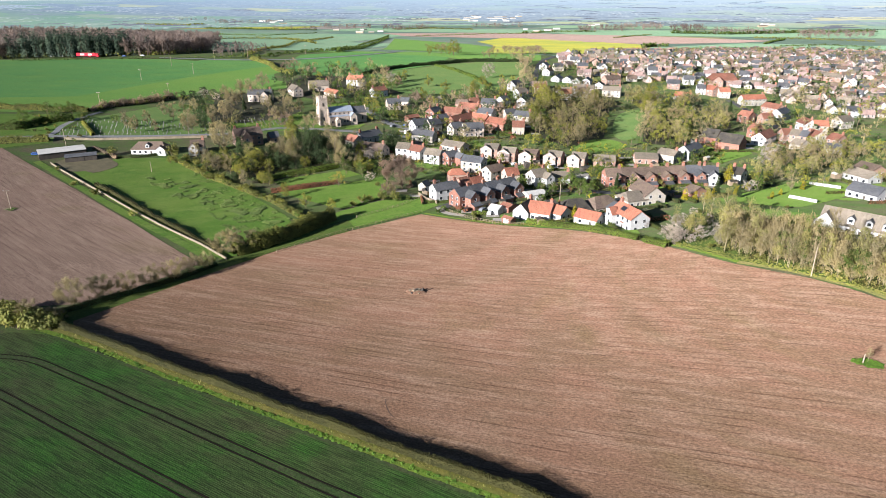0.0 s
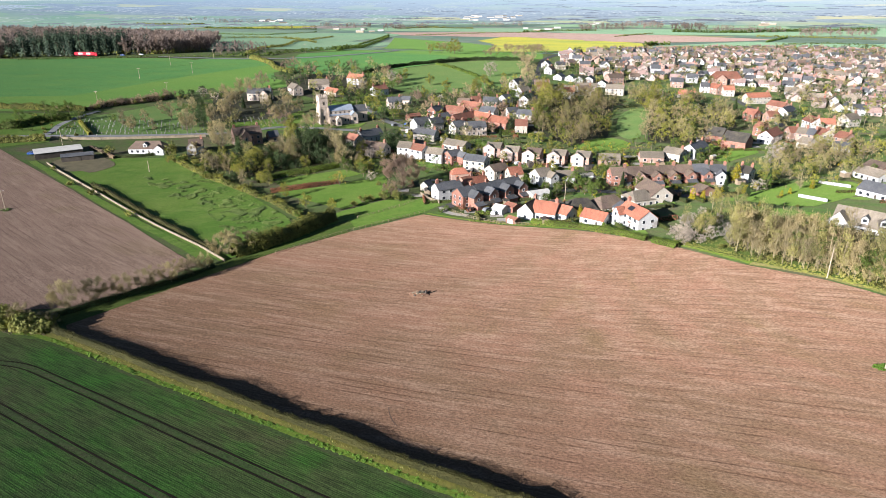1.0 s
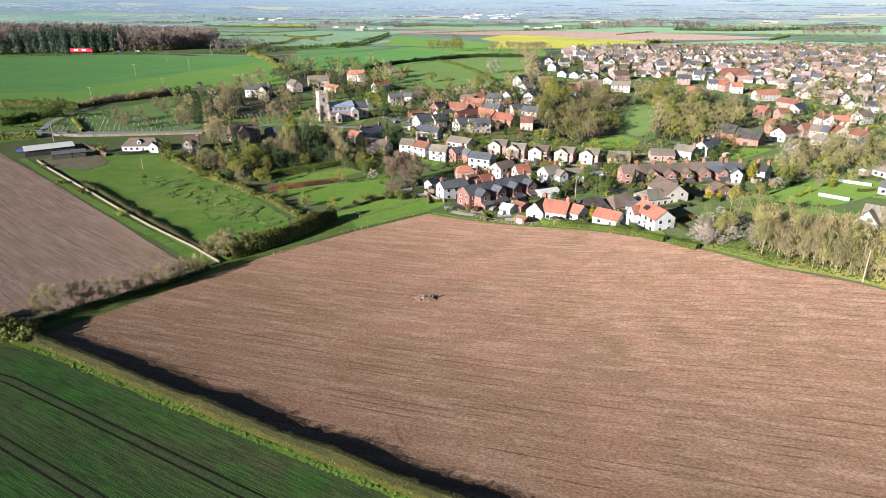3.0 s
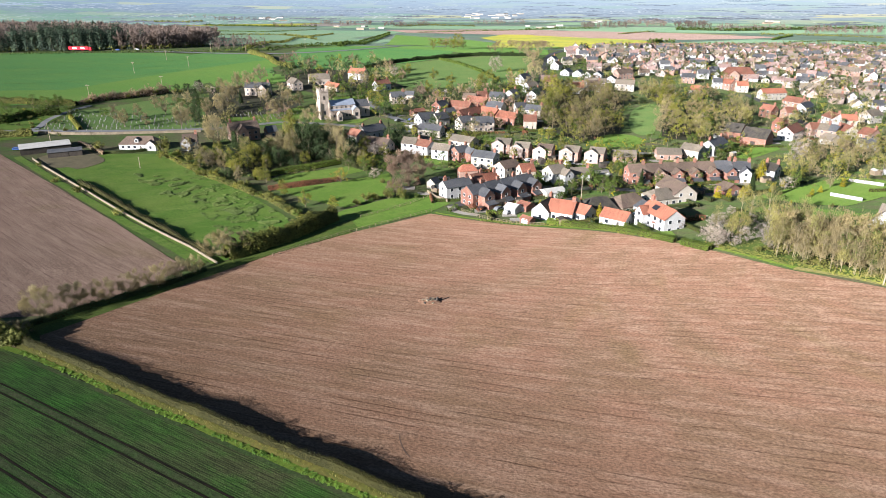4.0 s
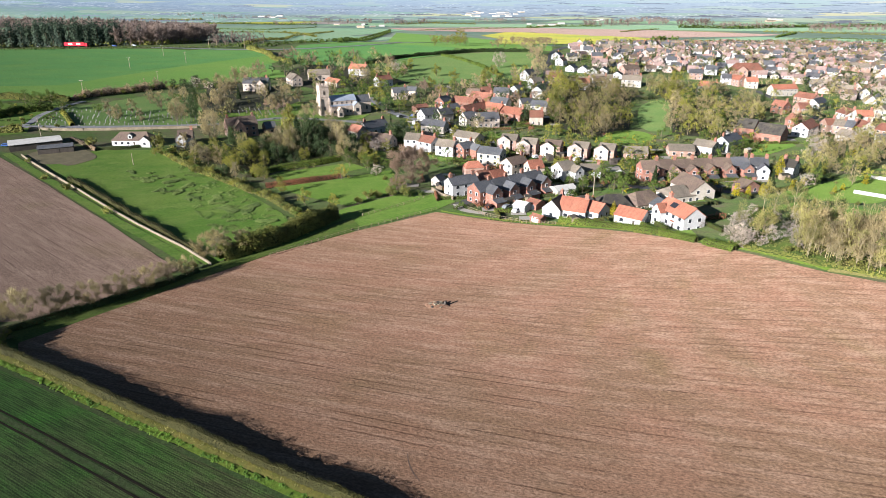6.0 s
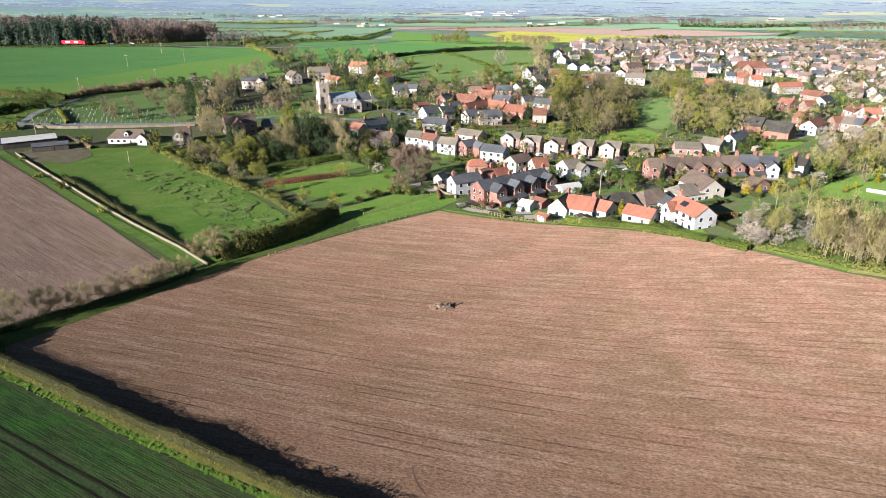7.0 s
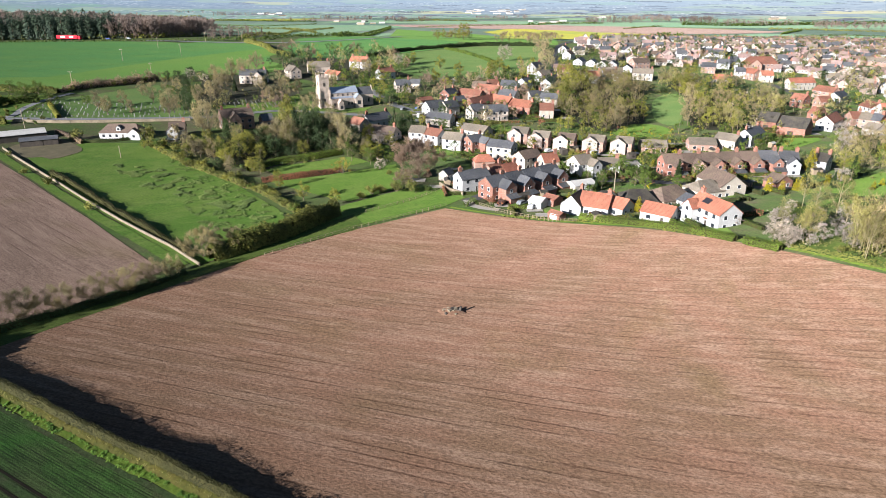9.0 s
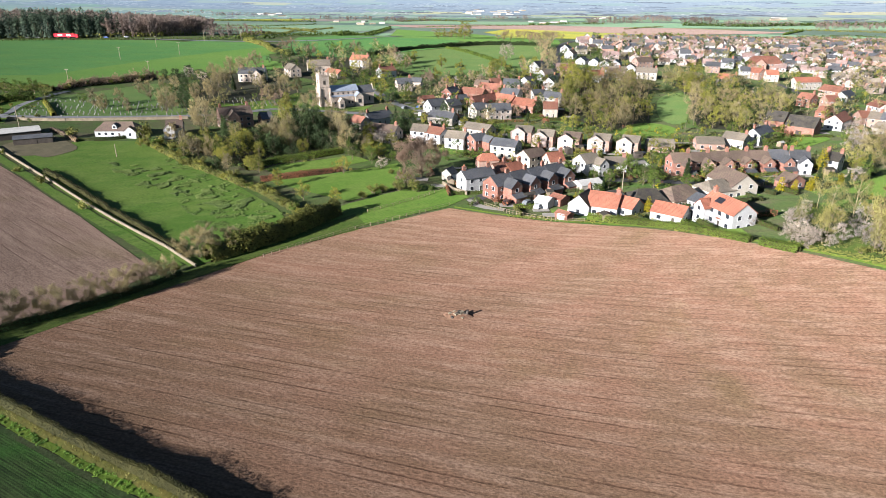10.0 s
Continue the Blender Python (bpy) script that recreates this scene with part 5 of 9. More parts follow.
def conservatory(x, y, rot, L=6.0, W=4.5):
    """A flat-roofed white garden room with posts and glazed sides."""
    t = thing("garden_room", x, y, rot, "white flat-roofed garden room with large windows", "garden room")
    part("roof", Mesh().box(-L / 2 - 0.2, -W / 2 - 0.2, 2.5, L / 2 + 0.2, W / 2 + 0.2, 2.72), "sheet", t, "pale flat roof")
    part("glazing", Mesh().box(-L / 2 + 0.12, -W / 2 + 0.12, 0.05, L / 2 - 0.12, W / 2 - 0.12, 2.5), "glass", t)
    post = Mesh().box(-0.1, -0.1, -0.4, 0.1, 0.1, 2.5).data("post", "white")
    for i in range(4):
        for sy in (-1, 1):
            part("post", post, None, t, "", pose(-L / 2 + i * L / 3, sy * W / 2, 0))
    return t


def dormer(parent, x, y, z):
    """A small gabled dormer window standing out of a roof slope."""
    at = pose(x, y, z, 0, 0, -90)
    d = part("dormer", gable_wall(2.6, 1.9, 1.3, 0.8, -0.6), "render", parent, "white gabled dormer", at)
    part("roof", gable_roof(2.6, 1.9, 1.3, 0.8, 0.15, 0.1), "slate", d)
    part("pane", Mesh().box(-0.05, -0.5, 0.25, 0.03, 0.5, 1.15), "glass", d, "", pose(1.3, 0, 0))


def solar_panel(parent, x, y, z, tilt):
    part("solar_panel", Mesh().box(-1.3, -0.9, 0, 1.3, 0.9, 0.06), "dark_paint", parent, "dark blue solar panel", pose(x, y, z, tilt, 0, 0))


def garden_table(x, y):
    t = thing("patio_table", x, y, 0, "round patio table with a red parasol", "patio table")
    part("tabletop", Mesh().tube((0, 0, 0.88), (0, 0, 0.93), 0.6, 0.6, 12), "fence", t)
    part("pole", Mesh().tube((0, 0, 0.1), (0, 0, 2.3), 0.03, 0.03, 6), "white", t)
    part("parasol", Mesh().tube((0, 0, 2.0), (0, 0, 2.45), 1.4, 0.05, 10), "red_tile", t)
    return t


def church(x, y, rot):
    """Nave and chancel east of a battlemented west tower, with a south aisle and porch."""
    z = land(x, y)
    t = thing("church", x, y, rot, "limestone parish church with a battlemented tower and a lead nave roof", "church", z=z)
    tw = part("tower", Mesh().box(-16.2, -3.3, -1, -9.6, 3.3, 16.2), "church_stone", t, "square battlemented stone tower")
    for e, z0, z1 in ((0.25, -1, 1.4), (0.2, 10.2, 10.45), (0.25, 15.6, 15.95)):
        part("string_course", Mesh().box(-16.2 - e, -3.3 - e, z0, -9.6 + e, 3.3 + e, z1), "church_stone", tw)
    for sx, sy in ((-16.3, -3.4), (-9.5, -3.4), (-16.3, 3.4), (-9.5, 3.4)):
        part("buttress", Mesh().box(sx - 0.5, sy - 0.5, -1, sx + 0.5, sy + 0.5, 9.5), "church_stone", tw)
    merlon = Mesh().box(-0.55, -0.2, 0, 0.55, 0.2, 1.1).data("merlon", "church_stone")
    for i in range(4):
        for sy in (-3.3, 3.3):
            part("merlon", merlon, None, tw, "", pose(-15.6 + i * 1.8, sy * 0.97, 16.15))
        for sx in (-16.0, -9.8):
            if i in (1, 2):
                part("merlon", merlon, None, tw, "", pose(sx, -2.7 + i * 1.8, 16.15, 0, 0, 90))
    for sx, sy in ((-16.1, -3.2), (-9.7, -3.2), (-16.1, 3.2), (-9.7, 3.2)):
        part("pinnacle", Mesh().tube((sx, sy, 16.2), (sx, sy, 18.6), 0.28, 0.05, 4), "church_stone", tw)
    for px, py, tr in ((-12.9, -3.32, 0), (-12.9, 3.32, 180), (-16.22, 0, -90), (-9.58, 0, 90)):
        arch = Mesh().box(-0.75, -0.06, 0, 0.75, 0.1, 2.0)
        arch.tube((0, -0.06, 2.0), (0, 0.1, 2.0), 0.75, 0.75, 16)
        part("belfry_opening", arch, "darkwood", tw, "dark louvred belfry opening", pose(px, py, 11.4, 0, 0, tr))
    nave = part("nave", gable_wall(20, 8.0, 7.6, 2.6), "church_stone", t, "", pose(0.4, 0.6, 0))
    part("nave_roof", gable_roof(20, 8.0, 7.6, 2.6, 0.25), "lead", t, "pale blue-grey lead roof", pose(0.4, 0.6, 0))
    aisle = Mesh()
    aisle.add([(-9.5, -7.2, -1), (6, -7.2, -1), (6, -3.4, -1), (-9.5, -3.4, -1), (-9.5, -7.2, 5.0), (6, -7.2, 5.0), (6, -3.4, 5.2), (-9.5, -3.4, 5.2)], [(0, 1, 5, 4), (1, 2, 6, 5), (3, 0, 4, 7)])
    part("aisle", aisle, "church_stone", t)
    part("aisle_roof", Mesh().add([(-9.4, -6.9, 4.6), (6.0, -6.9, 4.6), (6.0, -3.4, 5.35), (-9.4, -3.4, 5.35), (-9.4, -6.9, 4.8), (6.0, -6.9, 4.8), (6.0, -3.4, 5.55), (-9.4, -3.4, 5.55)],
                                  [(0, 3, 2, 1), (4, 5, 6, 7), (0, 1, 5, 4), (1, 2, 6, 5), (3, 0, 4, 7)]), "lead", t, "lead lean-to roof")
    part("chancel", gable_wall(11.5, 7.0, 6.0, 3.4), "church_stone", t, "", pose(16.2, 0.6, 0))
    part("chancel_roof", gable_roof(11.5, 7.0, 6.0, 3.4, 0.2), "slate", t, "dark slate chancel roof", pose(16.2, 0.6, 0))
    gab = Mesh().add([(-0.3, -3.9, 5.2), (0.3, -3.9, 5.2), (0.3, 0, 10.4), (-0.3, 0, 10.4), (-0.3, 3.9, 5.2), (0.3, 3.9, 5.2), (-0.3, 0, 9.6), (0.3, 0, 9.6)],
                     [(0, 1, 2, 3), (5, 4, 3, 2), (0, 3, 6), (1, 7, 2), (3, 4, 6), (2, 7, 5)])
    part("gable_coping", gab, "church_stone", t, "", pose(21.9, 0.6, 0))
    part("transept", gable_wall(6.5, 5.4, 4.6, 2.2), "church_stone", t, "", pose(9.3, -5.2, 0, 0, 0, 90))
    part("transept_roof", gable_roof(6.5, 5.4, 4.6, 2.2, 0.2), "lead", t, "", pose(9.3, -5.2, 0, 0, 0, 90))
    part("porch", gable_wall(4.2, 3.6, 2.9, 1.7), "church_stone", t, "", pose(-4.2, -9.0, 0, 0, 0, 90))
    part("porch_roof", gable_roof(4.2, 3.6, 2.9, 1.7, 0.2), "church_stone", t, "", pose(-4.2, -9.0, 0, 0, 0, 90))

    def lancet(px, py, z0, w, h, tr=0):
        g = Mesh().box(-w / 2, -0.05, 0, w / 2, 0.06, h)
        g.tube((0, -0.05, h), (0, 0.06, h), w / 2, w / 2, 14)
        part("church_window", g, "glass", t, "dark leaded window", pose(px, py, z0, 0, 0, tr))

    for k in range(5):
        lancet(-7.6 + 3.6 * k, -3.42, 5.9, 0.9, 0.8)
    t.scale = (0.80, 0.86, 1.0)
    for k in (-7.6, -1.0, 2.2, 4.6):
        lancet(k, -7.23, 1.3, 1.1, 1.3)
    lancet(9.3, -8.48, 1.4, 2.2, 2.0)
    lancet(14.0, -2.93, 1.6, 1.1, 2.2)
    lancet(18.6, -2.93, 1.6, 1.1, 2.2)
    lancet(22.0, 0.6, 2.0, 2.4, 2.6, 90)
    lancet(-4.2, -11.13, 0.0, 1.7, 1.7)
    lancet(-13, -3.34, 2.4, 1.2, 2.4)
    return t


def car(x, y, rot, paint, label, z_up=0.2, van=False, group="parked cars"):
    t = thing("van" if van else "car", x, y, rot, label, "van" if van else "car", group)
    t.location.z += z_up
    L, H = (5.2, 2.2) if van else (4.3, 1.45)
    b = Mesh()
    prof = [(-L / 2, 0.35), (L / 2, 0.35), (L / 2, 0.75), (L / 2 - 0.9, 0.92), (L / 2 - (1.3 if van else 1.7), H), (-L / 2 + (0.1 if van else 0.7), H), (-L / 2, 0.95)]
    n = len(prof)
    b.v = [(px, s * 0.86 * (1 if pz < 1 else 0.88), pz) for s in (-1, 1) for px, pz in prof]
    b.f = [tuple(range(n)), tuple(range(2 * n - 1, n - 1, -1))] + [((i + 1) % n, i, n + i, n + (i + 1) % n) for i in range(n)]
    b.m = [0] * len(b.f)
    part("body", b, paint, t)
    for s in (-1, 1):
        w = Mesh().box(-L / 2 + 0.8, s * 0.92 - 0.03, 0.98, L / 2 - 1.55, s * 0.92 + 0.03, H - 0.12)
        part("side_window", w, "glass", t)
    part("windscreen", Mesh().add([(L / 2 - 0.95, -0.7, 0.95), (L / 2 - 0.95, 0.7, 0.95), (L / 2 - (1.3 if van else 1.66), 0.66, H - 0.05), (L / 2 - (1.3 if van else 1.66), -0.66, H - 0.05)], [(0, 1, 2, 3)]), "glass", t)
    for sx in (-L / 2 + 0.8, L / 2 - 0.85):
        for s in (-0.8, 0.8):
            wl = part("wheel", Mesh().tube((sx, s - 0.1, 0.32), (sx, s + 0.1, 0.32), 0.32, 0.32, 12), "black", t)
    return t


def lorry(x, y, rot, paint, label, z_up=0.3):
    t = thing("lorry", x, y, rot, label, "lorry", "vehicles on the country road")
    t.location.z += z_up
    part("trailer", Mesh().box(-6.5, -1.25, 1.1, 5.6, 1.25, 4.0), paint, t)
    part("cab", Mesh().box(6.0, -1.2, 0.6, 8.2, 1.2, 3.4), paint, t)
    part("windscreen", Mesh().box(8.2, -1.05, 1.9, 8.24, 1.05, 3.0), "glass", t)
    part("chassis", Mesh().box(-6.3, -0.5, 0.7, 6.2, 0.5, 1.1), "dark_paint", t)
    part("side_panel", Mesh().box(-2.5, -1.29, 1.8, 1.8, -1.25, 3.4), "white_paint", t, "white panel on the trailer side")
    for sx in (-5.6, -4.4, -3.2, 4.9, 7.1):
        for s in (-1.0, 1.0):
            part("wheel", Mesh().tube((sx, s - 0.15, 0.5), (sx, s + 0.15, 0.5), 0.5, 0.5, 12), "black", t)
    return t


# ---- houses ----
# houses at the field edge
big_house = house(19.2, 214.0, -60, 13.0, 7.4, 4.9, 2.7, "render", "orange_tile", 3, wing=(-4.2, 2.6, 4.2, 4.4, 2.0), extra=" beside a clipped hedge")
solar_panel(big_house, -1.2, -1.75, 6.55, 36)
house(5.6, 218.9, -28, 9.1, 6.5, 2.7, 2.2, "render", "orange_tile", 0, storeys=1, what="cottage")
house(-12.3, 226.1, -13, 8.9, 9, 3.2, 3.2, "render", "orange_tile", 1, storeys=1, what="cottage")
house(-5.3, 225.2, -32, 5.7, 7, 2.9, 2.3, "render", "orange_tile", 0, storeys=1, what="cottage")
house(-18.3, 226.7, 69, 9.1, 6.5, 3.4, 3.0, "render", "dark_tile", 1, storeys=1, what="cottage")
house(-0.1, 233.5, 19, 11.2, 10, 2.7, 3.0, "buff_brick", "dark_tile", 0, hip=3, storeys=1, what="bungalow")
house(9.7, 238.7, 37, 11.9, 10, 2.7, 3.0, "buff_brick", "brown_tile", 0, hip=3, storeys=1, what="bungalow")
house(-9.4, 234.0, 17, 8.2, 8, 2.6, 2.4, "cream", "dark_tile", 0, hip=2.5, storeys=1, what="bungalow")
house(-17.6, 253.7, 37, 8.7, 6, 2.6, 1.0, "cream", "sheet", 0, storeys=1, what="garage")
house(21.7, 248.0, 33, 9.4, 9, 3.0, 2.6, "cream", "tan_tile", 0, hip=2, storeys=1, what="bungalow")
house(27.9, 254.3, -66, 13.9, 9, 4.2, 3.4, "cream", "brown_tile", 0)
house(16.2, 232.3, -51, 5.7, 7, 2.6, 1.6, "render", "slate", 0, storeys=1, what="bungalow")
house(-30.2, 230.5, -22, 4.5, 5.5, 2.5, 0.9, "render", "sheet", 0, storeys=1, what="garage")
house(-26.0, 233.9, -34, 4.7, 5, 2.4, 0.9, "brick", "red_tile", 0, storeys=1, what="garage")
house(-23.7, 217.7, -34, 4.3, 3.2, 2.0, 0.7, "brick", "red_tile", 0, storeys=1, what="garage")

# brick terrace with front gables
house(-45.9, 239.0, 49, 7.5, 7.5, 5.2, 2.6, "brick", "slate", 1, what="terraced_house", group="brick terrace", wing=(1.0, 4.5, 4.6, 5.0, 2.2))
house(-40.6, 244.8, 50, 7.7, 7.5, 5.2, 2.6, "brick", "slate", 1, what="terraced_house", group="brick terrace", wing=(1.0, 4.5, 4.6, 5.0, 2.2))
house(-35.3, 250.9, 51, 7.8, 7.5, 5.2, 2.6, "brick", "slate", 1, what="terraced_house", group="brick terrace", wing=(1.0, 4.5, 4.6, 5.0, 2.2))
house(-29.8, 256.7, 46, 7.6, 7.5, 5.2, 2.6, "brick", "slate", 1, what="terraced_house", group="brick terrace", wing=(1.0, 4.5, 4.6, 5.0, 2.2))

# row of white cottages by the paddock
house(-55.1, 247.6, 42, 11.5, 6.5, 5.0, 2.2, "render", "slate", 2, what="terraced_house")
house(-48.7, 257.2, 49, 5.8, 6, 5.0, 2.2, "pink_brick", "red_tile", 1)
house(-44.0, 260.6, 46, 6.2, 6, 4.6, 2.2, "pink_brick", "orange_tile", 1)
house(-55.2, 272.8, 26, 7.9, 5, 4.6, 2.0, "pink_brick", "orange_tile", 0, hip=2.0)
house(-39.3, 282.3, 52, 9.5, 7, 4.8, 2.4, "cream", "brown_tile", 1)
house(-30.6, 277.1, 30, 6.2, 7, 4.8, 2.6, "church_stone", "orange_tile", 1)
house(-18.3, 276.5, 43, 7.4, 7.5, 5.0, 2.6, "render", "tan_tile", 1, wing=(2, 4, 4.5, 4.6, 2))
house(-8.2, 281.6, 10, 7.9, 7, 3.4, 2.2, "render", "tan_tile", 1, storeys=1, what="cottage")
house(-91.4, 312.3, -8, 7.5, 7, 5.0, 2.4, "render", "tan_tile", 0, what="terraced_house", group="white terrace")
house(-83.4, 309.7, -28, 9.2, 7, 5.0, 2.4, "render", "red_tile", 2, what="terraced_house", group="white terrace")
house(-73.6, 305.6, -12, 8.8, 7, 4.8, 2.4, "render", "tan_tile", 1)
house(-64.7, 304.7, 50, 7.5, 7, 4.8, 2.2, "brick", "slate", 1, wing=(2, 5, 4.5, 4.6, 2))
house(-68.5, 332.1, -25, 13.5, 8, 2.9, 2.2, "cream", "tan_tile", 0, storeys=1, what="bungalow")
house(-51.2, 296.1, -15, 10.9, 7.5, 5.2, 2.2, "cream", "slate", 1)
house(-66.6, 257.9, 69, 4.1, 4, 2.6, 1.6, "cream", "slate", 0, storeys=1, what="garage")

# detached houses on the middle street
house(-46.7, 325.6, -6, 7.7, 8, 5.0, 2.0, "pink_brick", "tan_tile", 0, group="detached brick houses", wing=(-2.0, 2.0, 6.5, 5.0, 2.0))
house(-36.6, 320.1, -7, 7.5, 8, 5.0, 2.0, "pink_brick", "tan_tile", 0, group="detached brick houses", wing=(-2.0, 2.0, 6.5, 5.0, 2.0))
house(-25.2, 318.4, -9, 7.4, 8, 5.0, 2.0, "pink_brick", "brown_tile", 0, group="detached brick houses", wing=(-2.0, 2.0, 6.5, 5.0, 2.0))
house(-12.5, 317.8, -11, 7.2, 8, 5.0, 2.0, "pink_brick", "tan_tile", 0, group="detached brick houses", wing=(-2.0, 2.0, 6.5, 5.0, 2.0))
house(-0.6, 316.9, -12, 7.1, 8, 5.0, 2.0, "pink_brick", "tan_tile", 0, group="detached brick houses", wing=(-2.0, 2.0, 6.5, 5.0, 2.0))
house(11.6, 322.3, 6, 10.9, 8, 2.8, 2.2, "pink_brick", "tan_tile", 0, storeys=1, what="bungalow")
house(32.8, 331.7, 5, 11.4, 8, 2.8, 2.2, "pink_brick", "tan_tile", 0, storeys=1, what="bungalow")
house(44.5, 335.6, -32, 9.4, 8, 4.4, 2.2, "cream", "tan_tile", 1)
house(56.4, 348.4, 57, 15.4, 7, 4.8, 2.6, "render", "slate", 2)

# long brick terrace
house(14.7, 282.2, 17, 7.1, 7.5, 5.2, 2.6, "brick", "brown_tile", 1, what="terraced_house", group="long brick terrace", wing=(1.2, 4.2, 4.2, 4.6, 1.9))
house(21.8, 284.5, 17, 7.1, 7.5, 5.2, 2.6, "pink_brick", "brown_tile", 1, what="terraced_house", group="long brick terrace", wing=(1.2, 4.2, 4.2, 4.6, 1.9))
house(28.8, 286.8, 17, 7.1, 7.5, 5.2, 2.6, "brick", "brown_tile", 1, what="terraced_house", group="long brick terrace", wing=(1.2, 4.2, 4.2, 4.6, 1.9))
house(35.9, 289.2, 17, 7.2, 7.5, 5.2, 2.6, "brick", "brown_tile", 1, what="terraced_house", group="long brick terrace", wing=(1.2, 4.2, 4.2, 4.6, 1.9))
house(43.1, 291.6, 18, 7.2, 7.5, 5.2, 2.6, "brick", "brown_tile", 1, what="terraced_house", group="long brick terrace", wing=(1.2, 4.2, 4.2, 4.6, 1.9))
house(50.3, 294.1, 18, 7.3, 7.5, 5.2, 2.6, "brick", "slate", 1, what="terraced_house", group="long brick terrace", wing=(1.2, 4.2, 4.2, 4.6, 1.9))
house(58.0, 294.0, -2, 6.6, 7.5, 5.2, 2.6, "render", "slate", 2, what="terraced_house", wing=(1.2, 4.2, 4.2, 4.6, 1.9))
house(70.5, 295.5, -33, 5.2, 7, 4.8, 2.4, "render", "dark_tile", 2)
house(81.8, 375.1, -33, 13.1, 10, 4.2, 4.2, "brick", "dark_tile", 0, what="barn")
house(73.3, 388.6, -30, 9.2, 9, 4.2, 4.0, "brick", "dark_tile", 0, what="barn")
house(48.0, 264.4, -53, 5.2, 8, 2.6, 2.2, "brick", "brown_tile", 0, storeys=1, what="bungalow")

# left of the green: bungalows and the old rectory
hipped_bungalow = house(-219.6, 279.0, 14, 18.0, 8.5, 2.8, 3.0, "render", "brown_tile", 0, hip=3, storeys=1, what="bungalow", wing=(6.8, 2.2, 5.0, 2.8, 1.9), extra=" and a dormer")
dormer(hipped_bungalow, -0.5, -2.2, 3.5)
house(-196.8, 286.0, 28, 6.7, 8, 4.2, 2.8, "render", "brown_tile", 1, wing=(-2, 2.5, 4.5, 4.0, 2.2))
house(-180.6, 308.7, 43, 14.7, 9, 6.0, 3.4, "pink_brick", "brown_tile", 2, wing=(-2, 4, 5.5, 5.6, 3.0))
house(-170.0, 318.2, 45, 5.4, 7, 3.0, 2.6, "pink_brick", "slate", 0, storeys=1, what="cottage")

# hilltop farm and houses
house(-225.5, 410.2, 15, 16.3, 8, 5.5, 3.0, "church_stone", "slate", 2, wing=(4, 4, 5.5, 5.0, 2.8))
house(-202.3, 458.8, 31, 15.1, 8, 4.5, 3.2, "church_stone", "tan_tile", 1)
house(-211.3, 436.7, -46, 13.8, 7, 4.8, 3.0, "church_stone", "tan_tile", 0)
house(-184.5, 443.6, -38, 16.8, 6, 3.0, 2.2, "church_stone", "orange_tile", 0, storeys=1, what="cottage")
house(-182.5, 488.5, -10, 13.8, 8, 5.0, 3.0, "render", "orange_tile", 2)
house(-153.1, 455.8, 55, 11.9, 7, 4.6, 2.6, "render", "red_tile", 2)
house(-130.1, 417.9, 32, 9.1, 7, 4.8, 2.8, "church_stone", "slate", 1)
house(-125.6, 432.6, 3, 6.2, 6, 3.4, 2.2, "church_stone", "slate", 0, storeys=1, what="cottage")
house(-119.5, 335.5, 60, 15.0, 7, 3.4, 2.8, "render", "slate", 2, storeys=1, what="cottage")
house(-106.7, 307.5, -15, 13.7, 8, 4.4, 3.0, "church_stone", "brown_tile", 1)
house(-124.8, 325.2, -34, 8.8, 6, 3.2, 2.6, "church_stone", "red_tile", 0, storeys=1, what="cottage")

# old village centre
house(-97.1, 365.6, 49, 11.3, 7.5, 5.0, 3.0, "render", "slate", 1)
house(-90.0, 370.2, 50, 8.4, 7, 4.6, 2.8, "cream", "slate", 1)
house(-97.1, 401.5, 66, 9.2, 7, 5.0, 2.6, "brick", "slate", 2)
house(-76.2, 387.6, 62, 19.9, 7.5, 4.4, 3.0, "brick", "red_tile", 1)
house(-64.8, 393.2, -32, 13.7, 7.5, 4.4, 3.0, "brick", "orange_tile", 1)
house(-52.2, 385.8, -32, 14.8, 7.5, 4.4, 3.0, "brick", "orange_tile", 1)
house(-39.2, 381.0, 8, 7.3, 7.5, 4.6, 3.0, "church_stone", "red_tile", 1)
house(-77.1, 423.7, -23, 15.4, 7, 4.4, 2.8, "brick", "red_tile", 1)
house(-77.5, 439.8, 37, 6.7, 7, 4.8, 2.8, "brick", "red_tile", 1)
house(-84.4, 433.5, -5, 8.5, 7, 4.4, 2.6, "pink_brick", "brown_tile", 0)
house(-67.0, 440.8, -1, 10.2, 7, 4.8, 2.8, "church_stone", "slate", 1)
house(-63.2, 408.3, -18, 10.8, 7.5, 5.2, 2.8, "cream", "slate", 2)
house(-74.6, 364.9, 49, 8.3, 7, 5.0, 2.8, "cream", "slate", 1)
house(-64.9, 366.8, 25, 12.4, 7.5, 5.0, 2.8, "church_stone", "slate", 1)
house(-48.6, 413.0, 32, 8.0, 7.5, 5.0, 2.6, "cream", "slate", 1)
house(-39.2, 408.7, -17, 10.6, 7.5, 5.0, 2.6, "cream", "slate", 1)
house(-89.6, 347.1, -10, 13.2, 7, 3.6, 2.4, "cream", "slate", 1, storeys=1, what="cottage")
house(-85.2, 407.2, -20, 15.5, 7, 4.4, 2.6, "brick", "red_tile", 1)
house(-90.2, 386.5, 50, 11.8, 6, 4.2, 2.2, "church_stone", "slate", 0)
house(-57.6, 515.6, 64, 11.1, 8, 5.0, 3.2, "render", "slate", 1)
house(-58.7, 454.2, 64, 8.5, 7, 4.8, 2.6, "render", "slate", 1)
house(-43.9, 459.9, 81, 18.2, 7, 5.0, 2.6, "render", "slate", 1)
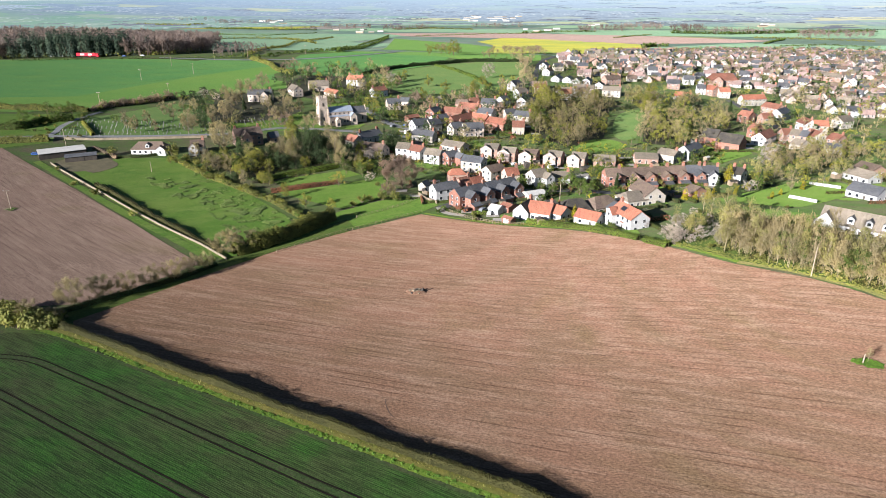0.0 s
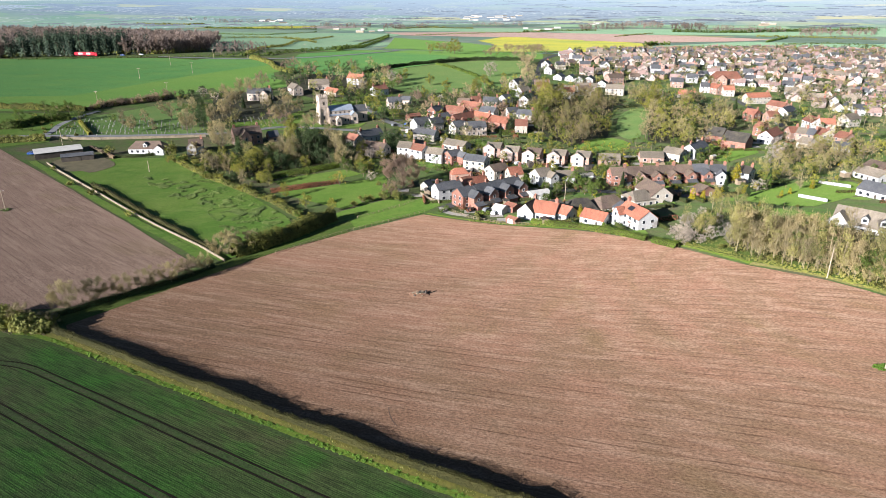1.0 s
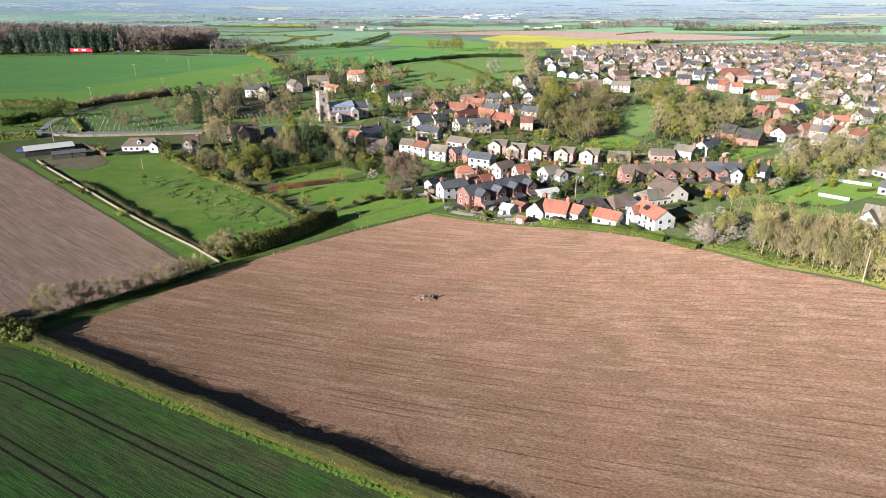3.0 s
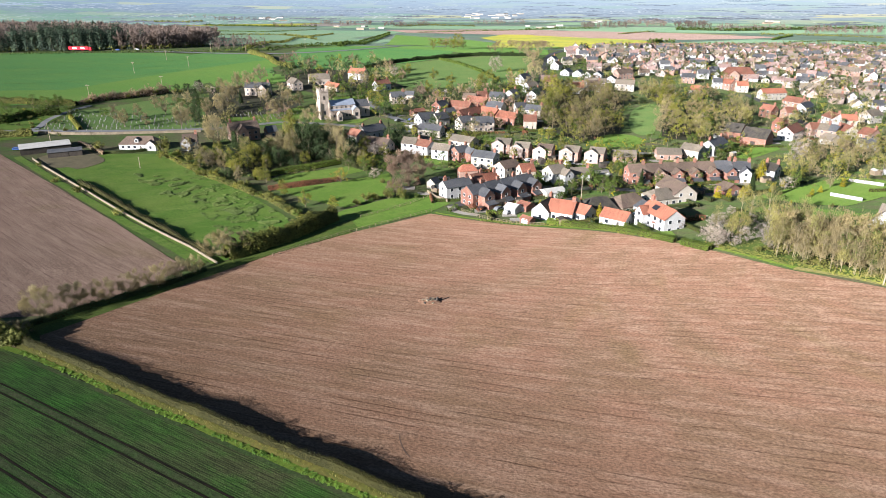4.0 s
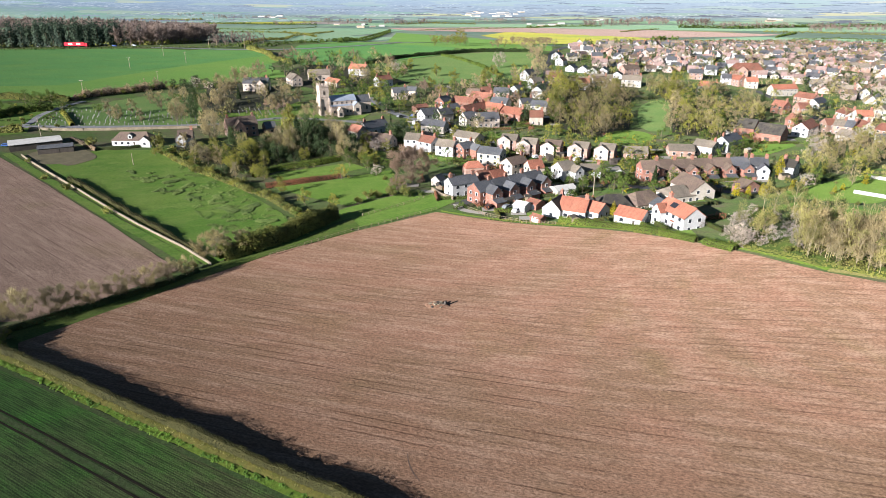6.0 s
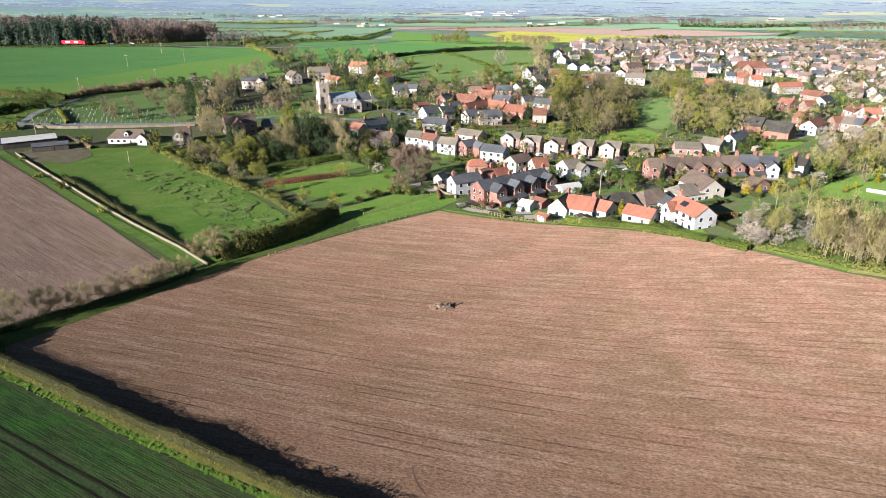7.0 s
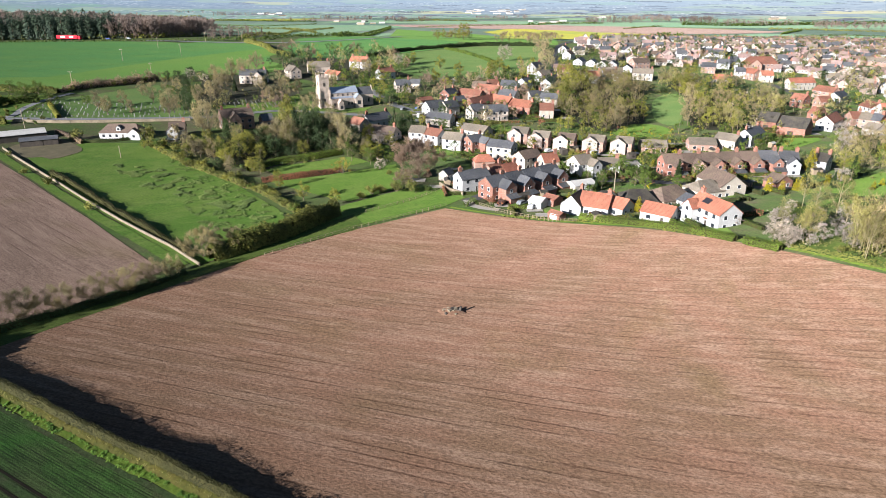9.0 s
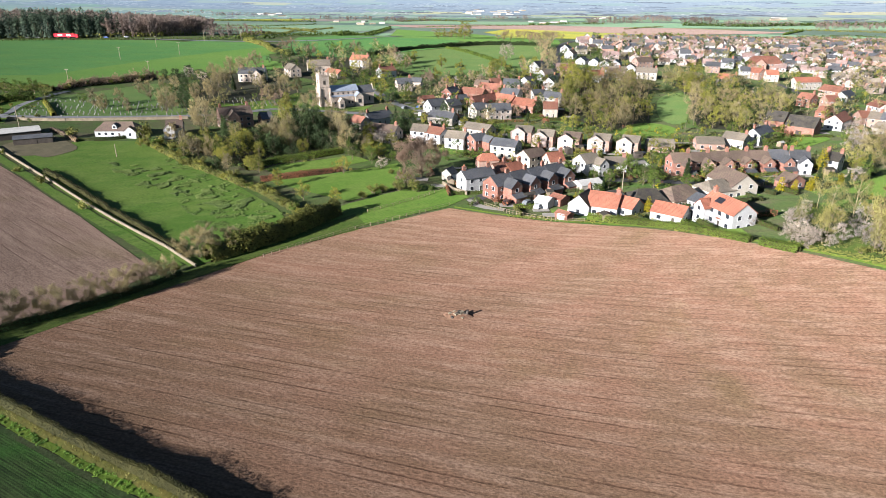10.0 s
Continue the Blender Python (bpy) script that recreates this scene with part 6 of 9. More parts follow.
house(-49.4, 486.5, 49, 9.4, 7, 5.0, 2.6, "render", "tan_tile", 0)
house(-109.0, 390.6, 50, 9.2, 5, 2.6, 1.4, "brick", "red_tile", 0, storeys=1, what="garage")

# houses beyond the copse
gabled_house = house(88.0, 206.6, -32, 20.4, 8.5, 3.0, 3.9, "render", "tan_tile", 0, storeys=1, what="bungalow", wing=(-8, 3, 6.5, 3.0, 3.6), extra=" and a pointed white gable")
for k in (-1.5, 3.5, 8.0):
    dormer(gabled_house, k, -2.5, 3.9)
house(115.8, 274.7, -49, 12.4, 9, 3.0, 2.8, "render", "slate", 0, storeys=1, what="bungalow")
house(126.2, 309.4, -59, 12.7, 9, 2.8, 2.4, "render", "tan_tile", 0, storeys=1, what="bungalow")
house(134.2, 324.3, -62, 10.6, 9, 2.8, 2.4, "pink_brick", "brown_tile", 0, storeys=1, what="bungalow")
house(133.6, 373.6, -14, 7.9, 9, 3.0, 2.2, "render", "slate", 0, storeys=1, what="bungalow")

# upper village
house(103.3, 394.9, 59, 18.0, 8, 4.4, 3.0, "render", "red_tile", 0)
house(118.8, 380.4, -54, 6.9, 8, 3.4, 2.4, "cream", "tan_tile", 0, storeys=1, what="bungalow")
house(116.5, 402.1, 12, 5.5, 8, 5.0, 2.8, "pink_brick", "red_tile", 1)
house(121.4, 399.6, -32, 5.0, 8, 5.0, 2.8, "pink_brick", "tan_tile", 1)
house(125.8, 397.0, -39, 4.5, 8, 5.0, 2.8, "pink_brick", "slate", 1)
house(131.9, 399.0, -72, 8.7, 8, 5.0, 2.8, "cream", "red_tile", 1)
house(138.2, 440.0, -77, 11.4, 8, 5.0, 2.8, "render", "red_tile", 1)
house(144.3, 434.6, -1, 8.3, 8, 5.0, 2.8, "cream", "orange_tile", 1)
house(139.9, 389.2, -58, 7.3, 8, 5.0, 2.8, "pink_brick", "red_tile", 1)
house(102.2, 412.1, -51, 5.7, 8, 5.0, 2.8, "brick", "red_tile", 1)
house(105.9, 457.9, -44, 8.2, 8, 5.0, 2.8, "brick", "red_tile", 1)
house(117.0, 453.7, 17, 7.3, 8, 5.0, 2.8, "pink_brick", "red_tile", 1)
house(122.4, 523.6, 21, 18.5, 8, 5.0, 2.8, "cream", "orange_tile", 1)
house(131.2, 474.8, 55, 15.6, 8, 5.0, 2.8, "render", "slate", 1)
house(130.4, 492.9, -55, 14.3, 8, 5.0, 2.8, "pink_brick", "red_tile", 1)
house(164.1, 456.0, 35, 10.9, 8, 5.0, 2.8, "cream", "tan_tile", 1)
house(113.9, 607.6, 8, 24.0, 13, 5.2, 5.0, "pink_brick", "red_tile", 0, hip=3.5, wing=(-6.5, 5.0, 9.0, 5.0, 3.6))
house(97.8, 553.3, -54, 10.1, 8, 5.0, 2.8, "pink_brick", "orange_tile", 1)
house(106.0, 547.4, 5, 8.2, 8, 5.0, 2.8, "cream", "orange_tile", 1)
house(89.7, 556.6, -0, 6.6, 8, 5.0, 2.8, "render", "slate", 1)
house(71.3, 515.7, -25, 12.0, 8, 5.0, 2.8, "cream", "orange_tile", 1)
house(70.0, 572.3, -9, 10.3, 8, 5.0, 2.8, "pink_brick", "slate", 1)
house(-16.0, 494.8, 5, 8.0, 8, 5.0, 2.8, "render", "orange_tile", 1)
house(-4.9, 508.7, 8, 9.9, 8, 5.0, 2.8, "render", "brown_tile", 1)
house(-36.8, 511.0, 7, 9.2, 8, 5.0, 2.8, "pink_brick", "red_tile", 1)
house(18.4, 520.4, -8, 14.0, 8, 5.0, 2.8, "cream", "tan_tile", 1)
house(-1.8, 568.7, 80, 10.5, 7.6, 3.0, 2.4, "render", "slate", 0, storeys=1, what="bungalow", extra=" and a white gable")
house(8.7, 552.6, 84, 10.5, 7.6, 3.0, 2.4, "render", "dark_tile", 0, storeys=1, what="bungalow", extra=" and a white gable")
house(18.6, 572.9, 34, 14.5, 8, 5.0, 2.8, "pink_brick", "brown_tile", 1)
house(-17.7, 569.4, 78, 10.5, 7.6, 3.0, 2.4, "render", "slate", 0, storeys=1, what="bungalow", extra=" and a white gable")
house(-9.4, 565.4, 76, 10.5, 7.6, 3.0, 2.4, "render", "tan_tile", 0, storeys=1, what="bungalow", extra=" and a white gable")
house(-27.5, 571.4, 74, 10.5, 7.6, 3.0, 2.4, "render", "slate", 0, storeys=1, what="bungalow", extra=" and a white gable")

# beside the hill street
house(-39.5, 533.3, 10, 12, 7.5, 2.8, 2.6, "pink_brick", "pink_tile", 0, storeys=1, what="bungalow")
house(-17.0, 515.5, -8, 16, 7.5, 2.8, 2.6, "cream", "tan_tile", 0, storeys=1, what="bungalow")
house(-3.7, 533.0, -6, 17, 7.5, 2.8, 2.6, "pale_brick", "tan_tile", 0, storeys=1, what="bungalow")
house(-37.6, 598.0, 70, 9, 7.5, 4.2, 2.6, "render", "brown_tile", 1, storeys=2, what="house")
house(-22.0, 659.3, 60, 13, 7.5, 2.8, 2.6, "pale_brick", "pink_tile", 0, storeys=1, what="bungalow")
house(-30.2, 630.0, 20, 9, 7.5, 4.2, 2.6, "cream", "slate", 1, storeys=2, what="house")
house(-43.2, 631.1, 75, 9, 7.5, 4.2, 2.6, "render", "slate", 1, storeys=2, what="house")
house(-7.7, 645.7, 10, 10, 7.5, 4.2, 2.6, "pink_brick", "slate", 1, storeys=2, what="house")


# ---- groups of things ----
TAKEN = [(o.location.x, o.location.y, 6.5) for o in scene.objects if o.parent is None and o.type == "EMPTY" and "roof" in str(o.get("label", ""))]


def inside(poly, x, y):
    hit = False
    for (x0, y0), (x1, y1) in zip(poly, poly[1:] + poly[:1]):
        if (y0 > y) != (y1 > y) and x < (x1 - x0) * (y - y0) / (y1 - y0) + x0:
            hit = not hit
    return hit


def clear(x, y, gap):
    return all((x - a) ** 2 + (y - b) ** 2 > (r + gap) ** 2 for a, b, r in TAKEN)


def grove(poly, mix, count, space, scales, seed):
    """Plants of mixed kinds over a piece of ground, clear of the buildings."""
    r = random.Random(seed)
    kinds = mix.split()
    xs, ys = [p[0] for p in poly], [p[1] for p in poly]
    done, tries = [], 0
    while len(done) < count and tries < count * 60:
        tries += 1
        x, y = r.uniform(min(xs), max(xs)), r.uniform(min(ys), max(ys))
        if not inside(poly, x, y) or any((x - a) ** 2 + (y - b) ** 2 < space ** 2 for a, b in done) or not clear(x, y, 0.5):
            continue
        done.append((x, y))
        plant(r.choice(kinds), x, y, r.uniform(*scales), r.uniform(0.85, 1.15))


def mid_tree(seed, style, h, light=False):
    """A tree for woods farther off: stem, limbs, and clumps of twigs or leaves in an uneven oval."""
    r = random.Random(seed)
    g = Mesh()
    slim = style == "pole"
    if not slim:
        g.tube((0, 0, -0.5), (0, 0, h * 0.6), h * 0.016, h * 0.007, 4, 1, cap=False)
    wide = h * (0.15 if slim else r.uniform(0.27, 0.4))
    if slim:
        style = "mix"
        g.tube((0, 0, 0), (r.uniform(-0.3, 0.3), r.uniform(-0.3, 0.3), h * 0.92), h * 0.0075, h * 0.003, 4, 1, cap=False)
    lobes = 9 if light else 20
    for i in range(lobes):
        d = rvec(r)
        k = r.uniform(0.3, 1.0) ** 0.5 * (1 + 0.3 * noise.noise(d * 1.6 + Vector((seed, 1, 0))))
        c = Vector((d.x * wide * k, d.y * wide * k, h * (0.6 + 0.38 * d.z * k if slim else 0.56 + 0.38 * d.z * k)))
        if i % 3 == 0:
            g.tube((0, 0, max(h * 0.15, c.z - h * 0.3)), tuple(c), h * 0.006, h * 0.002, 3, 1, cap=False)
        out = Vector((c.x, c.y, h * 0.35))
        lobe = h * (0.15 if light else 0.115)
        if style == "leaf":
            leaves(g, r, c, lobe, 17 if light else 24, h * (0.046 if light else 0.03), 0.85)
        else:
            twigs(g, r, c * 0.96, h * 0.09, out, (9 if light else 16) if style == "bare" else (6 if light else 9), h * 0.12, h * (0.009 if light else 0.006))
            leaves(g, r, c, lobe, (11 if light else 14) if style == "bare" else (13 if light else 18), h * (0.04 if light else 0.024), 0.9)
    return g


STYLES = {"barebush": ("bare", "twig", 7), "bare": ("bare", "twig", 12), "pole": ("pole", "bud", 13), "polebare": ("pole", "greytwig", 13), "grey": ("bare", "greytwig", 13), "blossom": ("leaf", "blossom", 7), "gold": ("leaf", "golden", 5), "bud": ("mix", "bud", 13), "leaf": ("leaf", "fresh", 11), "green": ("leaf", "green", 10), "pink": ("bare", "pinktwig", 11), "twigbush": ("mix", "hedge", 5), "bush": ("leaf", "green", 3.4), "copper": ("leaf", "copper", 3.2), "dark": ("leaf", "dark", 12)}


def thicket(name, poly, mix, count, space, scales, seed, label, gap=0.0, light=False):
    """A stand of trees too many to count, as one mass."""
    r = random.Random(seed)
    kinds = mix.split()
    keys = sorted({STYLES[k][1] for k in kinds}) + ["bark", "pale_bark"]
    protos = {k: [mid_tree(seed * 31 + i, STYLES[k][0], STYLES[k][2], light) for i in range(3)] for k in set(kinds)}
    g = Mesh()
    xs, ys = [p[0] for p in poly], [p[1] for p in poly]
    done, tries = [], 0
    while len(done) < count and tries < count * 60:
        tries += 1
        x, y = r.uniform(min(xs), max(xs)), r.uniform(min(ys), max(ys))
        if not inside(poly, x, y) or any((x - a) ** 2 + (y - b) ** 2 < space ** 2 for a, b in done) or not clear(x, y, gap):
            continue
        done.append((x, y))
        k = r.choice(kinds)
        proto = r.choice(protos[k])
        n = len(g.m)
        g.join(proto, pose(x, y, land(x, y), 0, 0, r.uniform(0, 360)) @ Matrix.Scale(r.uniform(*scales), 4))
        leafy, stem = keys.index(STYLES[k][1]), keys.index("pale_bark" if "pole" in k else "bark")
        g.m[n:] = [stem if v == 1 else leafy for v in proto.m]
    return tagged(new(name, g.data(name, keys)), label, "trees", kind="stuff")


def undergrowth(poly, count, seed, mats=("hedge", "green", "dark", "bud"), size=(0.5, 1.3)):
    """Brambles, shrubs and rough growth under trees and in gardens."""
    r = random.Random(seed)
    g = Mesh()
    xs, ys = [p[0] for p in poly], [p[1] for p in poly]
    n = tries = 0
    while n < count and tries < count * 30:
        tries += 1
        x, y = r.uniform(min(xs), max(xs)), r.uniform(min(ys), max(ys))
        if not inside(poly, x, y) or noise.noise(Vector((x * 0.15, y * 0.15, seed))) < -0.15 or not clear(x, y, -1.0):
            continue
        n += 1
        s = r.uniform(*size)
        leaves(g, r, (x, y, land(x, y) + s * 0.5), s, 15, s * 0.22, 0.7, r.randrange(len(mats)))
    return tagged(new("undergrowth", g.data("undergrowth", list(mats))), "tangle of brambles, shrubs and rough growth", "undergrowth", kind="stuff")


def shed(x, y, rot, seed):
    r = random.Random(seed)
    t = thing("shed", x, y, rot, r.choice(("small boarded garden shed with a felt roof", "pale garden shed behind a house")), "shed", "garden sheds")
    L, W = r.uniform(2.4, 4.5), r.uniform(2.0, 3.0)
    part("wall", gable_wall(L, W, 2.0, 0.5, -0.3), r.choice(("fence", "darkwood", "render", "fence")), t)
    part("roof", gable_roof(L, W, 2.0, 0.5, 0.12, 0.08), r.choice(("dark_tile", "sheet", "dark_tile")), t)
    part("door", Mesh().box(-0.4, -0.05, 0, 0.4, 0.03, 1.85), "darkwood", t, "", pose(0.2, -W / 2, 0))


def gardens(seed):
    """Sheds, garden hedges, fences and paved yards round the older houses."""
    r = random.Random(seed)
    for k, (hx, hy, _) in enumerate(list(TAKEN)):
        if hy > 400 or hx < -125:
            continue
        g = r.uniform(0, 6.28)
        for q in range(6):
            g += 1.05
            x, y = hx + math.cos(g) * 10.5, hy + math.sin(g) * 10.5
            if clear(x, y, -2.2) and (x > -50 or y > 240) and not inside(PLOUGHED, x, y - 4) and not inside(PLOUGHED, x, y):
                if q == 0 and r.random() < 0.75:
                    shed(x, y, r.choice((20, 110, 45)), seed * 100 + k)
                    TAKEN.append((x, y, 1.5))
                elif q in (1, 3, 4):
                    d = r.choice((0.35, 1.9))
                    hedge("garden_hedge", [(x - math.cos(d) * 5, y - math.sin(d) * 5), (x, y), (x + math.cos(d) * 5, y + math.sin(d) * 5)], 1.0, r.uniform(1.2, 1.9), r.choice(("yew", "green", "hedge", "copper", "dark")),
                          "short garden hedge between two plots", 36, 0.24, 0.12, seed=k * 7 + q)
                elif q == 2:
                    strip("garden_lawn", [(x - 3.5, y - 0.5), (x, y + 0.3), (x + 3.5, y + 0.8)], r.uniform(4, 6.5), "lawn", "small mown lawn behind a house", 0.19, 2, "lawn", 1.5)
                else:
                    strip("yard", [(x - 2.5, y), (x, y + 0.5), (x + 2.5, y + 1)], r.uniform(3, 5), "concrete", "small paved yard behind a house", 0.2, 3, "yard")


def headstones(poly, count, seed):
    r = random.Random(seed)
    shapes = []
    for k in range(3):
        g = Mesh().box(-0.32, -0.07, -0.1, 0.32, 0.07, 0.85 + 0.1 * k)
        if k < 2:
            g.tube((0, -0.07, 0.85 + 0.1 * k), (0, 0.07, 0.85 + 0.1 * k), 0.32, 0.32, 12)
        g.box(-0.42, -0.18, -0.1, 0.42, 0.18, 0.14)
        shapes.append(g.data("headstone", "grave"))
    n = 0
    xs, ys = [p[0] for p in poly], [p[1] for p in poly]
    row = min(ys)
    while row < max(ys):
        x = min(xs)
        while x < max(xs):
            px, py = x + r.uniform(-0.4, 0.4), row + 0.35 * (x - min(xs)) - 0.35 * (max(xs) - min(xs)) * 0.5 + r.uniform(-0.3, 0.3)
            if inside(poly, px, py) and r.random() < 0.6 and n < count:
                ob = new("headstone", r.choice(shapes))
                ob.matrix_world = pose(px, py, land(px, py) + 0.1, r.uniform(-5, 5), 0, 15 + r.uniform(-6, 6)) @ Matrix.Diagonal((0.8, 0.8, 0.8, 1))
                tagged(ob, "weathered upright headstone in the grass", "headstone", "headstones")
                n += 1
            x += 2.3
        row += 4.2


def upper_village(poly):
    """The newer part of the village: curving rows of houses; those farther off are one mass."""
    r = random.Random(77)
    wall_keys = ["pale_brick", "render", "cream", "pale_brick", "render", "pink_brick"]
    roof_keys = ["pink_tile", "slate", "tan_tile", "pink_tile", "brown_tile", "slate"]
    protos = []
    spots = []
    v = 0.0
    while v < 760:
        u = -60.0
        while u < 520:
            bend = 24 * math.sin(u / 95.0 + v / 140.0)
            x, y = u + r.uniform(-3, 3) + 0.1 * v, 455 + v + bend + r.uniform(-7, 7)
            turn = math.degrees(math.atan2(24 / 95.0 * math.cos(u / 95.0 + v / 140.0), 1)) + (90 if r.random() < 0.35 else 0) + r.uniform(-12, 12)
            if inside(poly, x, y) and clear(x, y, 4.0) and r.random() < 0.74:
                spots.append((x, y, turn))
            u += r.choice((9.5, 10.5, 12.5))
        v += 17.0 if int(v / 17) % 2 else 23.0
    spots.sort(key=lambda s: s[1])
    far = Mesh()
    keys = sorted(set(wall_keys + ["brick"])) + sorted(set(roof_keys)) + ["glass"]
    for k, (x, y, turn) in enumerate(spots):
        TAKEN.append((x, y, 6.0))
        if k < 14:
            low = k % 2 == 0
            h = house(x, y, turn, r.uniform(7.0, 9.5), r.uniform(6.0, 7.4), 2.5 if low else 4.4, r.uniform(2.3, 3.1), wall_keys[k % 6], roof_keys[(k * 5 + k // 6) % 6], 0 if low else 1, storeys=1 if low else 2,
                      what="bungalow" if low else "house", group="village houses", far=True)
            protos.append(h)
        elif k < 170:
            copy_thing(r.choice(protos), pose(x, y, land(x, y), 0, 0, turn))
        else:
            L, W, e, rise = r.uniform(6.5, 10), r.uniform(5.8, 7.4), r.choice((2.5, 4.4)), r.uniform(2.3, 3.1)
            m = pose(x, y, land(x, y), 0, 0, turn)
            far.join(gable_wall(L, W, e, rise), m, keys.index(r.choice(wall_keys)))
            far.join(gable_roof(L, W, e, rise), m, keys.index(r.choice(roof_keys)))
            for i in range(3):
                far.join(Mesh().box(-0.6, -0.04, -0.6, 0.6, 0.04, 0.6), m @ pose((i - 1) * L * 0.3, -W / 2 - 0.02, 1.5 if e < 4 else (1.5, 4.0, 4.0)[i]), keys.index("glass"))
            if e > 4:
                far.join(Mesh().box(-0.4, -0.3, 0, 0.4, 0.3, 1.8), m @ pose(L * 0.4, 0, e + rise - 0.6), keys.index("brick"))
    tagged(new("far_houses", far.data("far_houses", keys)), "mass of brick and rendered houses at the far side of the village", "houses", kind="stuff")


def small_tree(seed, pine, h, light=False):
    r = random.Random(seed)
    g = Mesh()
    g.tube((0, 0, -1), (0, 0, h * 0.6), h * 0.02, h * 0.01, 4, 1)
    if pine:
        for i in range(330):
            t = 1 - math.sqrt(r.random())
            rad = h * 0.23 * (1 - t) ** 0.45 * r.uniform(0.4, 1.05)
            a = r.uniform(0, 6.28)
            c = Vector((math.cos(a) * rad, math.sin(a) * rad, h * (0.04 + 0.96 * t)))
            leaves(g, r, c, 0.2, 1, h * 0.042, 0.6, way=Vector((c.x, c.y, 2.0)).normalized())
    else:
        for i in range(9 if light else 20):
            a, k = r.uniform(0, 6.28), r.random()
            c = Vector((math.cos(a) * h * 0.3 * k, math.sin(a) * h * 0.3 * k, h * (0.1 + 0.78 * r.random() ** 0.7)))
            twigs(g, r, c, h * 0.08, (c.x, c.y, 4.5), 10 if light else 16, h * 0.13, h * (0.018 if light else 0.0085))
            leaves(g, r, c, h * 0.1, 5 if light else 9, h * (0.05 if light else 0.03), 0.9)
    return g


def wood_far(front):
    """The wood along the country road: a block of pines, bare trees beside and behind them."""
    r = random.Random(8)
    pines, bare = [small_tree(i, True, 21) for i in range(5)], [small_tree(10 + i, False, 17.5) for i in range(5)]
    line = smooth_line(front, 4.0)
    a, b = Mesh(), Mesh()
    n = len(line)
    for depth in range(9):
        for i in range(0, n, 1 if depth < 3 else 2):
            x, y = line[i]
            x += r.uniform(-3, 3) - depth * 6.5 * 0.55
            y += r.uniform(-3, 3) + depth * 7.5 + 5
            t = i / n
            pine = 0.36 < t < 0.68 and depth < 6 or (0.3 < t < 0.76 and depth < 4 and r.random() < 0.25)
            m = pose(x, y, land(x, y), 0, 0, r.uniform(0, 360)) @ Matrix.Scale(r.uniform(0.8, 1.12) * (1.15 if pine else 1.0), 4)
            (a if pine else b).join(r.choice(pines if pine else bare), m)
    for i in range(0, n):
        x, y = line[i]
        for _ in range(3):
            leaves(b, r, (x + r.uniform(-3, 3), y + r.uniform(1, 9), land(x, y) + 2.5), 3.0, 6, 1.1, 1.0, 2)
    light = [small_tree(40 + i, False, 18, True) for i in range(4)]
    for i in range(900):
        t = r.random()
        x, y = line[int(t * (n - 1))]
        d = r.uniform(80, 420)
        x, y = x - d * 0.55, y + d
        b.join(r.choice(light), pose(x, y, land(x, y), 0, 0, r.uniform(0, 360)) @ Matrix.Scale(r.uniform(0.8, 1.1), 4))
    tagged(new("pine_wood", a.data("pine_wood", ["pine", "bark"])), "dark block of pines along the country road", "wood", kind="stuff")
    tagged(new("bare_wood", b.data("bare_wood", ["woodtwig", "woodtwig", "hedge"])), "brown leafless wood behind the country road", "wood", kind="stuff")


def far_hedge(pts, height, seed):
    """A far hedgerow: clumps of foliage of uneven height along a line."""
    r = random.Random(seed)
    g = Mesh()
    for x, y in resample(pts, 3.0):
        h = height * (0.7 + 0.6 * r.random())
        leaves(g, r, (x, y, land(x, y) + h * 0.45), h * 0.55, 9, h * 0.3, 0.9)
    tagged(new("hedgerow", g.data("hedgerow", "green" if seed % 3 else "hedge")), "dark hedgerow between distant fields", "hedge", kind="stuff")


def far_clump(poly, count, height, seed):
    r = random.Random(seed)
    g = Mesh()
    protos = [small_tree(seed * 7 + i, False, height, True) for i in range(3)]
    (ax, ay), (bx, by), (cx, cy), (dx, dy) = poly
    for _ in range(count * 2):
        s, t = r.random(), r.random()
        x = (ax + (bx - ax) * s) * (1 - t) + (dx + (cx - dx) * s) * t
        y = (ay + (by - ay) * s) * (1 - t) + (dy + (cy - dy) * s) * t
        g.join(r.choice(protos), pose(x, y, land(x, y), 0, 0, r.uniform(0, 360)) @ Matrix.Scale(r.uniform(0.8, 1.4), 4))
    tagged(new("distant_trees", g.data("distant_trees", ["woodtwig", "bark"])), "clump of leafless trees in the plain", "trees", kind="stuff")


def far_building(x, y, rot, length, width, height, what):
    """A pale shed, farm building or factory hall far out in the plain."""
    t = thing(what.replace(" ", "_"), x, y, rot, "pale sheet-clad " + what + " far out in the plain", what, "far " + what + "s", z=ground_height(x, y))
    part("wall", gable_wall(length, width, height, width * 0.12, -3), "sheet" if int(x) % 3 else "buff_brick", t)
    part("roof", gable_roof(length, width, height, width * 0.12, 0.4, 0.3), "sheet" if int(y) % 3 else "tan_tile", t)


def ground_height(x, y):
    """Height of the land, or of the sheet that goes on beyond it."""
    rad = math.hypot(x, y)
    return land(x, y) + 0.5 if rad < 2300 else -13 + 74 * ss(2500, 4700, rad)


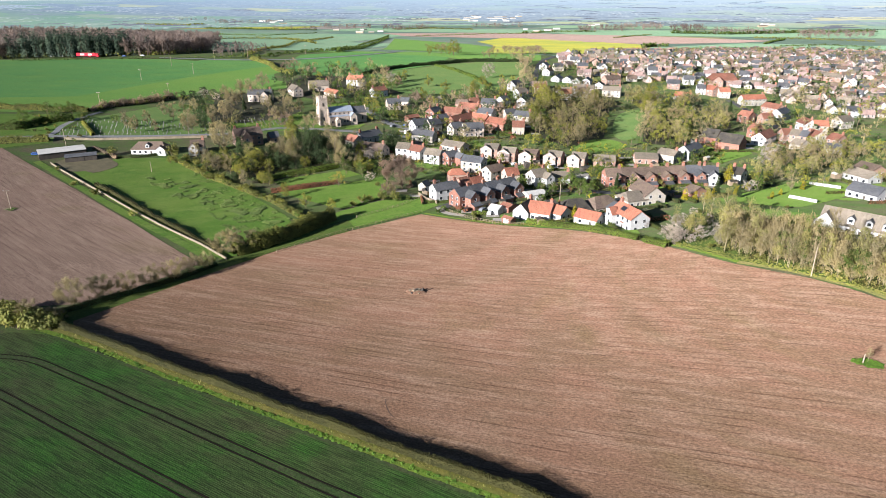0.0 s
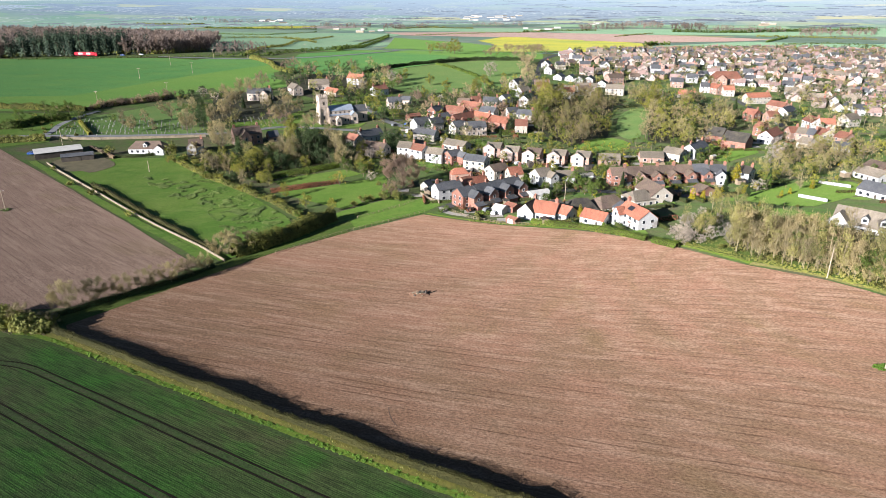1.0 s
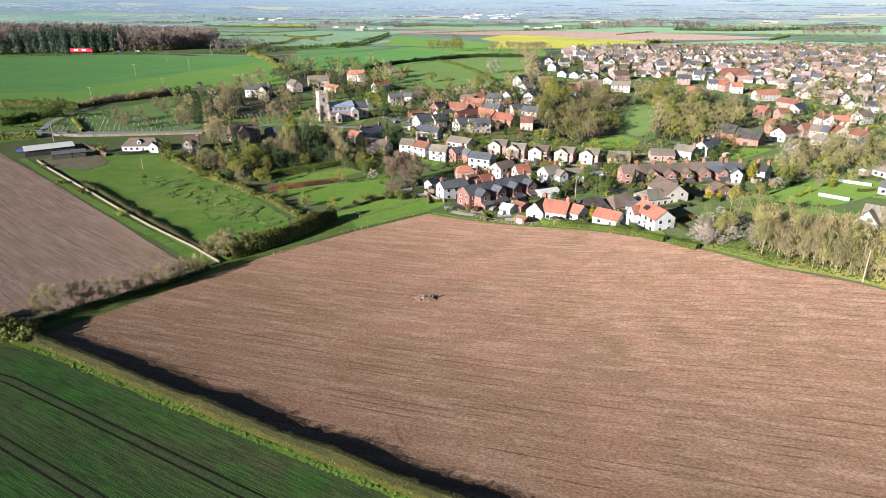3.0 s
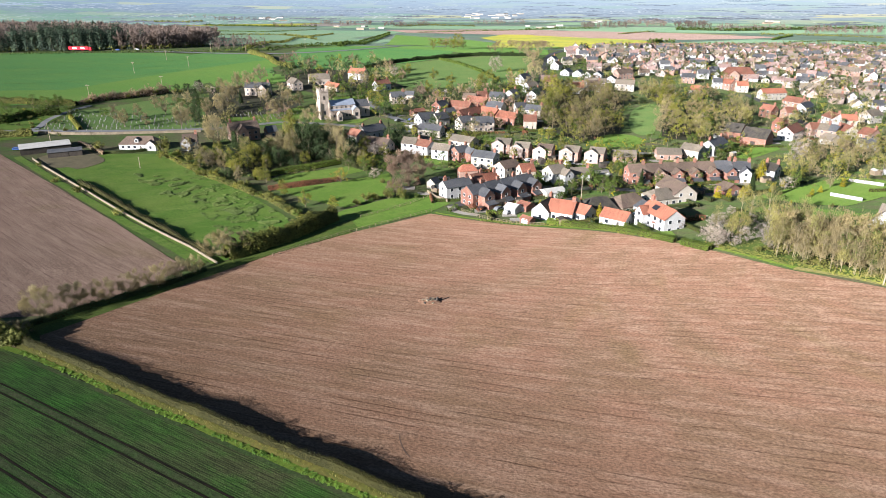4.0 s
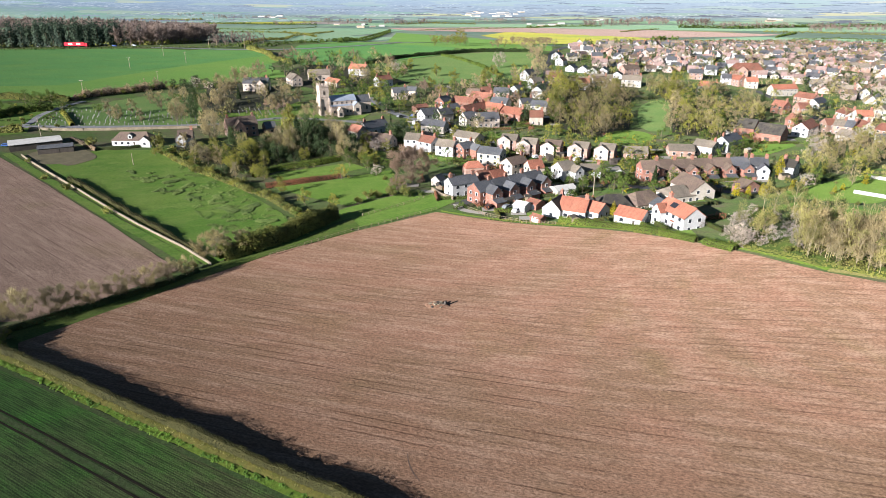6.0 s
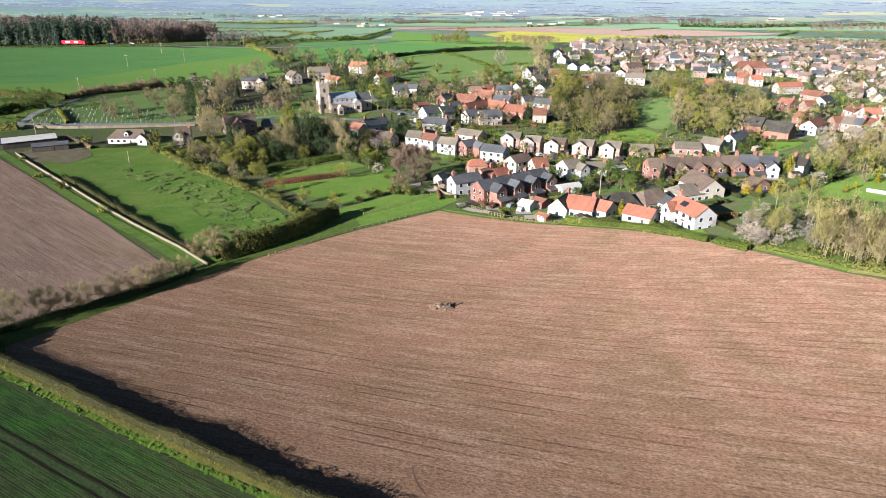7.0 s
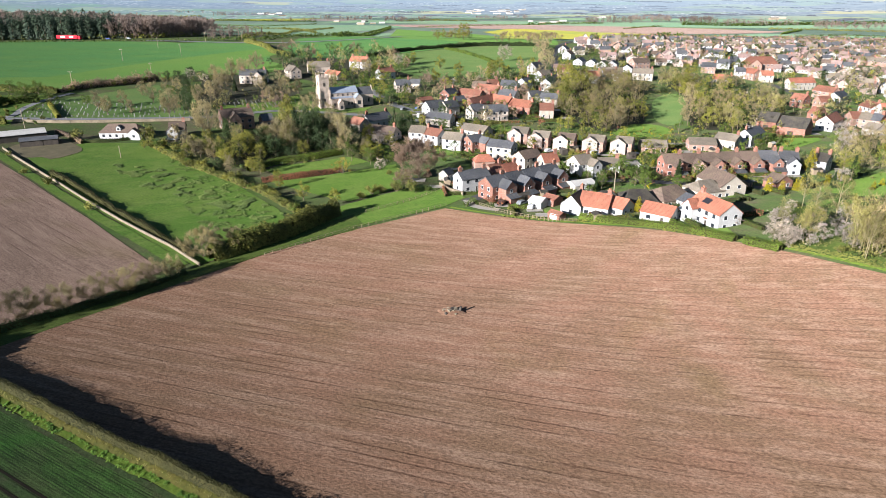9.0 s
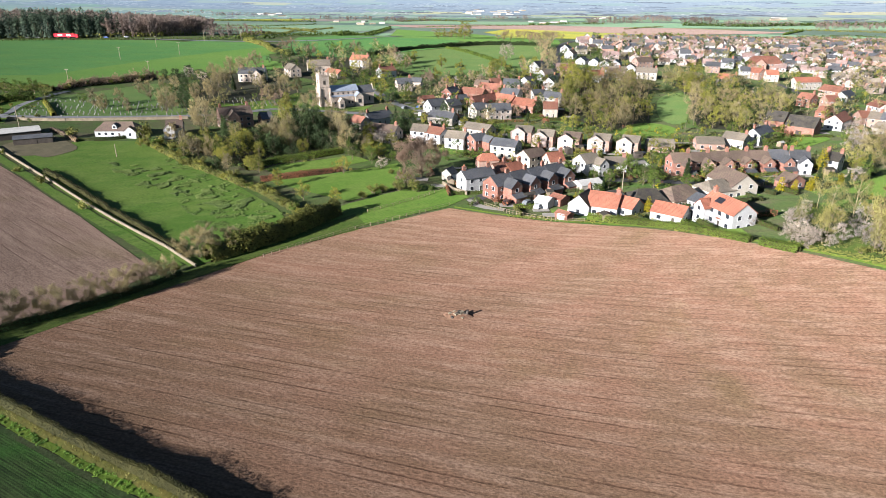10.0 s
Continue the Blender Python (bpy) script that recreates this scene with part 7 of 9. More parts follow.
# ---- hedges, walls and fences ----
hedge("field_hedge", HEDGE_NEAR, 0.95, 1.95, "hedgerow", "ragged hawthorn hedge coming into leaf on a grassy bank", 185, 0.14, 0.38, 0.25, seed=2, lift=0.7)
hedge("garden_hedge", [(-17.0, 217.9), (-2.2, 211.9), (9.5, 206.3), (21.2, 194.3)], 2.0, 2.1, "yew", "clipped green hedge in front of the white cottages", 190, 0.15, 0.07, seed=3)
hedge("garden_hedge", [(23.0, 192.4), (26.0, 188.8), (29.1, 185.3)], 2.4, 2.2, "yew", "clipped green hedge beside the white house", 190, 0.16, 0.12, seed=4)
hedge("paddock_hedge", [(-108.5, 168.3), (-104.2, 176.2), (-99.6, 185.6), (-94.8, 199.9), (-91.6, 210.5)], 5.2, 4.9, "hedge", "tall unclipped hedge between pasture and paddock", 260, 0.36, 0.4, 0.1, seed=5)
hedge("pasture_hedge", [(-201.9, 271.2), (-170.5, 251.7), (-151.1, 241.4), (-126.3, 227.7), (-104.3, 210.4)], 2.6, 1.9, "hedge", "low yellow-green hedge along the pasture", 70, 0.32, 0.5, 0.2, seed=6)
hedge("row_hedge", [(-134.2, 118.2), (-129.3, 124.3), (-124.5, 131.4), (-118.9, 140.5), (-113.8, 149.4), (-110.2, 159.4)], 2.2, 1.5, "dark", "low rough dark hedge under the row of trees", 140, 0.2, 0.5, 0.4, seed=7)
hedge("beech_hedge", [(-131.3, 238.3), (-122.8, 245.1), (-115.8, 251.7), (-108.1, 258.6)], 1.8, 2.2, "copper", "copper beech hedge across the garden", 110, 0.25, 0.15, seed=8)
hedge("yew_hedge", [(-142.6, 249.2), (-136.0, 261.9), (-125.0, 273.0), (-117.5, 282.5)], 2.2, 2.8, "yew", "clipped evergreen hedge across the garden", 220, 0.15, 0.05, seed=9)
hedge("yew_hedge", [(-126.1, 287.5), (-115.5, 283.1), (-102.1, 275.9)], 2.6, 3.2, "dark", "dark clipped yew hedge beside the lawn", 220, 0.15, 0.05, seed=10)
hedge("cemetery_hedge", [(-311.9, 344.9), (-307.8, 358.2), (-298.5, 372.2), (-287.6, 385.6), (-285.6, 396.0)], 3.6, 3.0, "pinktwig", "reddish bare hedgerow behind the cemetery", 130, 0.4, 0.8, 0.6, seed=11)
hedge("cemetery_hedge", [(-294.2, 318.2), (-279.8, 305.7), (-269.5, 296.6)], 2.5, 2.0, "fresh", "yellowish hedge core dark as shade the cemetery", 90, 0.3, 0.2, seed=12)
hedge("farm_hedge", [(-251.3, 274.3), (-245.3, 272.2), (-236.7, 267.6), (-228.1, 262.9)], 1.4, 1.7, "pinktwig", "brown clipped hedge beside the farmyard", 120, 0.16, 0.12, 0.2, seed=13)
hedge("farm_hedge", [(-229.4, 265.2), (-222.1, 267.7), (-215.8, 272.4), (-210.2, 279.6)], 1.5, 1.5, "dark", "low dark hedge in front of the bungalow", 130, 0.16, 0.15, 0.1, seed=16)
hedge("hedgerow", [(-192.0, 535.7), (-171.6, 584.6), (-143.3, 620.7), (-116.5, 652.4), (-68.9, 672.3)], 2.7, 3.0, "dark", "dark hedgerow across the hill pasture", 60, 0.55, 0.45, seed=20)
hedge("hedgerow", [(-145.7, 607.4), (-119.6, 583.0), (-93.7, 548.1), (-80.4, 521.4)], 2.2, 2.4, "green", "hedgerow down the hill pasture", 60, 0.55, 0.45, seed=21)
hedge("hedgerow", [(-324.7, 580.6), (-294.5, 555.7), (-267.4, 523.0), (-247.2, 512.6)], 3.6, 4.0, "hedge", "hedgerow by the hilltop field", 60, 0.55, 0.45, seed=22)
hedge("hedgerow", [(-389.1, 324.2), (-367.4, 330.7), (-354.5, 333.9), (-334.5, 338.1), (-311.5, 343.5)], 3.1, 3.5, "hedge", "rough hedgerow below the big field", 60, 0.55, 0.45, seed=23)
hedge("hedgerow", [(-345.2, 285.3), (-326.7, 291.8), (-317.1, 296.5), (-316.0, 310.4), (-304.1, 321.8)], 3.6, 4.0, "green", "thick hedgerow beside the lane", 60, 0.55, 0.45, seed=24)
hedge("hedgerow", [(-316.5, 260.0), (-302.8, 269.0), (-294.5, 274.0), (-283.5, 280.0)], 3.1, 3.4, "hedge", "thick hedgerow by the farmyard", 60, 0.55, 0.45, seed=25)
wall_run("stone_wall", [(-109.4, 164.4), (-125.6, 175.2), (-153.1, 190.7), (-196.8, 216.0), (-241.6, 240.4), (-253.1, 247.3)], 0.8, 0.24, "stone_wall", "dry stone wall with flat coping beside the pasture")
hedge("wall_hedge", [(-115.5, 170.0), (-130.9, 180.2), (-156.8, 195.7), (-187.9, 214.4), (-210.7, 226.2)], 1.6, 1.7, "hedgerow", "ragged brown hedge behind the stone wall", 50, 0.22, 0.7, 0.4, seed=14, gaps=0.1)
wall_run("cemetery_wall", [(-284.3, 284.4), (-264.5, 288.7), (-246.9, 295.8), (-227.0, 305.0), (-208.8, 313.6)], 1.2, 0.4, "stone_wall", "long stone wall in front of the cemetery")
wall_run("garden_wall", [(-67.3, 250.2), (-62.2, 243.4), (-56.4, 239.2)], 1.2, 0.4, "stone_wall", "low garden wall by the white cottages")
wall_run("garden_wall", [(84.7, 267.2), (89.5, 262.3), (92.6, 259.0)], 1.3, 0.35, "render", "white garden wall behind the copse")
wall_run("garden_wall", [(100.7, 296.5), (106.0, 292.8), (111.0, 289.4)], 1.3, 0.35, "render", "white garden wall along the upper lawn")
fence([(-48.9, 228.3), (-42.1, 222.5), (-35.7, 218.8), (-29.6, 216.3), (-24.7, 214.8), (-17.9, 214.7)], "weathered post and rail fence at the field edge", 1.1, 1.3)
fence([(-96.3, 173.7), (-90.3, 184.1), (-81.0, 198.8), (-69.9, 212.8), (-59.6, 226.4)], "post and rail fence beside the paddock", 2.4, 1.1)
fence([(-82.9, 214.7), (-77.1, 222.5), (-69.9, 234.4), (-64.6, 246.8)], "post and rail fence below the garden", 2.4, 1.1)

# ---- poles ----
utility_pole(-318.5, 362.8, 8.5, 1, 20)
utility_pole(-348.1, 446.3, 8.5, 1, 20)
utility_pole(-325.6, 483.7, 9, 1, 30)
utility_pole(-367.8, 515.3, 8.5, 1, 30)
utility_pole(-357.5, 568.9, 9, 1, 30)
utility_pole(-297.1, 407.6, 8, 1, 30)
utility_pole(-269.3, 275.8, 9, 0, 0, label="plain wooden pole without a crossarm")
utility_pole(-199.3, 250.3, 5.2, 0, 0, label="plain wooden pole without a crossarm")
utility_pole(-6.5, 247.2, 9, 0, 0, label="plain wooden pole without a crossarm")
utility_pole(-332.5, 588.5, 9, 1, 0)
utility_pole(-302.9, 658.8, 9, 1, 0)
utility_pole(61.3, 159.5, 8.2, 0, 0, label="pale wooden pole at the field edge")
utility_pole(-221.8, 192.0, 8.2, 1, 40, label="wooden utility pole in a tuft of grass")
scatter("pole_grass", [(-223.5, 190.5), (-220, 190.5), (-220, 193.5), (-223.5, 193.5)], 60, "tuft", "tuft of grass round the pole foot", (0.3, 0.6), 0, 31)

# ---- trees ----
for x, y, s, tall in [(-131.4, 122.7, 1.05, 1.1), (-127.3, 129.0, 0.95, 0.95), (-122.6, 134.1, 0.92, 1.0), (-119.1, 139.9, 0.85, 1.0), (-115.2, 145.2, 0.9, 1.0), (-113.0, 150.5, 0.8, 1.0), (-111.2, 155.6, 0.7, 1.0)]:
    plant("rowtree", x, y, s, tall)
for x, y, s, tall in [(-112.0, 170.2, 1.3, 0.95), (-107.2, 176.0, 1.05, 0.95), (-114.0, 177.0, 1.0, 0.9)]:
    plant("barebush", x, y, s, tall)
for x, y, s, tall in [(-112.9, 160.3, 1.0, 1.0), (-130.0, 115.8, 1.3, 1.0), (-219.2, 223.6, 1.0, 1.0), (-242.7, 240.1, 0.9, 1.0), (-201.9, 215.9, 1.3, 1.0), (-169.5, 197.5, 1.2, 1.0)]:
    plant("twigbush", x, y, s, tall)
for x, y, s, tall in [(-136.9, 109.7, 0.55, 0.85), (-131.9, 110.3, 0.6, 0.85), (-127.6, 110.9, 0.45, 0.9)]:
    plant("green", x, y, s, tall)
for x, y, s, tall in [(-138.1, 110.1, 2.1, 1.4), (-132.2, 110.6, 2.0, 1.4), (-126.7, 111.4, 1.6, 1.2)]:
    plant("olivebush", x, y, s, tall)
for x, y, s, tall in [(-135.6, 112.6, 1.1, 0.9), (-128.6, 113.2, 0.8, 0.9)]:
    plant("barebush", x, y, s, tall)
for x, y, s, tall in [(-144.0, 108.9, 1.6, 1.0), (-140.7, 116.2, 1.2, 1.0)]:
    plant("bush", x, y, s, tall)
for x, y, s, tall in [(-190.3, 295.5, 1.15, 1.0), (-179.6, 266.1, 0.7, 1.0), (-193.0, 278.0, 0.6, 1.0), (-162.3, 258.3, 0.7, 1.0), (-148.6, 246.0, 0.6, 1.0), (-147.5, 285.7, 1.0, 1.0), (-138.6, 278.9, 1.1, 1.0), (-114.4, 281.6, 1.0, 1.0), (-107.5, 283.6, 0.6, 1.0), (-160.1, 351.1, 0.9, 1.0), (-159.4, 337.9, 0.9, 1.0), (-141.9, 331.2, 0.8, 1.0), (-252.7, 309.9, 0.75, 1.0), (-241.7, 313.7, 0.6, 1.0), (-222.2, 316.5, 0.9, 1.0), (-225.8, 328.4, 0.7, 1.0), (-227.4, 408.7, 1.2, 1.0), (-242.1, 412.8, 1.1, 1.0), (-246.3, 432.0, 0.9, 1.0), (-222.9, 343.5, 0.9, 1.0)]:
    plant("bare", x, y, s, tall)
for x, y, s, tall in [(-224.3, 358.0, 0.8, 1.0), (-223.5, 366.2, 0.8, 1.0), (-247.8, 400.9, 0.9, 1.0), (-208.8, 388.3, 0.8, 1.0), (-202.6, 399.5, 0.9, 1.0), (-188.8, 378.7, 0.9, 1.0), (-185.6, 388.2, 0.8, 1.0)]:
    plant("bare", x, y, s, tall)
for x, y, s, tall in [(-77.1, 257.8, 1.3, 0.95)]:
    plant("copperbeech", x, y, s, tall)
for x, y, s, tall in [(-79.3, 243.7, 0.6, 1.0), (-191.6, 361.9, 0.7, 1.0), (-175.0, 346.0, 0.8, 1.0), (-257.2, 533.9, 0.8, 1.0), (-230.3, 507.8, 0.9, 1.0), (-261.0, 525.7, 0.8, 1.0), (-247.0, 454.2, 0.9, 1.0), (-208.8, 547.6, 0.8, 1.0), (-168.9, 524.9, 0.9, 1.0), (-149.4, 493.6, 0.7, 1.0), (-122.8, 448.5, 0.7, 1.0), (-107.5, 434.7, 0.6, 1.0)]:
    plant("pink", x, y, s, tall)
for x, y, s, tall in [(-152.3, 261.3, 0.95, 1.0), (-142.4, 290.2, 1.0, 1.2), (-144.8, 263.6, 0.6, 1.0), (-164.3, 266.4, 0.7, 1.0), (-172.7, 255.2, 0.6, 1.0), (-198.8, 264.6, 0.4, 1.0), (-171.3, 268.8, 0.8, 1.0), (-153.6, 252.6, 0.7, 1.0), (-107.8, 288.2, 0.6, 1.0), (-99.7, 276.6, 0.7, 1.0), (-131.9, 276.3, 0.6, 1.0), (-127.7, 307.3, 0.7, 1.0), (-117.3, 450.6, 0.8, 1.0), (-149.4, 708.4, 1.6, 1.0), (-141.5, 249.6, 0.5, 1.0), (-122.3, 233.8, 0.5, 1.0), (-107.8, 222.8, 0.55, 1.0), (-95.8, 220.7, 0.5, 1.0)]:
    plant("leaf", x, y, s, tall)
for x, y, s, tall in [(-164.9, 280.2, 0.8, 1.0), (-115.6, 290.7, 0.8, 1.0), (-121.6, 281.3, 0.7, 1.0), (-255.1, 379.7, 0.6, 1.0), (-244.7, 366.5, 0.6, 1.0), (-105.3, 319.9, 0.8, 1.0), (-102.8, 326.3, 0.9, 1.0), (-97.6, 319.0, 0.7, 1.0), (-67.4, 369.1, 0.7, 1.0), (-45.8, 380.5, 0.6, 1.0), (-135.6, 304.7, 0.7, 1.0)]:
    plant("dark", x, y, s, tall)
for x, y, s, tall in [(-109.8, 273.8, 0.8, 1.0), (-276.6, 324.4, 0.6, 1.0), (-248.3, 357.2, 0.7, 1.0), (-237.5, 361.1, 0.7, 1.0), (-185.8, 455.8, 1.0, 1.0), (-175.0, 438.8, 0.9, 1.0), (-160.9, 434.1, 0.9, 1.0), (-156.8, 445.8, 0.9, 1.0), (-175.4, 418.9, 0.7, 1.0), (-189.3, 423.3, 0.7, 1.0), (-181.7, 505.9, 0.9, 1.0), (-131.5, 416.7, 0.5, 1.0), (-126.7, 433.3, 0.5, 1.0), (-86.1, 337.6, 0.6, 1.0), (-104.5, 465.8, 0.7, 1.0)]:
    plant("green", x, y, s, tall)
for x, y, s, tall in [(-87.6, 234.4, 1.4, 1.0), (-85.2, 237.1, 1.2, 1.0), (-80.3, 239.6, 1.6, 1.0), (-89.7, 228.9, 1.0, 1.0), (-81.5, 251.1, 1.5, 1.0), (-75.0, 240.8, 1.6, 1.0), (-142.6, 239.9, 1.3, 1.0), (-184.4, 264.7, 1.6, 1.0), (-194.2, 270.8, 1.4, 1.0), (-168.3, 248.2, 1.2, 1.0), (-162.7, 249.9, 1.4, 1.0)]:
    plant("twigbush", x, y, s, tall)
for x, y, s, tall in [(-200.9, 269.1, 1.18, 1.0), (-190.4, 263.7, 1.09, 1.0), (-177.6, 256.0, 1.12, 1.0), (-168.6, 251.1, 1.02, 1.0), (-161.1, 247.4, 1.52, 1.0), (-155.2, 244.0, 0.93, 1.0), (-145.0, 237.7, 1.19, 1.0), (-137.8, 235.0, 0.97, 1.0), (-128.7, 228.4, 0.93, 1.0), (-120.5, 223.8, 1.44, 1.0), (-110.6, 214.9, 1.17, 1.0), (-102.9, 209.1, 0.97, 1.0)]:
    plant("yellowbush", x, y, s, tall)
for x, y, s, tall in [(-197.0, 266.6, 1.0, 1.0), (-185.6, 259.8, 0.89, 1.0), (-175.5, 255.6, 1.27, 1.0), (-165.5, 248.2, 1.32, 1.0), (-158.7, 245.8, 1.01, 1.0), (-152.9, 241.9, 0.94, 1.0), (-143.8, 237.2, 0.93, 1.0), (-134.3, 231.0, 1.22, 1.0), (-125.8, 228.2, 1.33, 1.0), (-117.4, 221.6, 1.13, 1.0), (-107.5, 213.5, 0.77, 1.0)]:
    plant("twigbush", x, y, s, tall)
for x, y, s, tall in [(-193.9, 267.4, 1.44, 1.0), (-182.6, 260.5, 1.46, 1.0), (-170.1, 251.3, 1.32, 1.0), (-163.5, 248.6, 1.11, 1.0), (-156.5, 244.1, 1.01, 1.0), (-149.2, 240.1, 1.14, 1.0), (-140.8, 236.0, 1.12, 1.0), (-130.6, 229.5, 1.13, 1.0), (-122.9, 226.2, 0.91, 1.0), (-113.1, 217.6, 1.03, 1.0), (-105.7, 210.7, 1.45, 1.0)]:
    plant("bush", x, y, s, tall)
for x, y, s, tall in [(-184.5, 290.9, 1.25, 1.0), (-173.3, 261.9, 0.75, 0.75), (-170.3, 261.1, 0.7, 0.8), (-125.5, 301.7, 1.05, 1.0), (-229.2, 327.2, 0.95, 1.0), (-220.4, 356.3, 1.0, 1.0), (-234.8, 385.6, 1.0, 1.0), (-234.9, 392.7, 0.9, 1.0), (-187.6, 363.4, 0.9, 0.9), (-187.9, 357.3, 0.8, 1.0), (-156.3, 285.8, 0.8, 0.8)]:
    plant("bare", x, y, s, tall)
for x, y, s, tall in [(-153.6, 269.7, 0.9, 0.8), (-156.9, 272.3, 0.8, 0.85), (-156.3, 255.9, 0.8, 0.85), (-150.6, 302.0, 1.35, 1.3), (-144.8, 293.5, 1.1, 1.3), (-136.7, 247.7, 0.55, 1.0), (-140.8, 249.7, 0.6, 0.8)]:
    plant("leaf", x, y, s, tall)
for x, y, s, tall in [(-137.1, 286.0, 0.95, 1.5), (-132.9, 283.5, 0.85, 1.3), (-131.1, 286.0, 1.0, 1.4), (-126.2, 283.6, 0.8, 1.1), (-140.4, 273.8, 0.7, 0.8), (-134.1, 270.3, 0.6, 0.7), (-222.2, 331.0, 0.7, 1.0), (-230.9, 340.7, 0.7, 1.0), (-174.0, 290.2, 0.55, 1.4)]:
    plant("dark", x, y, s, tall)
for x, y, s, tall in [(-115.0, 283.2, 0.75, 1.0), (-174.8, 289.9, 1.0, 1.0), (-221.8, 380.0, 1.0, 1.0), (-207.6, 392.2, 0.9, 1.0)]:
    plant("fir", x, y, s, tall)
for x, y, s, tall in [(-240.5, 390.6, 0.7, 1.0), (34.5, 211.6, 0.52, 1.0), (36.8, 212.8, 0.6, 1.0), (37.2, 208.4, 0.52, 1.0), (30.9, 194.3, 0.75, 1.0), (32.2, 191.9, 0.68, 1.0), (98.6, 356.8, 1.5, 1.0)]:
    plant("blossom", x, y, s, tall)
for x, y, s, tall in [(-309.1, 347.6, 0.42, 1.0), (-308.7, 354.4, 0.5, 1.0), (-305.3, 359.1, 0.4, 1.0), (-301.8, 363.9, 0.52, 1.0), (-298.3, 368.7, 0.45, 1.0), (-294.7, 373.7, 0.5, 1.0), (-291.0, 378.7, 0.42, 1.0), (-289.2, 383.1, 0.6, 1.0), (-287.5, 391.3, 0.55, 1.0), (-284.3, 396.5, 0.5, 1.0)]:
    plant("pink", x, y, s, tall)
for x, y, s, tall in [(-308.0, 349.7, 1.2, 1.0), (-303.9, 361.3, 1.1, 1.0), (-296.8, 371.1, 1.3, 1.0), (-293.1, 376.1, 1.1, 1.0), (-287.0, 385.8, 1.4, 1.0), (-278.1, 393.0, 1.3, 1.0), (-274.8, 396.2, 1.2, 1.0)]:
    plant("twigbush", x, y, s, tall)
for x, y, s, tall in [(-263.3, 316.7, 0.75, 1.0), (-258.6, 329.4, 0.65, 1.0), (-249.0, 341.5, 0.95, 1.0), (-267.1, 356.7, 0.6, 1.0), (-258.3, 366.5, 0.7, 1.0), (-245.2, 358.3, 0.8, 1.0)]:
    plant("bare", x, y, s, tall)
for x, y, s, tall in [(-267.8, 393.2, 0.6, 1.0), (-268.1, 406.7, 0.6, 1.0), (-279.6, 398.3, 0.5, 1.0)]:
    plant("dark", x, y, s, tall)
for x, y, s, tall in [(-106.5, 255.5, 1.25, 0.95)]:
    plant("willow", x, y, s, tall)
for x, y, s, tall in [(-266.1, 403.5, 1.0, 1.0), (-253.8, 398.6, 0.8, 1.0), (-105.8, 298.6, 1.0, 1.0), (-101.4, 307.2, 0.9, 1.0), (-168.8, 462.5, 1.2, 1.0), (-157.5, 502.8, 1.4, 1.0), (-86.1, 559.9, 1.9, 1.0), (-111.2, 294.0, 0.8, 1.0), (-89.4, 461.1, 0.9, 1.0), (-104.1, 445.6, 0.8, 1.0), (29.6, 193.4, 0.75, 1.0), (33.2, 201.6, 0.6, 1.0), (33.7, 192.7, 0.6, 1.0), (30.8, 187.9, 0.68, 1.0), (33.5, 211.8, 0.52, 1.0), (89.8, 333.6, 1.5, 1.0), (70.9, 275.1, 0.8, 1.0), (156.1, 541.4, 1.6, 1.0), (48.7, 482.0, 1.4, 1.0)]:
    plant("blossom", x, y, s, tall)
for x, y, s, tall in [(-83.5, 473.8, 1.3, 1.0), (-125.9, 503.1, 0.8, 1.0), (-108.9, 486.1, 0.8, 1.0), (-84.6, 519.7, 0.8, 1.0), (-150.6, 518.7, 0.8, 1.0), (-71.5, 538.1, 0.7, 1.0), (-61.4, 529.1, 0.7, 1.0), (-163.2, 464.8, 0.8, 1.0), (-35.2, 471.1, 1.5, 1.1), (-30.2, 453.5, 1.3, 1.0), (-31.4, 395.3, 0.9, 1.4), (-22.3, 486.2, 1.0, 1.0), (5.2, 476.0, 1.1, 1.0), (44.9, 480.6, 1.4, 1.0), (47.8, 454.3, 1.2, 1.0), (38.4, 468.9, 1.2, 1.0)]:
    plant("leaf", x, y, s, tall)
for x, y, s, tall in [(-23.9, 262.5, 0.6, 1.0), (-10.4, 255.9, 0.55, 1.0), (-3.1, 270.2, 0.8, 1.0), (1.2, 261.6, 0.8, 1.0), (4.3, 257.5, 0.6, 1.0), (12.2, 292.1, 0.8, 1.0), (-6.4, 269.7, 0.6, 1.0), (48.2, 363.9, 0.7, 1.0), (55.8, 327.6, 0.6, 1.0), (63.1, 347.5, 0.6, 1.0), (56.4, 299.2, 0.7, 1.0), (62.1, 410.6, 0.9, 1.0)]:
    plant("green", x, y, s, tall)
for x, y, s, tall in [(15.1, 282.4, 0.9, 1.0), (16.7, 272.8, 0.9, 1.0), (55.9, 262.1, 1.0, 1.0), (76.6, 281.5, 1.0, 1.0), (-110.2, 335.6, 1.0, 1.0), (64.9, 263.6, 0.7, 1.0), (-12.4, 251.5, 0.6, 1.0), (-48.9, 362.0, 0.8, 1.0), (-61.3, 371.1, 0.8, 1.0), (9.4, 409.0, 0.8, 1.0)]:
    plant("fir", x, y, s, tall)
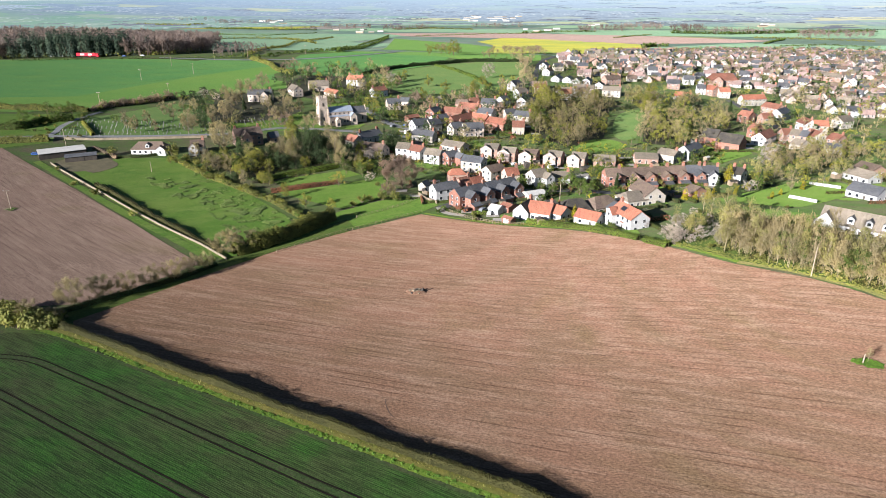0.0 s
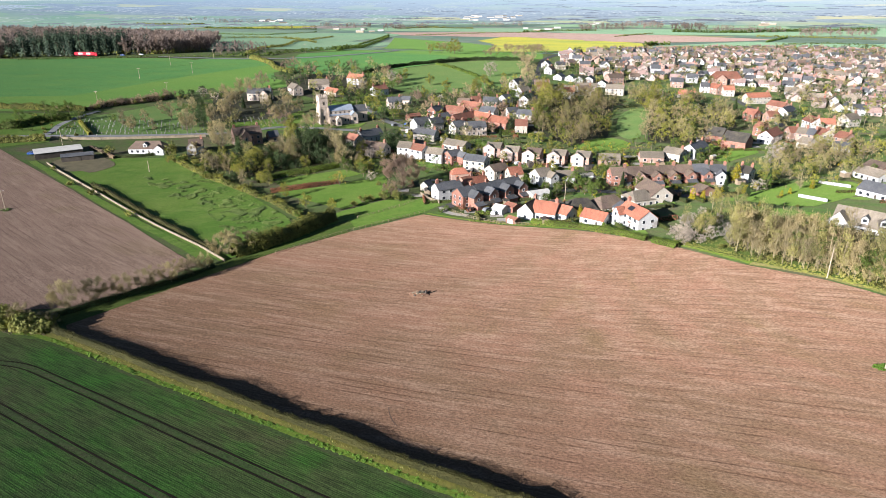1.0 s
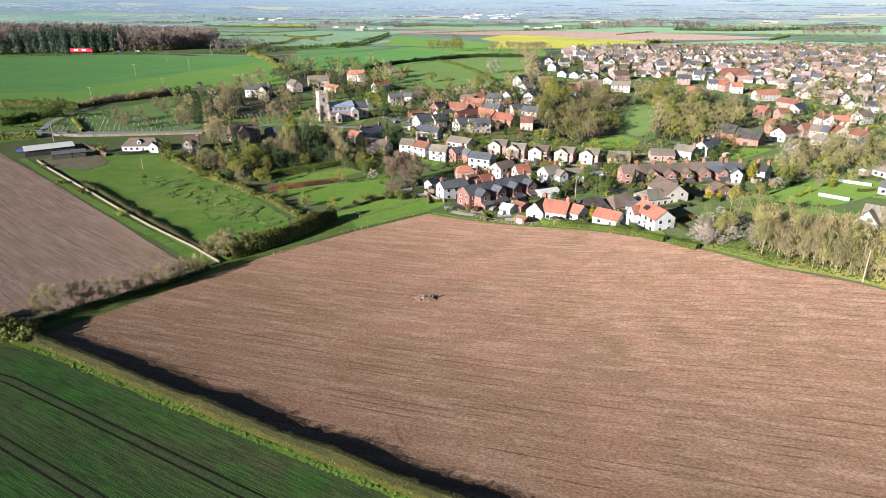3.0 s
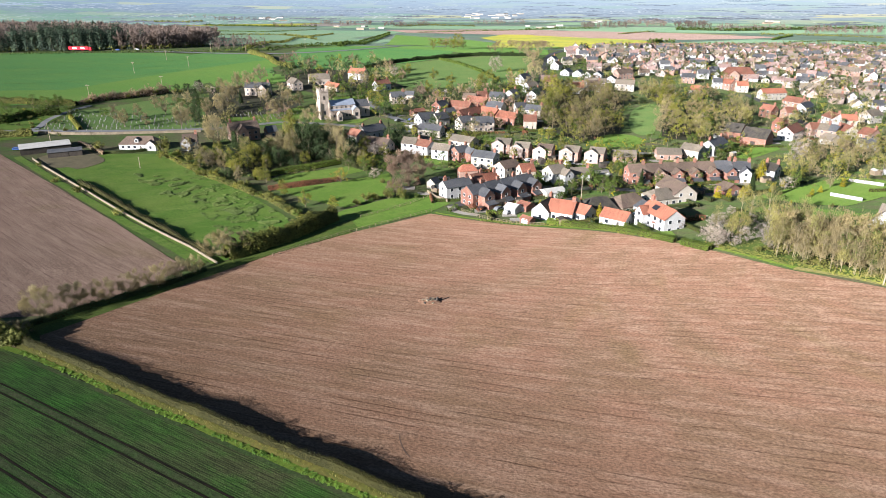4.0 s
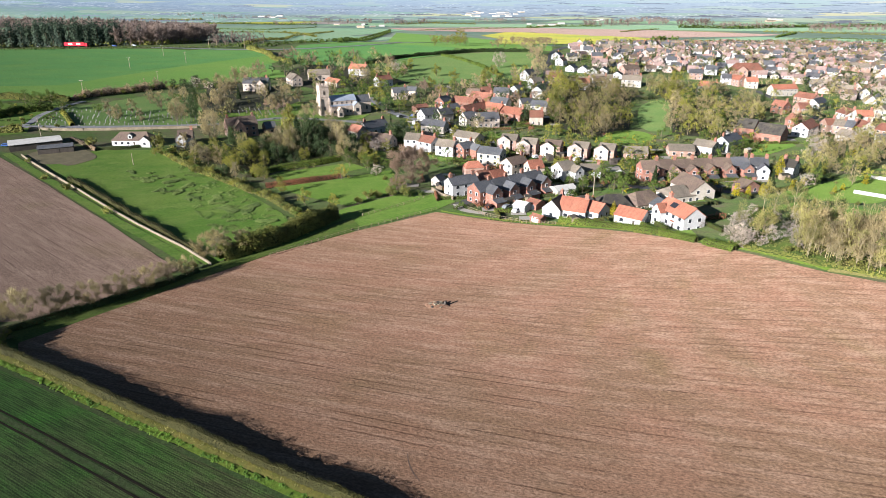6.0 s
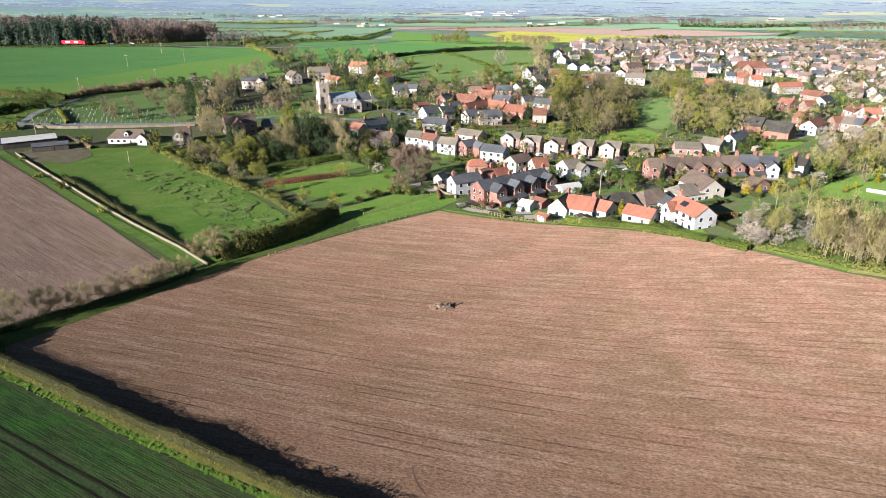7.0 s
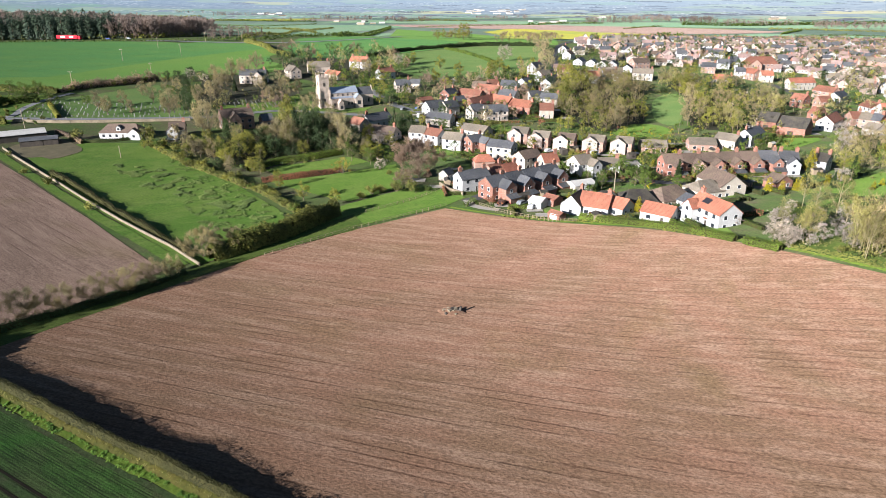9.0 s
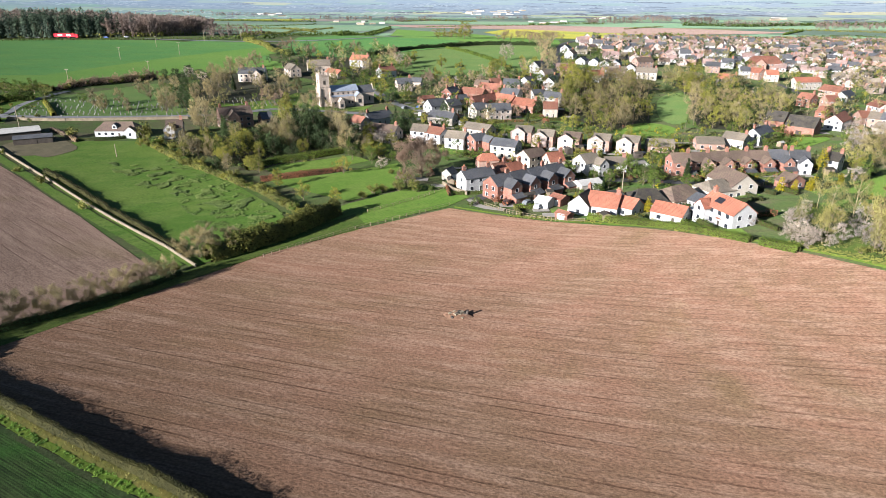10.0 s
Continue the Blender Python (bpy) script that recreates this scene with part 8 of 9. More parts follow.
for x, y, s, tall in [(-21.0, 236.4, 0.8, 1.0), (0.1, 225.3, 1.0, 1.3), (1.1, 218.3, 0.7, 1.0), (43.1, 255.6, 1.1, 1.0), (46.6, 253.9, 1.0, 1.0), (51.8, 256.5, 1.2, 1.0), (55.0, 262.0, 1.1, 1.0), (65.9, 292.1, 1.6, 1.3), (64.7, 268.7, 0.9, 1.0), (71.7, 280.5, 0.9, 1.0), (-1.4, 339.2, 0.8, 1.0), (9.4, 291.6, 0.8, 1.0), (14.6, 292.5, 0.7, 1.0), (37.8, 265.2, 0.9, 1.0), (-17.9, 323.4, 0.9, 1.3), (-21.2, 334.0, 0.7, 1.0), (78.1, 266.3, 0.7, 1.0), (82.8, 272.4, 0.7, 1.0), (94.7, 285.0, 0.9, 1.0)]:
    plant("gold", x, y, s, tall)
for x, y, s, tall in [(-39.6, 361.2, 1.8, 1.0), (-43.0, 373.2, 1.2, 1.0), (72.5, 362.5, 1.8, 1.0), (-45.5, 230.2, 1.4, 1.0), (-42.2, 228.6, 1.0, 1.0)]:
    plant("copperbush", x, y, s, tall)
for x, y, s, tall in [(24.4, 209.6, 0.4, 1.0)]:
    plant("blossom", x, y, s, tall)
for x, y, s, tall in [(-51.5, 229.2, 1.2, 1.0), (-53.1, 226.9, 0.9, 1.0), (-46.1, 290.3, 0.8, 1.0), (-73.1, 283.7, 0.9, 1.0), (-69.2, 289.5, 1.2, 1.0), (-67.7, 294.7, 1.0, 1.0), (-69.7, 241.9, 1.0, 1.0), (-73.5, 239.6, 1.2, 1.0), (-14.4, 249.6, 1.4, 1.0), (55.4, 365.6, 1.4, 1.0), (-9.7, 269.2, 1.2, 1.0), (15.7, 258.5, 0.9, 1.0), (21.3, 304.2, 1.0, 1.0), (-20.3, 371.2, 1.0, 1.0), (-30.9, 367.9, 0.9, 1.0), (-35.8, 353.6, 0.8, 1.0), (27.1, 346.1, 1.0, 1.0)]:
    plant("bush", x, y, s, tall)

for x, y, s, tall in [(-203.8, 274.7, 2.4, 1.3), (-234.7, 268.1, 1.6, 1.2), (-181.4, 273.2, 1.9, 1.2), (-169.5, 265.6, 2.2, 1.1)]:
    plant("twigbush", x, y, s, tall)
for x, y, s, tall in [(-136.0, 109.7, 2.3, 1.05), (-130.8, 110.0, 2.5, 1.0), (-126.6, 110.6, 1.7, 1.0), (-145.3, 115.3, 2.0, 1.0)]:
    plant("olivebush", x, y, s, tall)
# large trees between the pasture and the church, and round the copses
for x, y, s, tall in [(-139.6, 286.8, 2.0, 1.0), (-136.4, 292.8, 1.7, 0.95), (-176.0, 290.4, 0.9, 1.2), (94.9, 457.5, 1.6, 1.0)]:
    plant("fir", x, y, s, tall)
for x, y, s, tall in [(-132.3, 289.0, 0.85, 1.15), (-129.3, 293.2, 0.85, 1.1), (-125.1, 291.6, 0.6, 0.9), (-155.5, 249.2, 0.45, 0.8), (29.8, 476.4, 0.5, 0.6)]:
    plant("dark", x, y, s, tall)
for x, y, s, tall in [(-148.4, 291.6, 1.05, 1.0), (-147.1, 295.8, 0.9, 1.1)]:
    plant("bud", x, y, s, tall)
for x, y, s, tall in [(-121.3, 289.2, 1.15, 1.05), (-154.9, 287.6, 0.8, 0.85), (-150.3, 287.1, 0.7, 1.0), (-173.4, 391.1, 1.1, 1.0), (-170.6, 403.9, 1.0, 1.0), (-124.4, 327.4, 0.6, 1.0)]:
    plant("bare", x, y, s, tall)
for x, y, s, tall in [(-116.7, 286.0, 0.75, 1.0), (-57.0, 379.4, 0.6, 0.8), (-45.5, 384.6, 0.55, 0.8), (-102.9, 277.3, 0.6, 0.8), (-102.0, 284.2, 0.6, 0.8)]:
    plant("green", x, y, s, tall)
for x, y, s, tall in [(-157.0, 275.7, 0.85, 0.85), (-24.9, 437.2, 1.5, 1.0), (-29.7, 393.2, 0.85, 1.4), (44.6, 489.9, 1.0, 0.8), (42.7, 415.7, 1.0, 1.0), (54.7, 380.3, 0.7, 0.9), (-160.5, 268.2, 0.6, 0.9)]:
    plant("leaf", x, y, s, tall)

# ---- upper village ----
upper_village([(-39.4, 761.0), (91.8, 1135.2), (244.0, 1250.3), (523.0, 1282.9), (279.0, 513.6), (180.8, 496.6), (163.0, 511.9), (143.2, 593.4), (75.8, 589.1), (27.7, 575.5), (-19.9, 561.9)])

# ---- woods and gardens ----
gardens(3)
thicket("copse", [(-37.5, 388.9), (-37.5, 450.9), (-27.3, 506.3), (5.5, 507.5), (16.0, 460.9), (11.5, 374.4), (-7.8, 355.8)], "bare bud grey leaf bud leaf grey green", 125, 3.2, (0.7, 1.1), 41, "dense copse of budding and leafless trees")
thicket("copse", [(31.3, 380.1), (40.2, 469.5), (25.4, 504.0), (71.3, 527.7), (97.4, 480.3), (93.3, 435.5), (65.2, 374.7), (42.6, 376.2)], "bare bud grey leaf bud green twigbush grey blossom leaf dark", 165, 3.2, (0.65, 1.1), 42, "dense copse of budding and leafless trees")
grove([(42.1, 182.2), (48.2, 199.4), (56.4, 191.8), (67.2, 178.3), (84.4, 164.7), (96.4, 155.4), (89.9, 143.5), (75.5, 151.5), (61.8, 161.3), (49.6, 170.5)], 'slim slimbare slim slimbare slimbare twigbush slim green slimbare', 66, 2.4, (0.7, 0.95), 43)
thicket("thicket", [(75.0, 287.0), (84.0, 318.0), (95.0, 345.0), (113.0, 376.0), (137.0, 396.0), (155.0, 383.0), (134.0, 347.0), (116.0, 318.0), (103.0, 312.0), (87.0, 297.0)], "barebush twigbush barebush bud twigbush grey barebush leaf", 95, 3.0, (0.45, 0.75), 243, "belt of brown leafless shrubs and small trees above the lawn")
thicket("copse", [(42.1, 182.2), (48.2, 199.4), (56.4, 191.8), (67.2, 178.3), (84.4, 164.7), (96.4, 155.4), (89.9, 143.5), (75.5, 151.5), (61.8, 161.3), (49.6, 170.5)], "polebare polebare pole barebush polebare twigbush polebare barebush", 175, 1.4, (0.6, 0.92), 143, "stand of slender pale-trunked trees by the field")
thicket("garden_shrubs", [(-110.1, 345.6), (-61.7, 354.1), (12.8, 366.8), (83.3, 381.6), (67.0, 312.2), (44.4, 257.8), (22.9, 259.0), (-2.0, 250.9), (-40.0, 282.0), (-70.6, 284.3)], "bush twigbush bush gold bush copper green leaf", 300, 2.6, (0.35, 0.75), 147, "shrubs, small conifers and clipped bushes between the houses", -2.4, light=True)
thicket("hill_gardens", [(-177.5, 414.3), (-162.8, 439.4), (-140.4, 445.9), (-120.7, 411.8), (-117.5, 370.1), (-130.9, 374.2), (-147.0, 411.0), (-165.6, 404.2)], "bush twigbush green dark leaf bush twigbush", 62, 3.6, (0.55, 0.9), 144, "shrubs and trees in gardens behind the church", -1.0)
thicket("village_trees", [(110.1, 535.5), (157.1, 590.0), (227.8, 617.8), (278.3, 609.9), (181.9, 396.1), (145.2, 390.4), (103.0, 382.8), (89.7, 418.3)], "green bare leaf twigbush dark bush bud grey bush", 170, 4.2, (0.55, 0.95), 145, "garden trees and shrubs among the houses", -2.0, light=True)
thicket("village_trees", [(-147.9, 470.8), (-112.1, 462.9), (-68.9, 501.7), (-42.6, 489.3), (-31.9, 361.1), (-61.3, 351.7), (-109.1, 342.2)], "green bare twigbush dark bush bush pink", 70, 4.0, (0.45, 0.8), 146, "garden trees and shrubs among the older houses", -2.0, light=True)
grove([(28.9, 193.5), (36.2, 219.4), (46.3, 236.9), (53.5, 213.4), (44.5, 174.2)], 'twigbush blossom bud slim blossom twigbush green', 26, 2.8, (0.5, 0.85), 44)
thicket("garden_wood", [(99.0, 367.7), (131.6, 388.1), (167.8, 365.0), (134.9, 293.0), (105.0, 282.1), (82.0, 282.5), (53.0, 261.7), (65.8, 312.0)], "bare bud leaf twigbush green grey bud leaf gold", 73, 3.6, (0.5, 0.85), 45, "mixed trees behind the gardens")
grove([(55.0, 262.0), (68.4, 269.4), (81.4, 262.0), (77.1, 238.9), (60.3, 227.4), (50.9, 236.4)], 'bush twigbush bush gold twigbush', 9, 3.5, (0.4, 0.7), 46)
thicket("churchyard_trees", [(-234.4, 325.4), (-279.9, 418.6), (-261.9, 448.3), (-221.3, 420.9), (-182.4, 389.4), (-176.5, 345.5), (-199.3, 324.3)], "green bare bud twigbush dark bush green twigbush", 44, 4.5, (0.45, 0.8), 47, "leafless trees round the churchyard")
grove([(-172.0, 264.0), (-161.2, 258.7), (-145.3, 259.2), (-133.7, 280.4), (-126.0, 298.0), (-140.0, 318.0), (-152.0, 300.0), (-163.0, 282.0)], 'bud leaf green twigbush dark twigbush dark', 26, 4.6, (0.55, 0.85), 48)
thicket("hilltop_trees", [(-244.6, 467.4), (-237.3, 535.6), (-197.3, 566.2), (-156.2, 530.2), (-140.2, 473.8), (-164.1, 443.0), (-189.3, 423.3), (-222.7, 441.2)], "bare green bush green twigbush bud dark leaf bare dark", 88, 4.0, (0.55, 1.05), 49, "leafless trees round the hilltop houses")
grove([(-122.4, 309.0), (-100.5, 313.8), (-90.1, 279.2), (-88.4, 257.7), (-104.5, 275.2)], 'twigbush bush leaf green blossom twigbush', 16, 4, (0.5, 0.8), 50)
thicket("garden_trees", [(-129.5, 436.1), (-70.4, 513.0), (-44.4, 511.3), (-34.7, 394.2), (-62.3, 357.7), (-103.3, 344.1)], "bush twigbush green leaf dark bare pink", 130, 3.8, (0.5, 0.95), 51, "shrubs and small trees in the old village gardens")
grove([(-109.1, 342.2), (-32.4, 367.4), (12.6, 361.6), (79.8, 378.0), (67.0, 312.2), (48.0, 266.3), (-2.0, 261.3), (-41.2, 291.4), (-70.6, 284.3)], 'bush yellowbush twigbush bush green gold bush leaf', 70, 4.5, (0.35, 0.6), 52)
grove([(-40.4, 251.4), (2.2, 257.3), (23.4, 263.8), (27.3, 305.3), (-16.6, 296.8)], 'bush green twigbush bush green', 30, 4.5, (0.35, 0.7), 53)
thicket("village_trees", [(-37.1, 722.1), (82.8, 1016.8), (237.6, 1215.3), (509.5, 1248.4), (268.6, 536.3), (162.8, 497.5), (129.9, 539.0), (73.5, 566.4), (-18.3, 531.0)], "green bare leaf twigbush dark bush green bud grey dark pink", 1150, 4.0, (0.55, 0.95), 54, "garden trees among the far houses", -2.0, light=True)
grove([(-343.0, 322.4), (-312.4, 339.9), (-292.6, 325.9), (-285.9, 286.2), (-298.8, 278.3)], 'bush twigbush green yellowbush', 26, 5, (0.7, 1.1), 55)
thicket("garden_trees", [(-48.4, 556.6), (-46.3, 633.5), (-37.9, 669.6), (-22.3, 678.4), (-4.2, 636.0), (16.4, 604.4), (17.2, 527.4), (-10.9, 501.8), (-32.5, 464.0)], "green bush bare twigbush dark leaf bush green", 60, 4.0, (0.45, 0.8), 60, "garden trees and shrubs below the upper houses", -2.0, light=True)
thicket("street_trees", [(-75.3, 679.7), (-57.9, 673.0), (-47.3, 534.9), (-57.1, 530.9)], "bare pink bare", 25, 4.0, (0.7, 1.0), 56, "leafless trees beside the hill street")
thicket("field_edge_trees", [(-124.3, 697.6), (-97.1, 1175.3), (-43.8, 716.8), (-91.3, 671.0)], "bare pink twigbush bare", 61, 5.6, (0.7, 1.0), 57, "leafless belt of trees beyond the pasture")
thicket("field_clump", [(-278.9, 1095.8), (-244.7, 1117.3), (-135.1, 691.2), (-169.3, 658.8)], "bare leaf twigbush", 25, 7.2, (0.8, 1.1), 58, "clump of trees in a far field")
grove([(-276.1, 275.7), (-266.6, 283.4), (-274.1, 295.1), (-285.9, 286.2)], 'twigbush bush', 6, 4, (0.5, 0.8), 59)
undergrowth([(42.1, 182.2), (48.2, 199.4), (56.4, 191.8), (67.2, 178.3), (84.4, 164.7), (96.4, 155.4), (89.9, 143.5), (75.5, 151.5), (61.8, 161.3), (49.6, 170.5)], 800, 301, ("hedge", "bud", "hedgerow"), (0.6, 1.7))
undergrowth([(28.8, 191.7), (36.2, 219.4), (46.3, 236.9), (53.5, 213.4), (44.5, 174.2)], 260, 302)
undergrowth([(-161.2, 258.7), (-135.6, 245.6), (-121.2, 270.5), (-121.5, 298.8), (-158.7, 351.6), (-163.7, 306.4), (-177.0, 296.6), (-199.3, 274.0), (-179.6, 261.7)], 420, 303, size=(0.9, 2.2))
undergrowth([(-234.4, 325.4), (-279.9, 418.6), (-261.9, 448.3), (-221.3, 420.9), (-182.4, 389.4), (-176.5, 345.5), (-199.3, 324.3)], 300, 304)
undergrowth([(99.0, 367.7), (131.6, 388.1), (167.8, 365.0), (134.9, 293.0), (111.1, 298.2), (82.0, 282.5), (53.0, 261.7), (65.8, 312.0)], 420, 305)
undergrowth([(-109.1, 342.2), (-32.4, 367.4), (12.6, 361.6), (79.8, 378.0), (67.0, 312.2), (48.0, 266.3), (-2.0, 261.3), (-41.2, 291.4), (-70.6, 284.3)], 1300, 306)
undergrowth([(-37.5, 388.9), (-37.5, 450.9), (-27.3, 506.3), (71.3, 527.7), (97.4, 480.3), (93.3, 435.5), (65.2, 374.7), (34.3, 380.9), (37.6, 459.5), (15.7, 451.8), (11.3, 367.7), (-7.8, 355.8)], 500, 307, size=(0.9, 2.2))
undergrowth([(-129.5, 436.1), (-70.4, 513.0), (-44.4, 511.3), (-34.7, 394.2), (-62.3, 357.7), (-103.3, 344.1)], 900, 308)
undergrowth([(-126.1, 318.8), (-104.2, 325.9), (-75.9, 256.4), (-80.3, 239.6), (-102.1, 275.9)], 160, 309)
undergrowth([(-177.5, 414.3), (-162.8, 439.4), (-140.4, 445.9), (-120.7, 411.8), (-117.5, 370.1), (-130.9, 374.2), (-147.0, 411.0), (-165.6, 404.2)], 260, 310)
undergrowth([(110.1, 535.5), (157.1, 590.0), (227.8, 617.8), (278.3, 609.9), (181.9, 396.1), (145.2, 390.4), (103.0, 382.8), (89.7, 418.3)], 420, 311)
undergrowth([(-37.1, 722.1), (82.8, 1016.8), (237.6, 1215.3), (509.5, 1248.4), (268.6, 536.3), (162.8, 497.5), (129.9, 539.0), (73.5, 566.4), (-18.3, 531.0)], 1000, 307, size=(0.9, 2.2))

# ---- cemetery ----
CEMETERY = [(-290.5, 291.9), (-300.3, 330.5), (-289.4, 350.0), (-276.0, 380.8), (-254.6, 385.3), (-223.8, 343.2), (-211.4, 317.7), (-267.4, 296.1)]
CHURCHYARD = [(-212.5, 347.1), (-214.7, 377.6), (-188.9, 387.0), (-171.5, 369.1), (-187.1, 346.0)]
headstones(CEMETERY, 170, 61)
headstones(CHURCHYARD, 50, 62)
drape("cemetery_grass", CEMETERY, "hillgrass", "cemetery grass between rows of headstones", 0.12, category="cemetery")
drape("churchyard", [(-205.6, 334.1), (-221.4, 363.7), (-213.8, 383.0), (-193.7, 397.4), (-172.9, 374.8), (-147.2, 357.0), (-134.0, 373.1), (-135.0, 361.2), (-155.1, 343.3), (-183.5, 339.0)], "pasture", "churchyard grass round the church", 0.14, category="churchyard")
drape("copse_meadow", smooth_line([(17.7, 414.2), (20.6, 444.1), (27.4, 464.4), (35.8, 473.1), (40.6, 462.3), (38.3, 434.3), (34.0, 411.3), (30.1, 387.1), (23.3, 382.3), (18.3, 391.6), (17.7, 414.2)], 4)[:-1], "hillgrass", "small green meadow inside the copse", 0.16, category="meadow")
drape("garden_lawn", smooth_line([(-4.1, 355.7), (1.2, 372.4), (10.1, 380.5), (19.9, 378.5), (24.7, 366.7), (19.0, 356.0), (8.5, 349.8), (0.0, 348.3), (-4.1, 355.7)], 4)[:-1], "lawn", "sunlit garden lawn below the copse", 0.19, category="lawn")
drape("garden_lawn", smooth_line([(63.8, 348.0), (75.3, 374.4), (85.2, 393.9), (86.6, 382.4), (77.2, 353.3), (67.2, 336.6), (63.8, 348.0)], 4)[:-1], "lawn", "sunlit garden lawn beside the old barns", 0.19, category="lawn")
drape("garden_lawn", smooth_line([(58.0, 259.0), (63.5, 267.5), (76.0, 280.0), (90.0, 294.5), (104.0, 304.5), (116.0, 300.0), (114.0, 283.0), (102.0, 268.0), (92.0, 257.0), (82.0, 248.0), (68.0, 251.0), (58.0, 259.0)], 3)[:-1], "lawn", "sloping garden lawn behind the copse", 0.16, category="lawn")
drape("back_yard", [(-26.5, 294.7), (-20.5, 299.1), (-18.7, 288.4), (-24.4, 283.4)], "concrete", "bare yard and beds behind the houses", 0.17, category="yard")
drape("back_yard", [(-1.9, 299.8), (4.2, 303.1), (5.3, 295.0), (-1.0, 290.8)], "concrete", "bare yard and beds behind the houses", 0.17, category="yard")
drape("back_yard", [(-43.8, 322.1), (-34.6, 326.9), (-32.8, 319.6), (-42.0, 313.9)], "mud", "bare yard and beds behind the houses", 0.17, category="yard")
drape("back_yard", [(31.9, 274.6), (40.0, 279.7), (40.6, 267.5), (32.0, 259.7)], "mud", "bare yard and beds behind the houses", 0.17, category="yard")
drape("back_yard", [(-18.7, 338.2), (-9.0, 343.2), (-7.4, 336.5), (-17.8, 331.4)], "concrete", "bare yard and beds behind the houses", 0.17, category="yard")
drape("back_yard", [(19.9, 340.7), (31.0, 344.5), (30.3, 336.9), (20.0, 333.5)], "concrete", "bare yard and beds behind the houses", 0.17, category="yard")
drape("back_yard", [(-62.9, 311.3), (-52.9, 317.4), (-51.3, 310.4), (-60.8, 305.7)], "concrete", "bare yard and beds behind the houses", 0.17, category="yard")
drape("back_yard", [(-86.3, 315.0), (-76.3, 314.8), (-76.2, 308.5), (-85.3, 308.9)], "concrete", "bare yard and beds behind the houses", 0.17, category="yard")
drape("garden_lawn", [(-61.3, 355.4), (-52.9, 348.3), (-55.0, 334.6), (-60.9, 339.8)], "lawn", "small garden lawn among the houses", 0.16, category="lawn")
drape("garden_lawn", [(-7.8, 358.3), (9.8, 366.0), (20.7, 353.4), (-2.0, 350.0)], "lawn", "small garden lawn among the houses", 0.16, category="lawn")
drape("garden_lawn", [(69.7, 368.8), (89.2, 382.9), (91.3, 363.5), (71.0, 336.5), (61.9, 340.9)], "lawn", "small garden lawn among the houses", 0.16, category="lawn")
drape("garden_lawn", [(110.8, 412.1), (128.5, 422.7), (123.8, 402.1), (107.2, 398.7)], "lawn", "small garden lawn among the houses", 0.16, category="lawn")
drape("garden_lawn", [(-63.6, 300.8), (-56.3, 304.8), (-52.6, 290.7), (-60.3, 290.8)], "lawn", "small garden lawn among the houses", 0.16, category="lawn")
drape("copse_floor", [(29.6, 191.5), (35.2, 210.8), (48.5, 200.9), (56.7, 193.1), (67.5, 179.4), (84.7, 165.5), (97.4, 156.2), (89.9, 143.5), (75.4, 151.2), (61.7, 160.9), (45.3, 170.9)], "dark_grass", "rough grass under the copse", 0.12, category="ground")
drape("field_ley_lower", [(-377.1, 332.0), (-359.3, 338.7), (-327.0, 347.5), (-304.8, 369.8), (-286.3, 395.7), (-277.0, 435.3), (-272.9, 476.5), (-262.6, 518.5), (-287.8, 542.7), (-299.0, 523.7), (-324.6, 458.3), (-351.0, 374.5), (-390.3, 344.3)], "bigfield_edge", "bright grass ley above the cemetery hedge", 0.24, category="field")
drape("hill_lawn", [(-182.3, 407.0), (-173.2, 423.6), (-141.3, 435.6), (-126.5, 425.8), (-130.1, 399.8), (-147.7, 396.9), (-159.6, 379.5)], "lawn", "sloping lawns behind the church", 0.14, category="lawn")
drape("field_wheat_end", [(-369.6, 549.5), (-363.2, 578.1), (-336.8, 581.5), (-313.3, 570.2), (-287.2, 546.8), (-255.9, 518.2), (-271.7, 521.3), (-294.3, 515.3), (-318.0, 502.5)], "bigfield", "end of the wheat field by the hedgerow", 0.2)
drape("farm_grass", [(-362.4, 318.3), (-327.9, 331.1), (-307.3, 338.6), (-292.3, 293.7), (-280.4, 278.8), (-299.3, 259.4)], "pasture", "rough green paddock beside the lane", 0.13, category="paddock")
drape("bank_lawn", [(47.0, 234.3), (58.3, 245.0), (68.1, 242.6), (86.4, 234.0), (95.8, 226.1), (84.5, 201.2), (69.9, 218.1), (57.0, 227.1)], "pasture", "rough sloping ground behind the copse", 0.13, category="ground")
drape("wood_floor", [(-203.8, 280.5), (-177.2, 266.9), (-161.2, 258.7), (-138.1, 250.5), (-127.8, 279.4), (-122.2, 300.6), (-136.4, 329.4), (-154.1, 341.0), (-163.7, 306.4), (-175.5, 293.9), (-187.7, 283.7)], "floor_shade", "leaf-strewn rough ground under the trees, darkened for shade", 0.15, category="ground")
drape("wood_floor", [(-242.5, 463.3), (-234.9, 530.1), (-195.3, 560.1), (-154.7, 525.2), (-140.2, 473.8), (-165.4, 446.6), (-190.7, 426.7), (-222.7, 441.2)], "floor_shade", "leaf-strewn rough ground under the trees, darkened for shade", 0.15, category="ground")
drape("wood_floor", [(-37.5, 388.9), (-37.5, 450.9), (-27.3, 506.3), (5.5, 507.5), (16.0, 460.9), (11.5, 374.4), (-7.8, 355.8)], "floor_shade", "leaf-strewn rough ground under the trees, darkened for shade", 0.15, category="ground")
drape("wood_floor", [(34.3, 380.9), (42.0, 461.1), (33.4, 504.8), (71.3, 527.7), (97.4, 480.3), (93.3, 435.5), (65.2, 374.7), (42.6, 376.2)], "floor_shade", "leaf-strewn rough ground under the trees, darkened for shade", 0.15, category="ground")
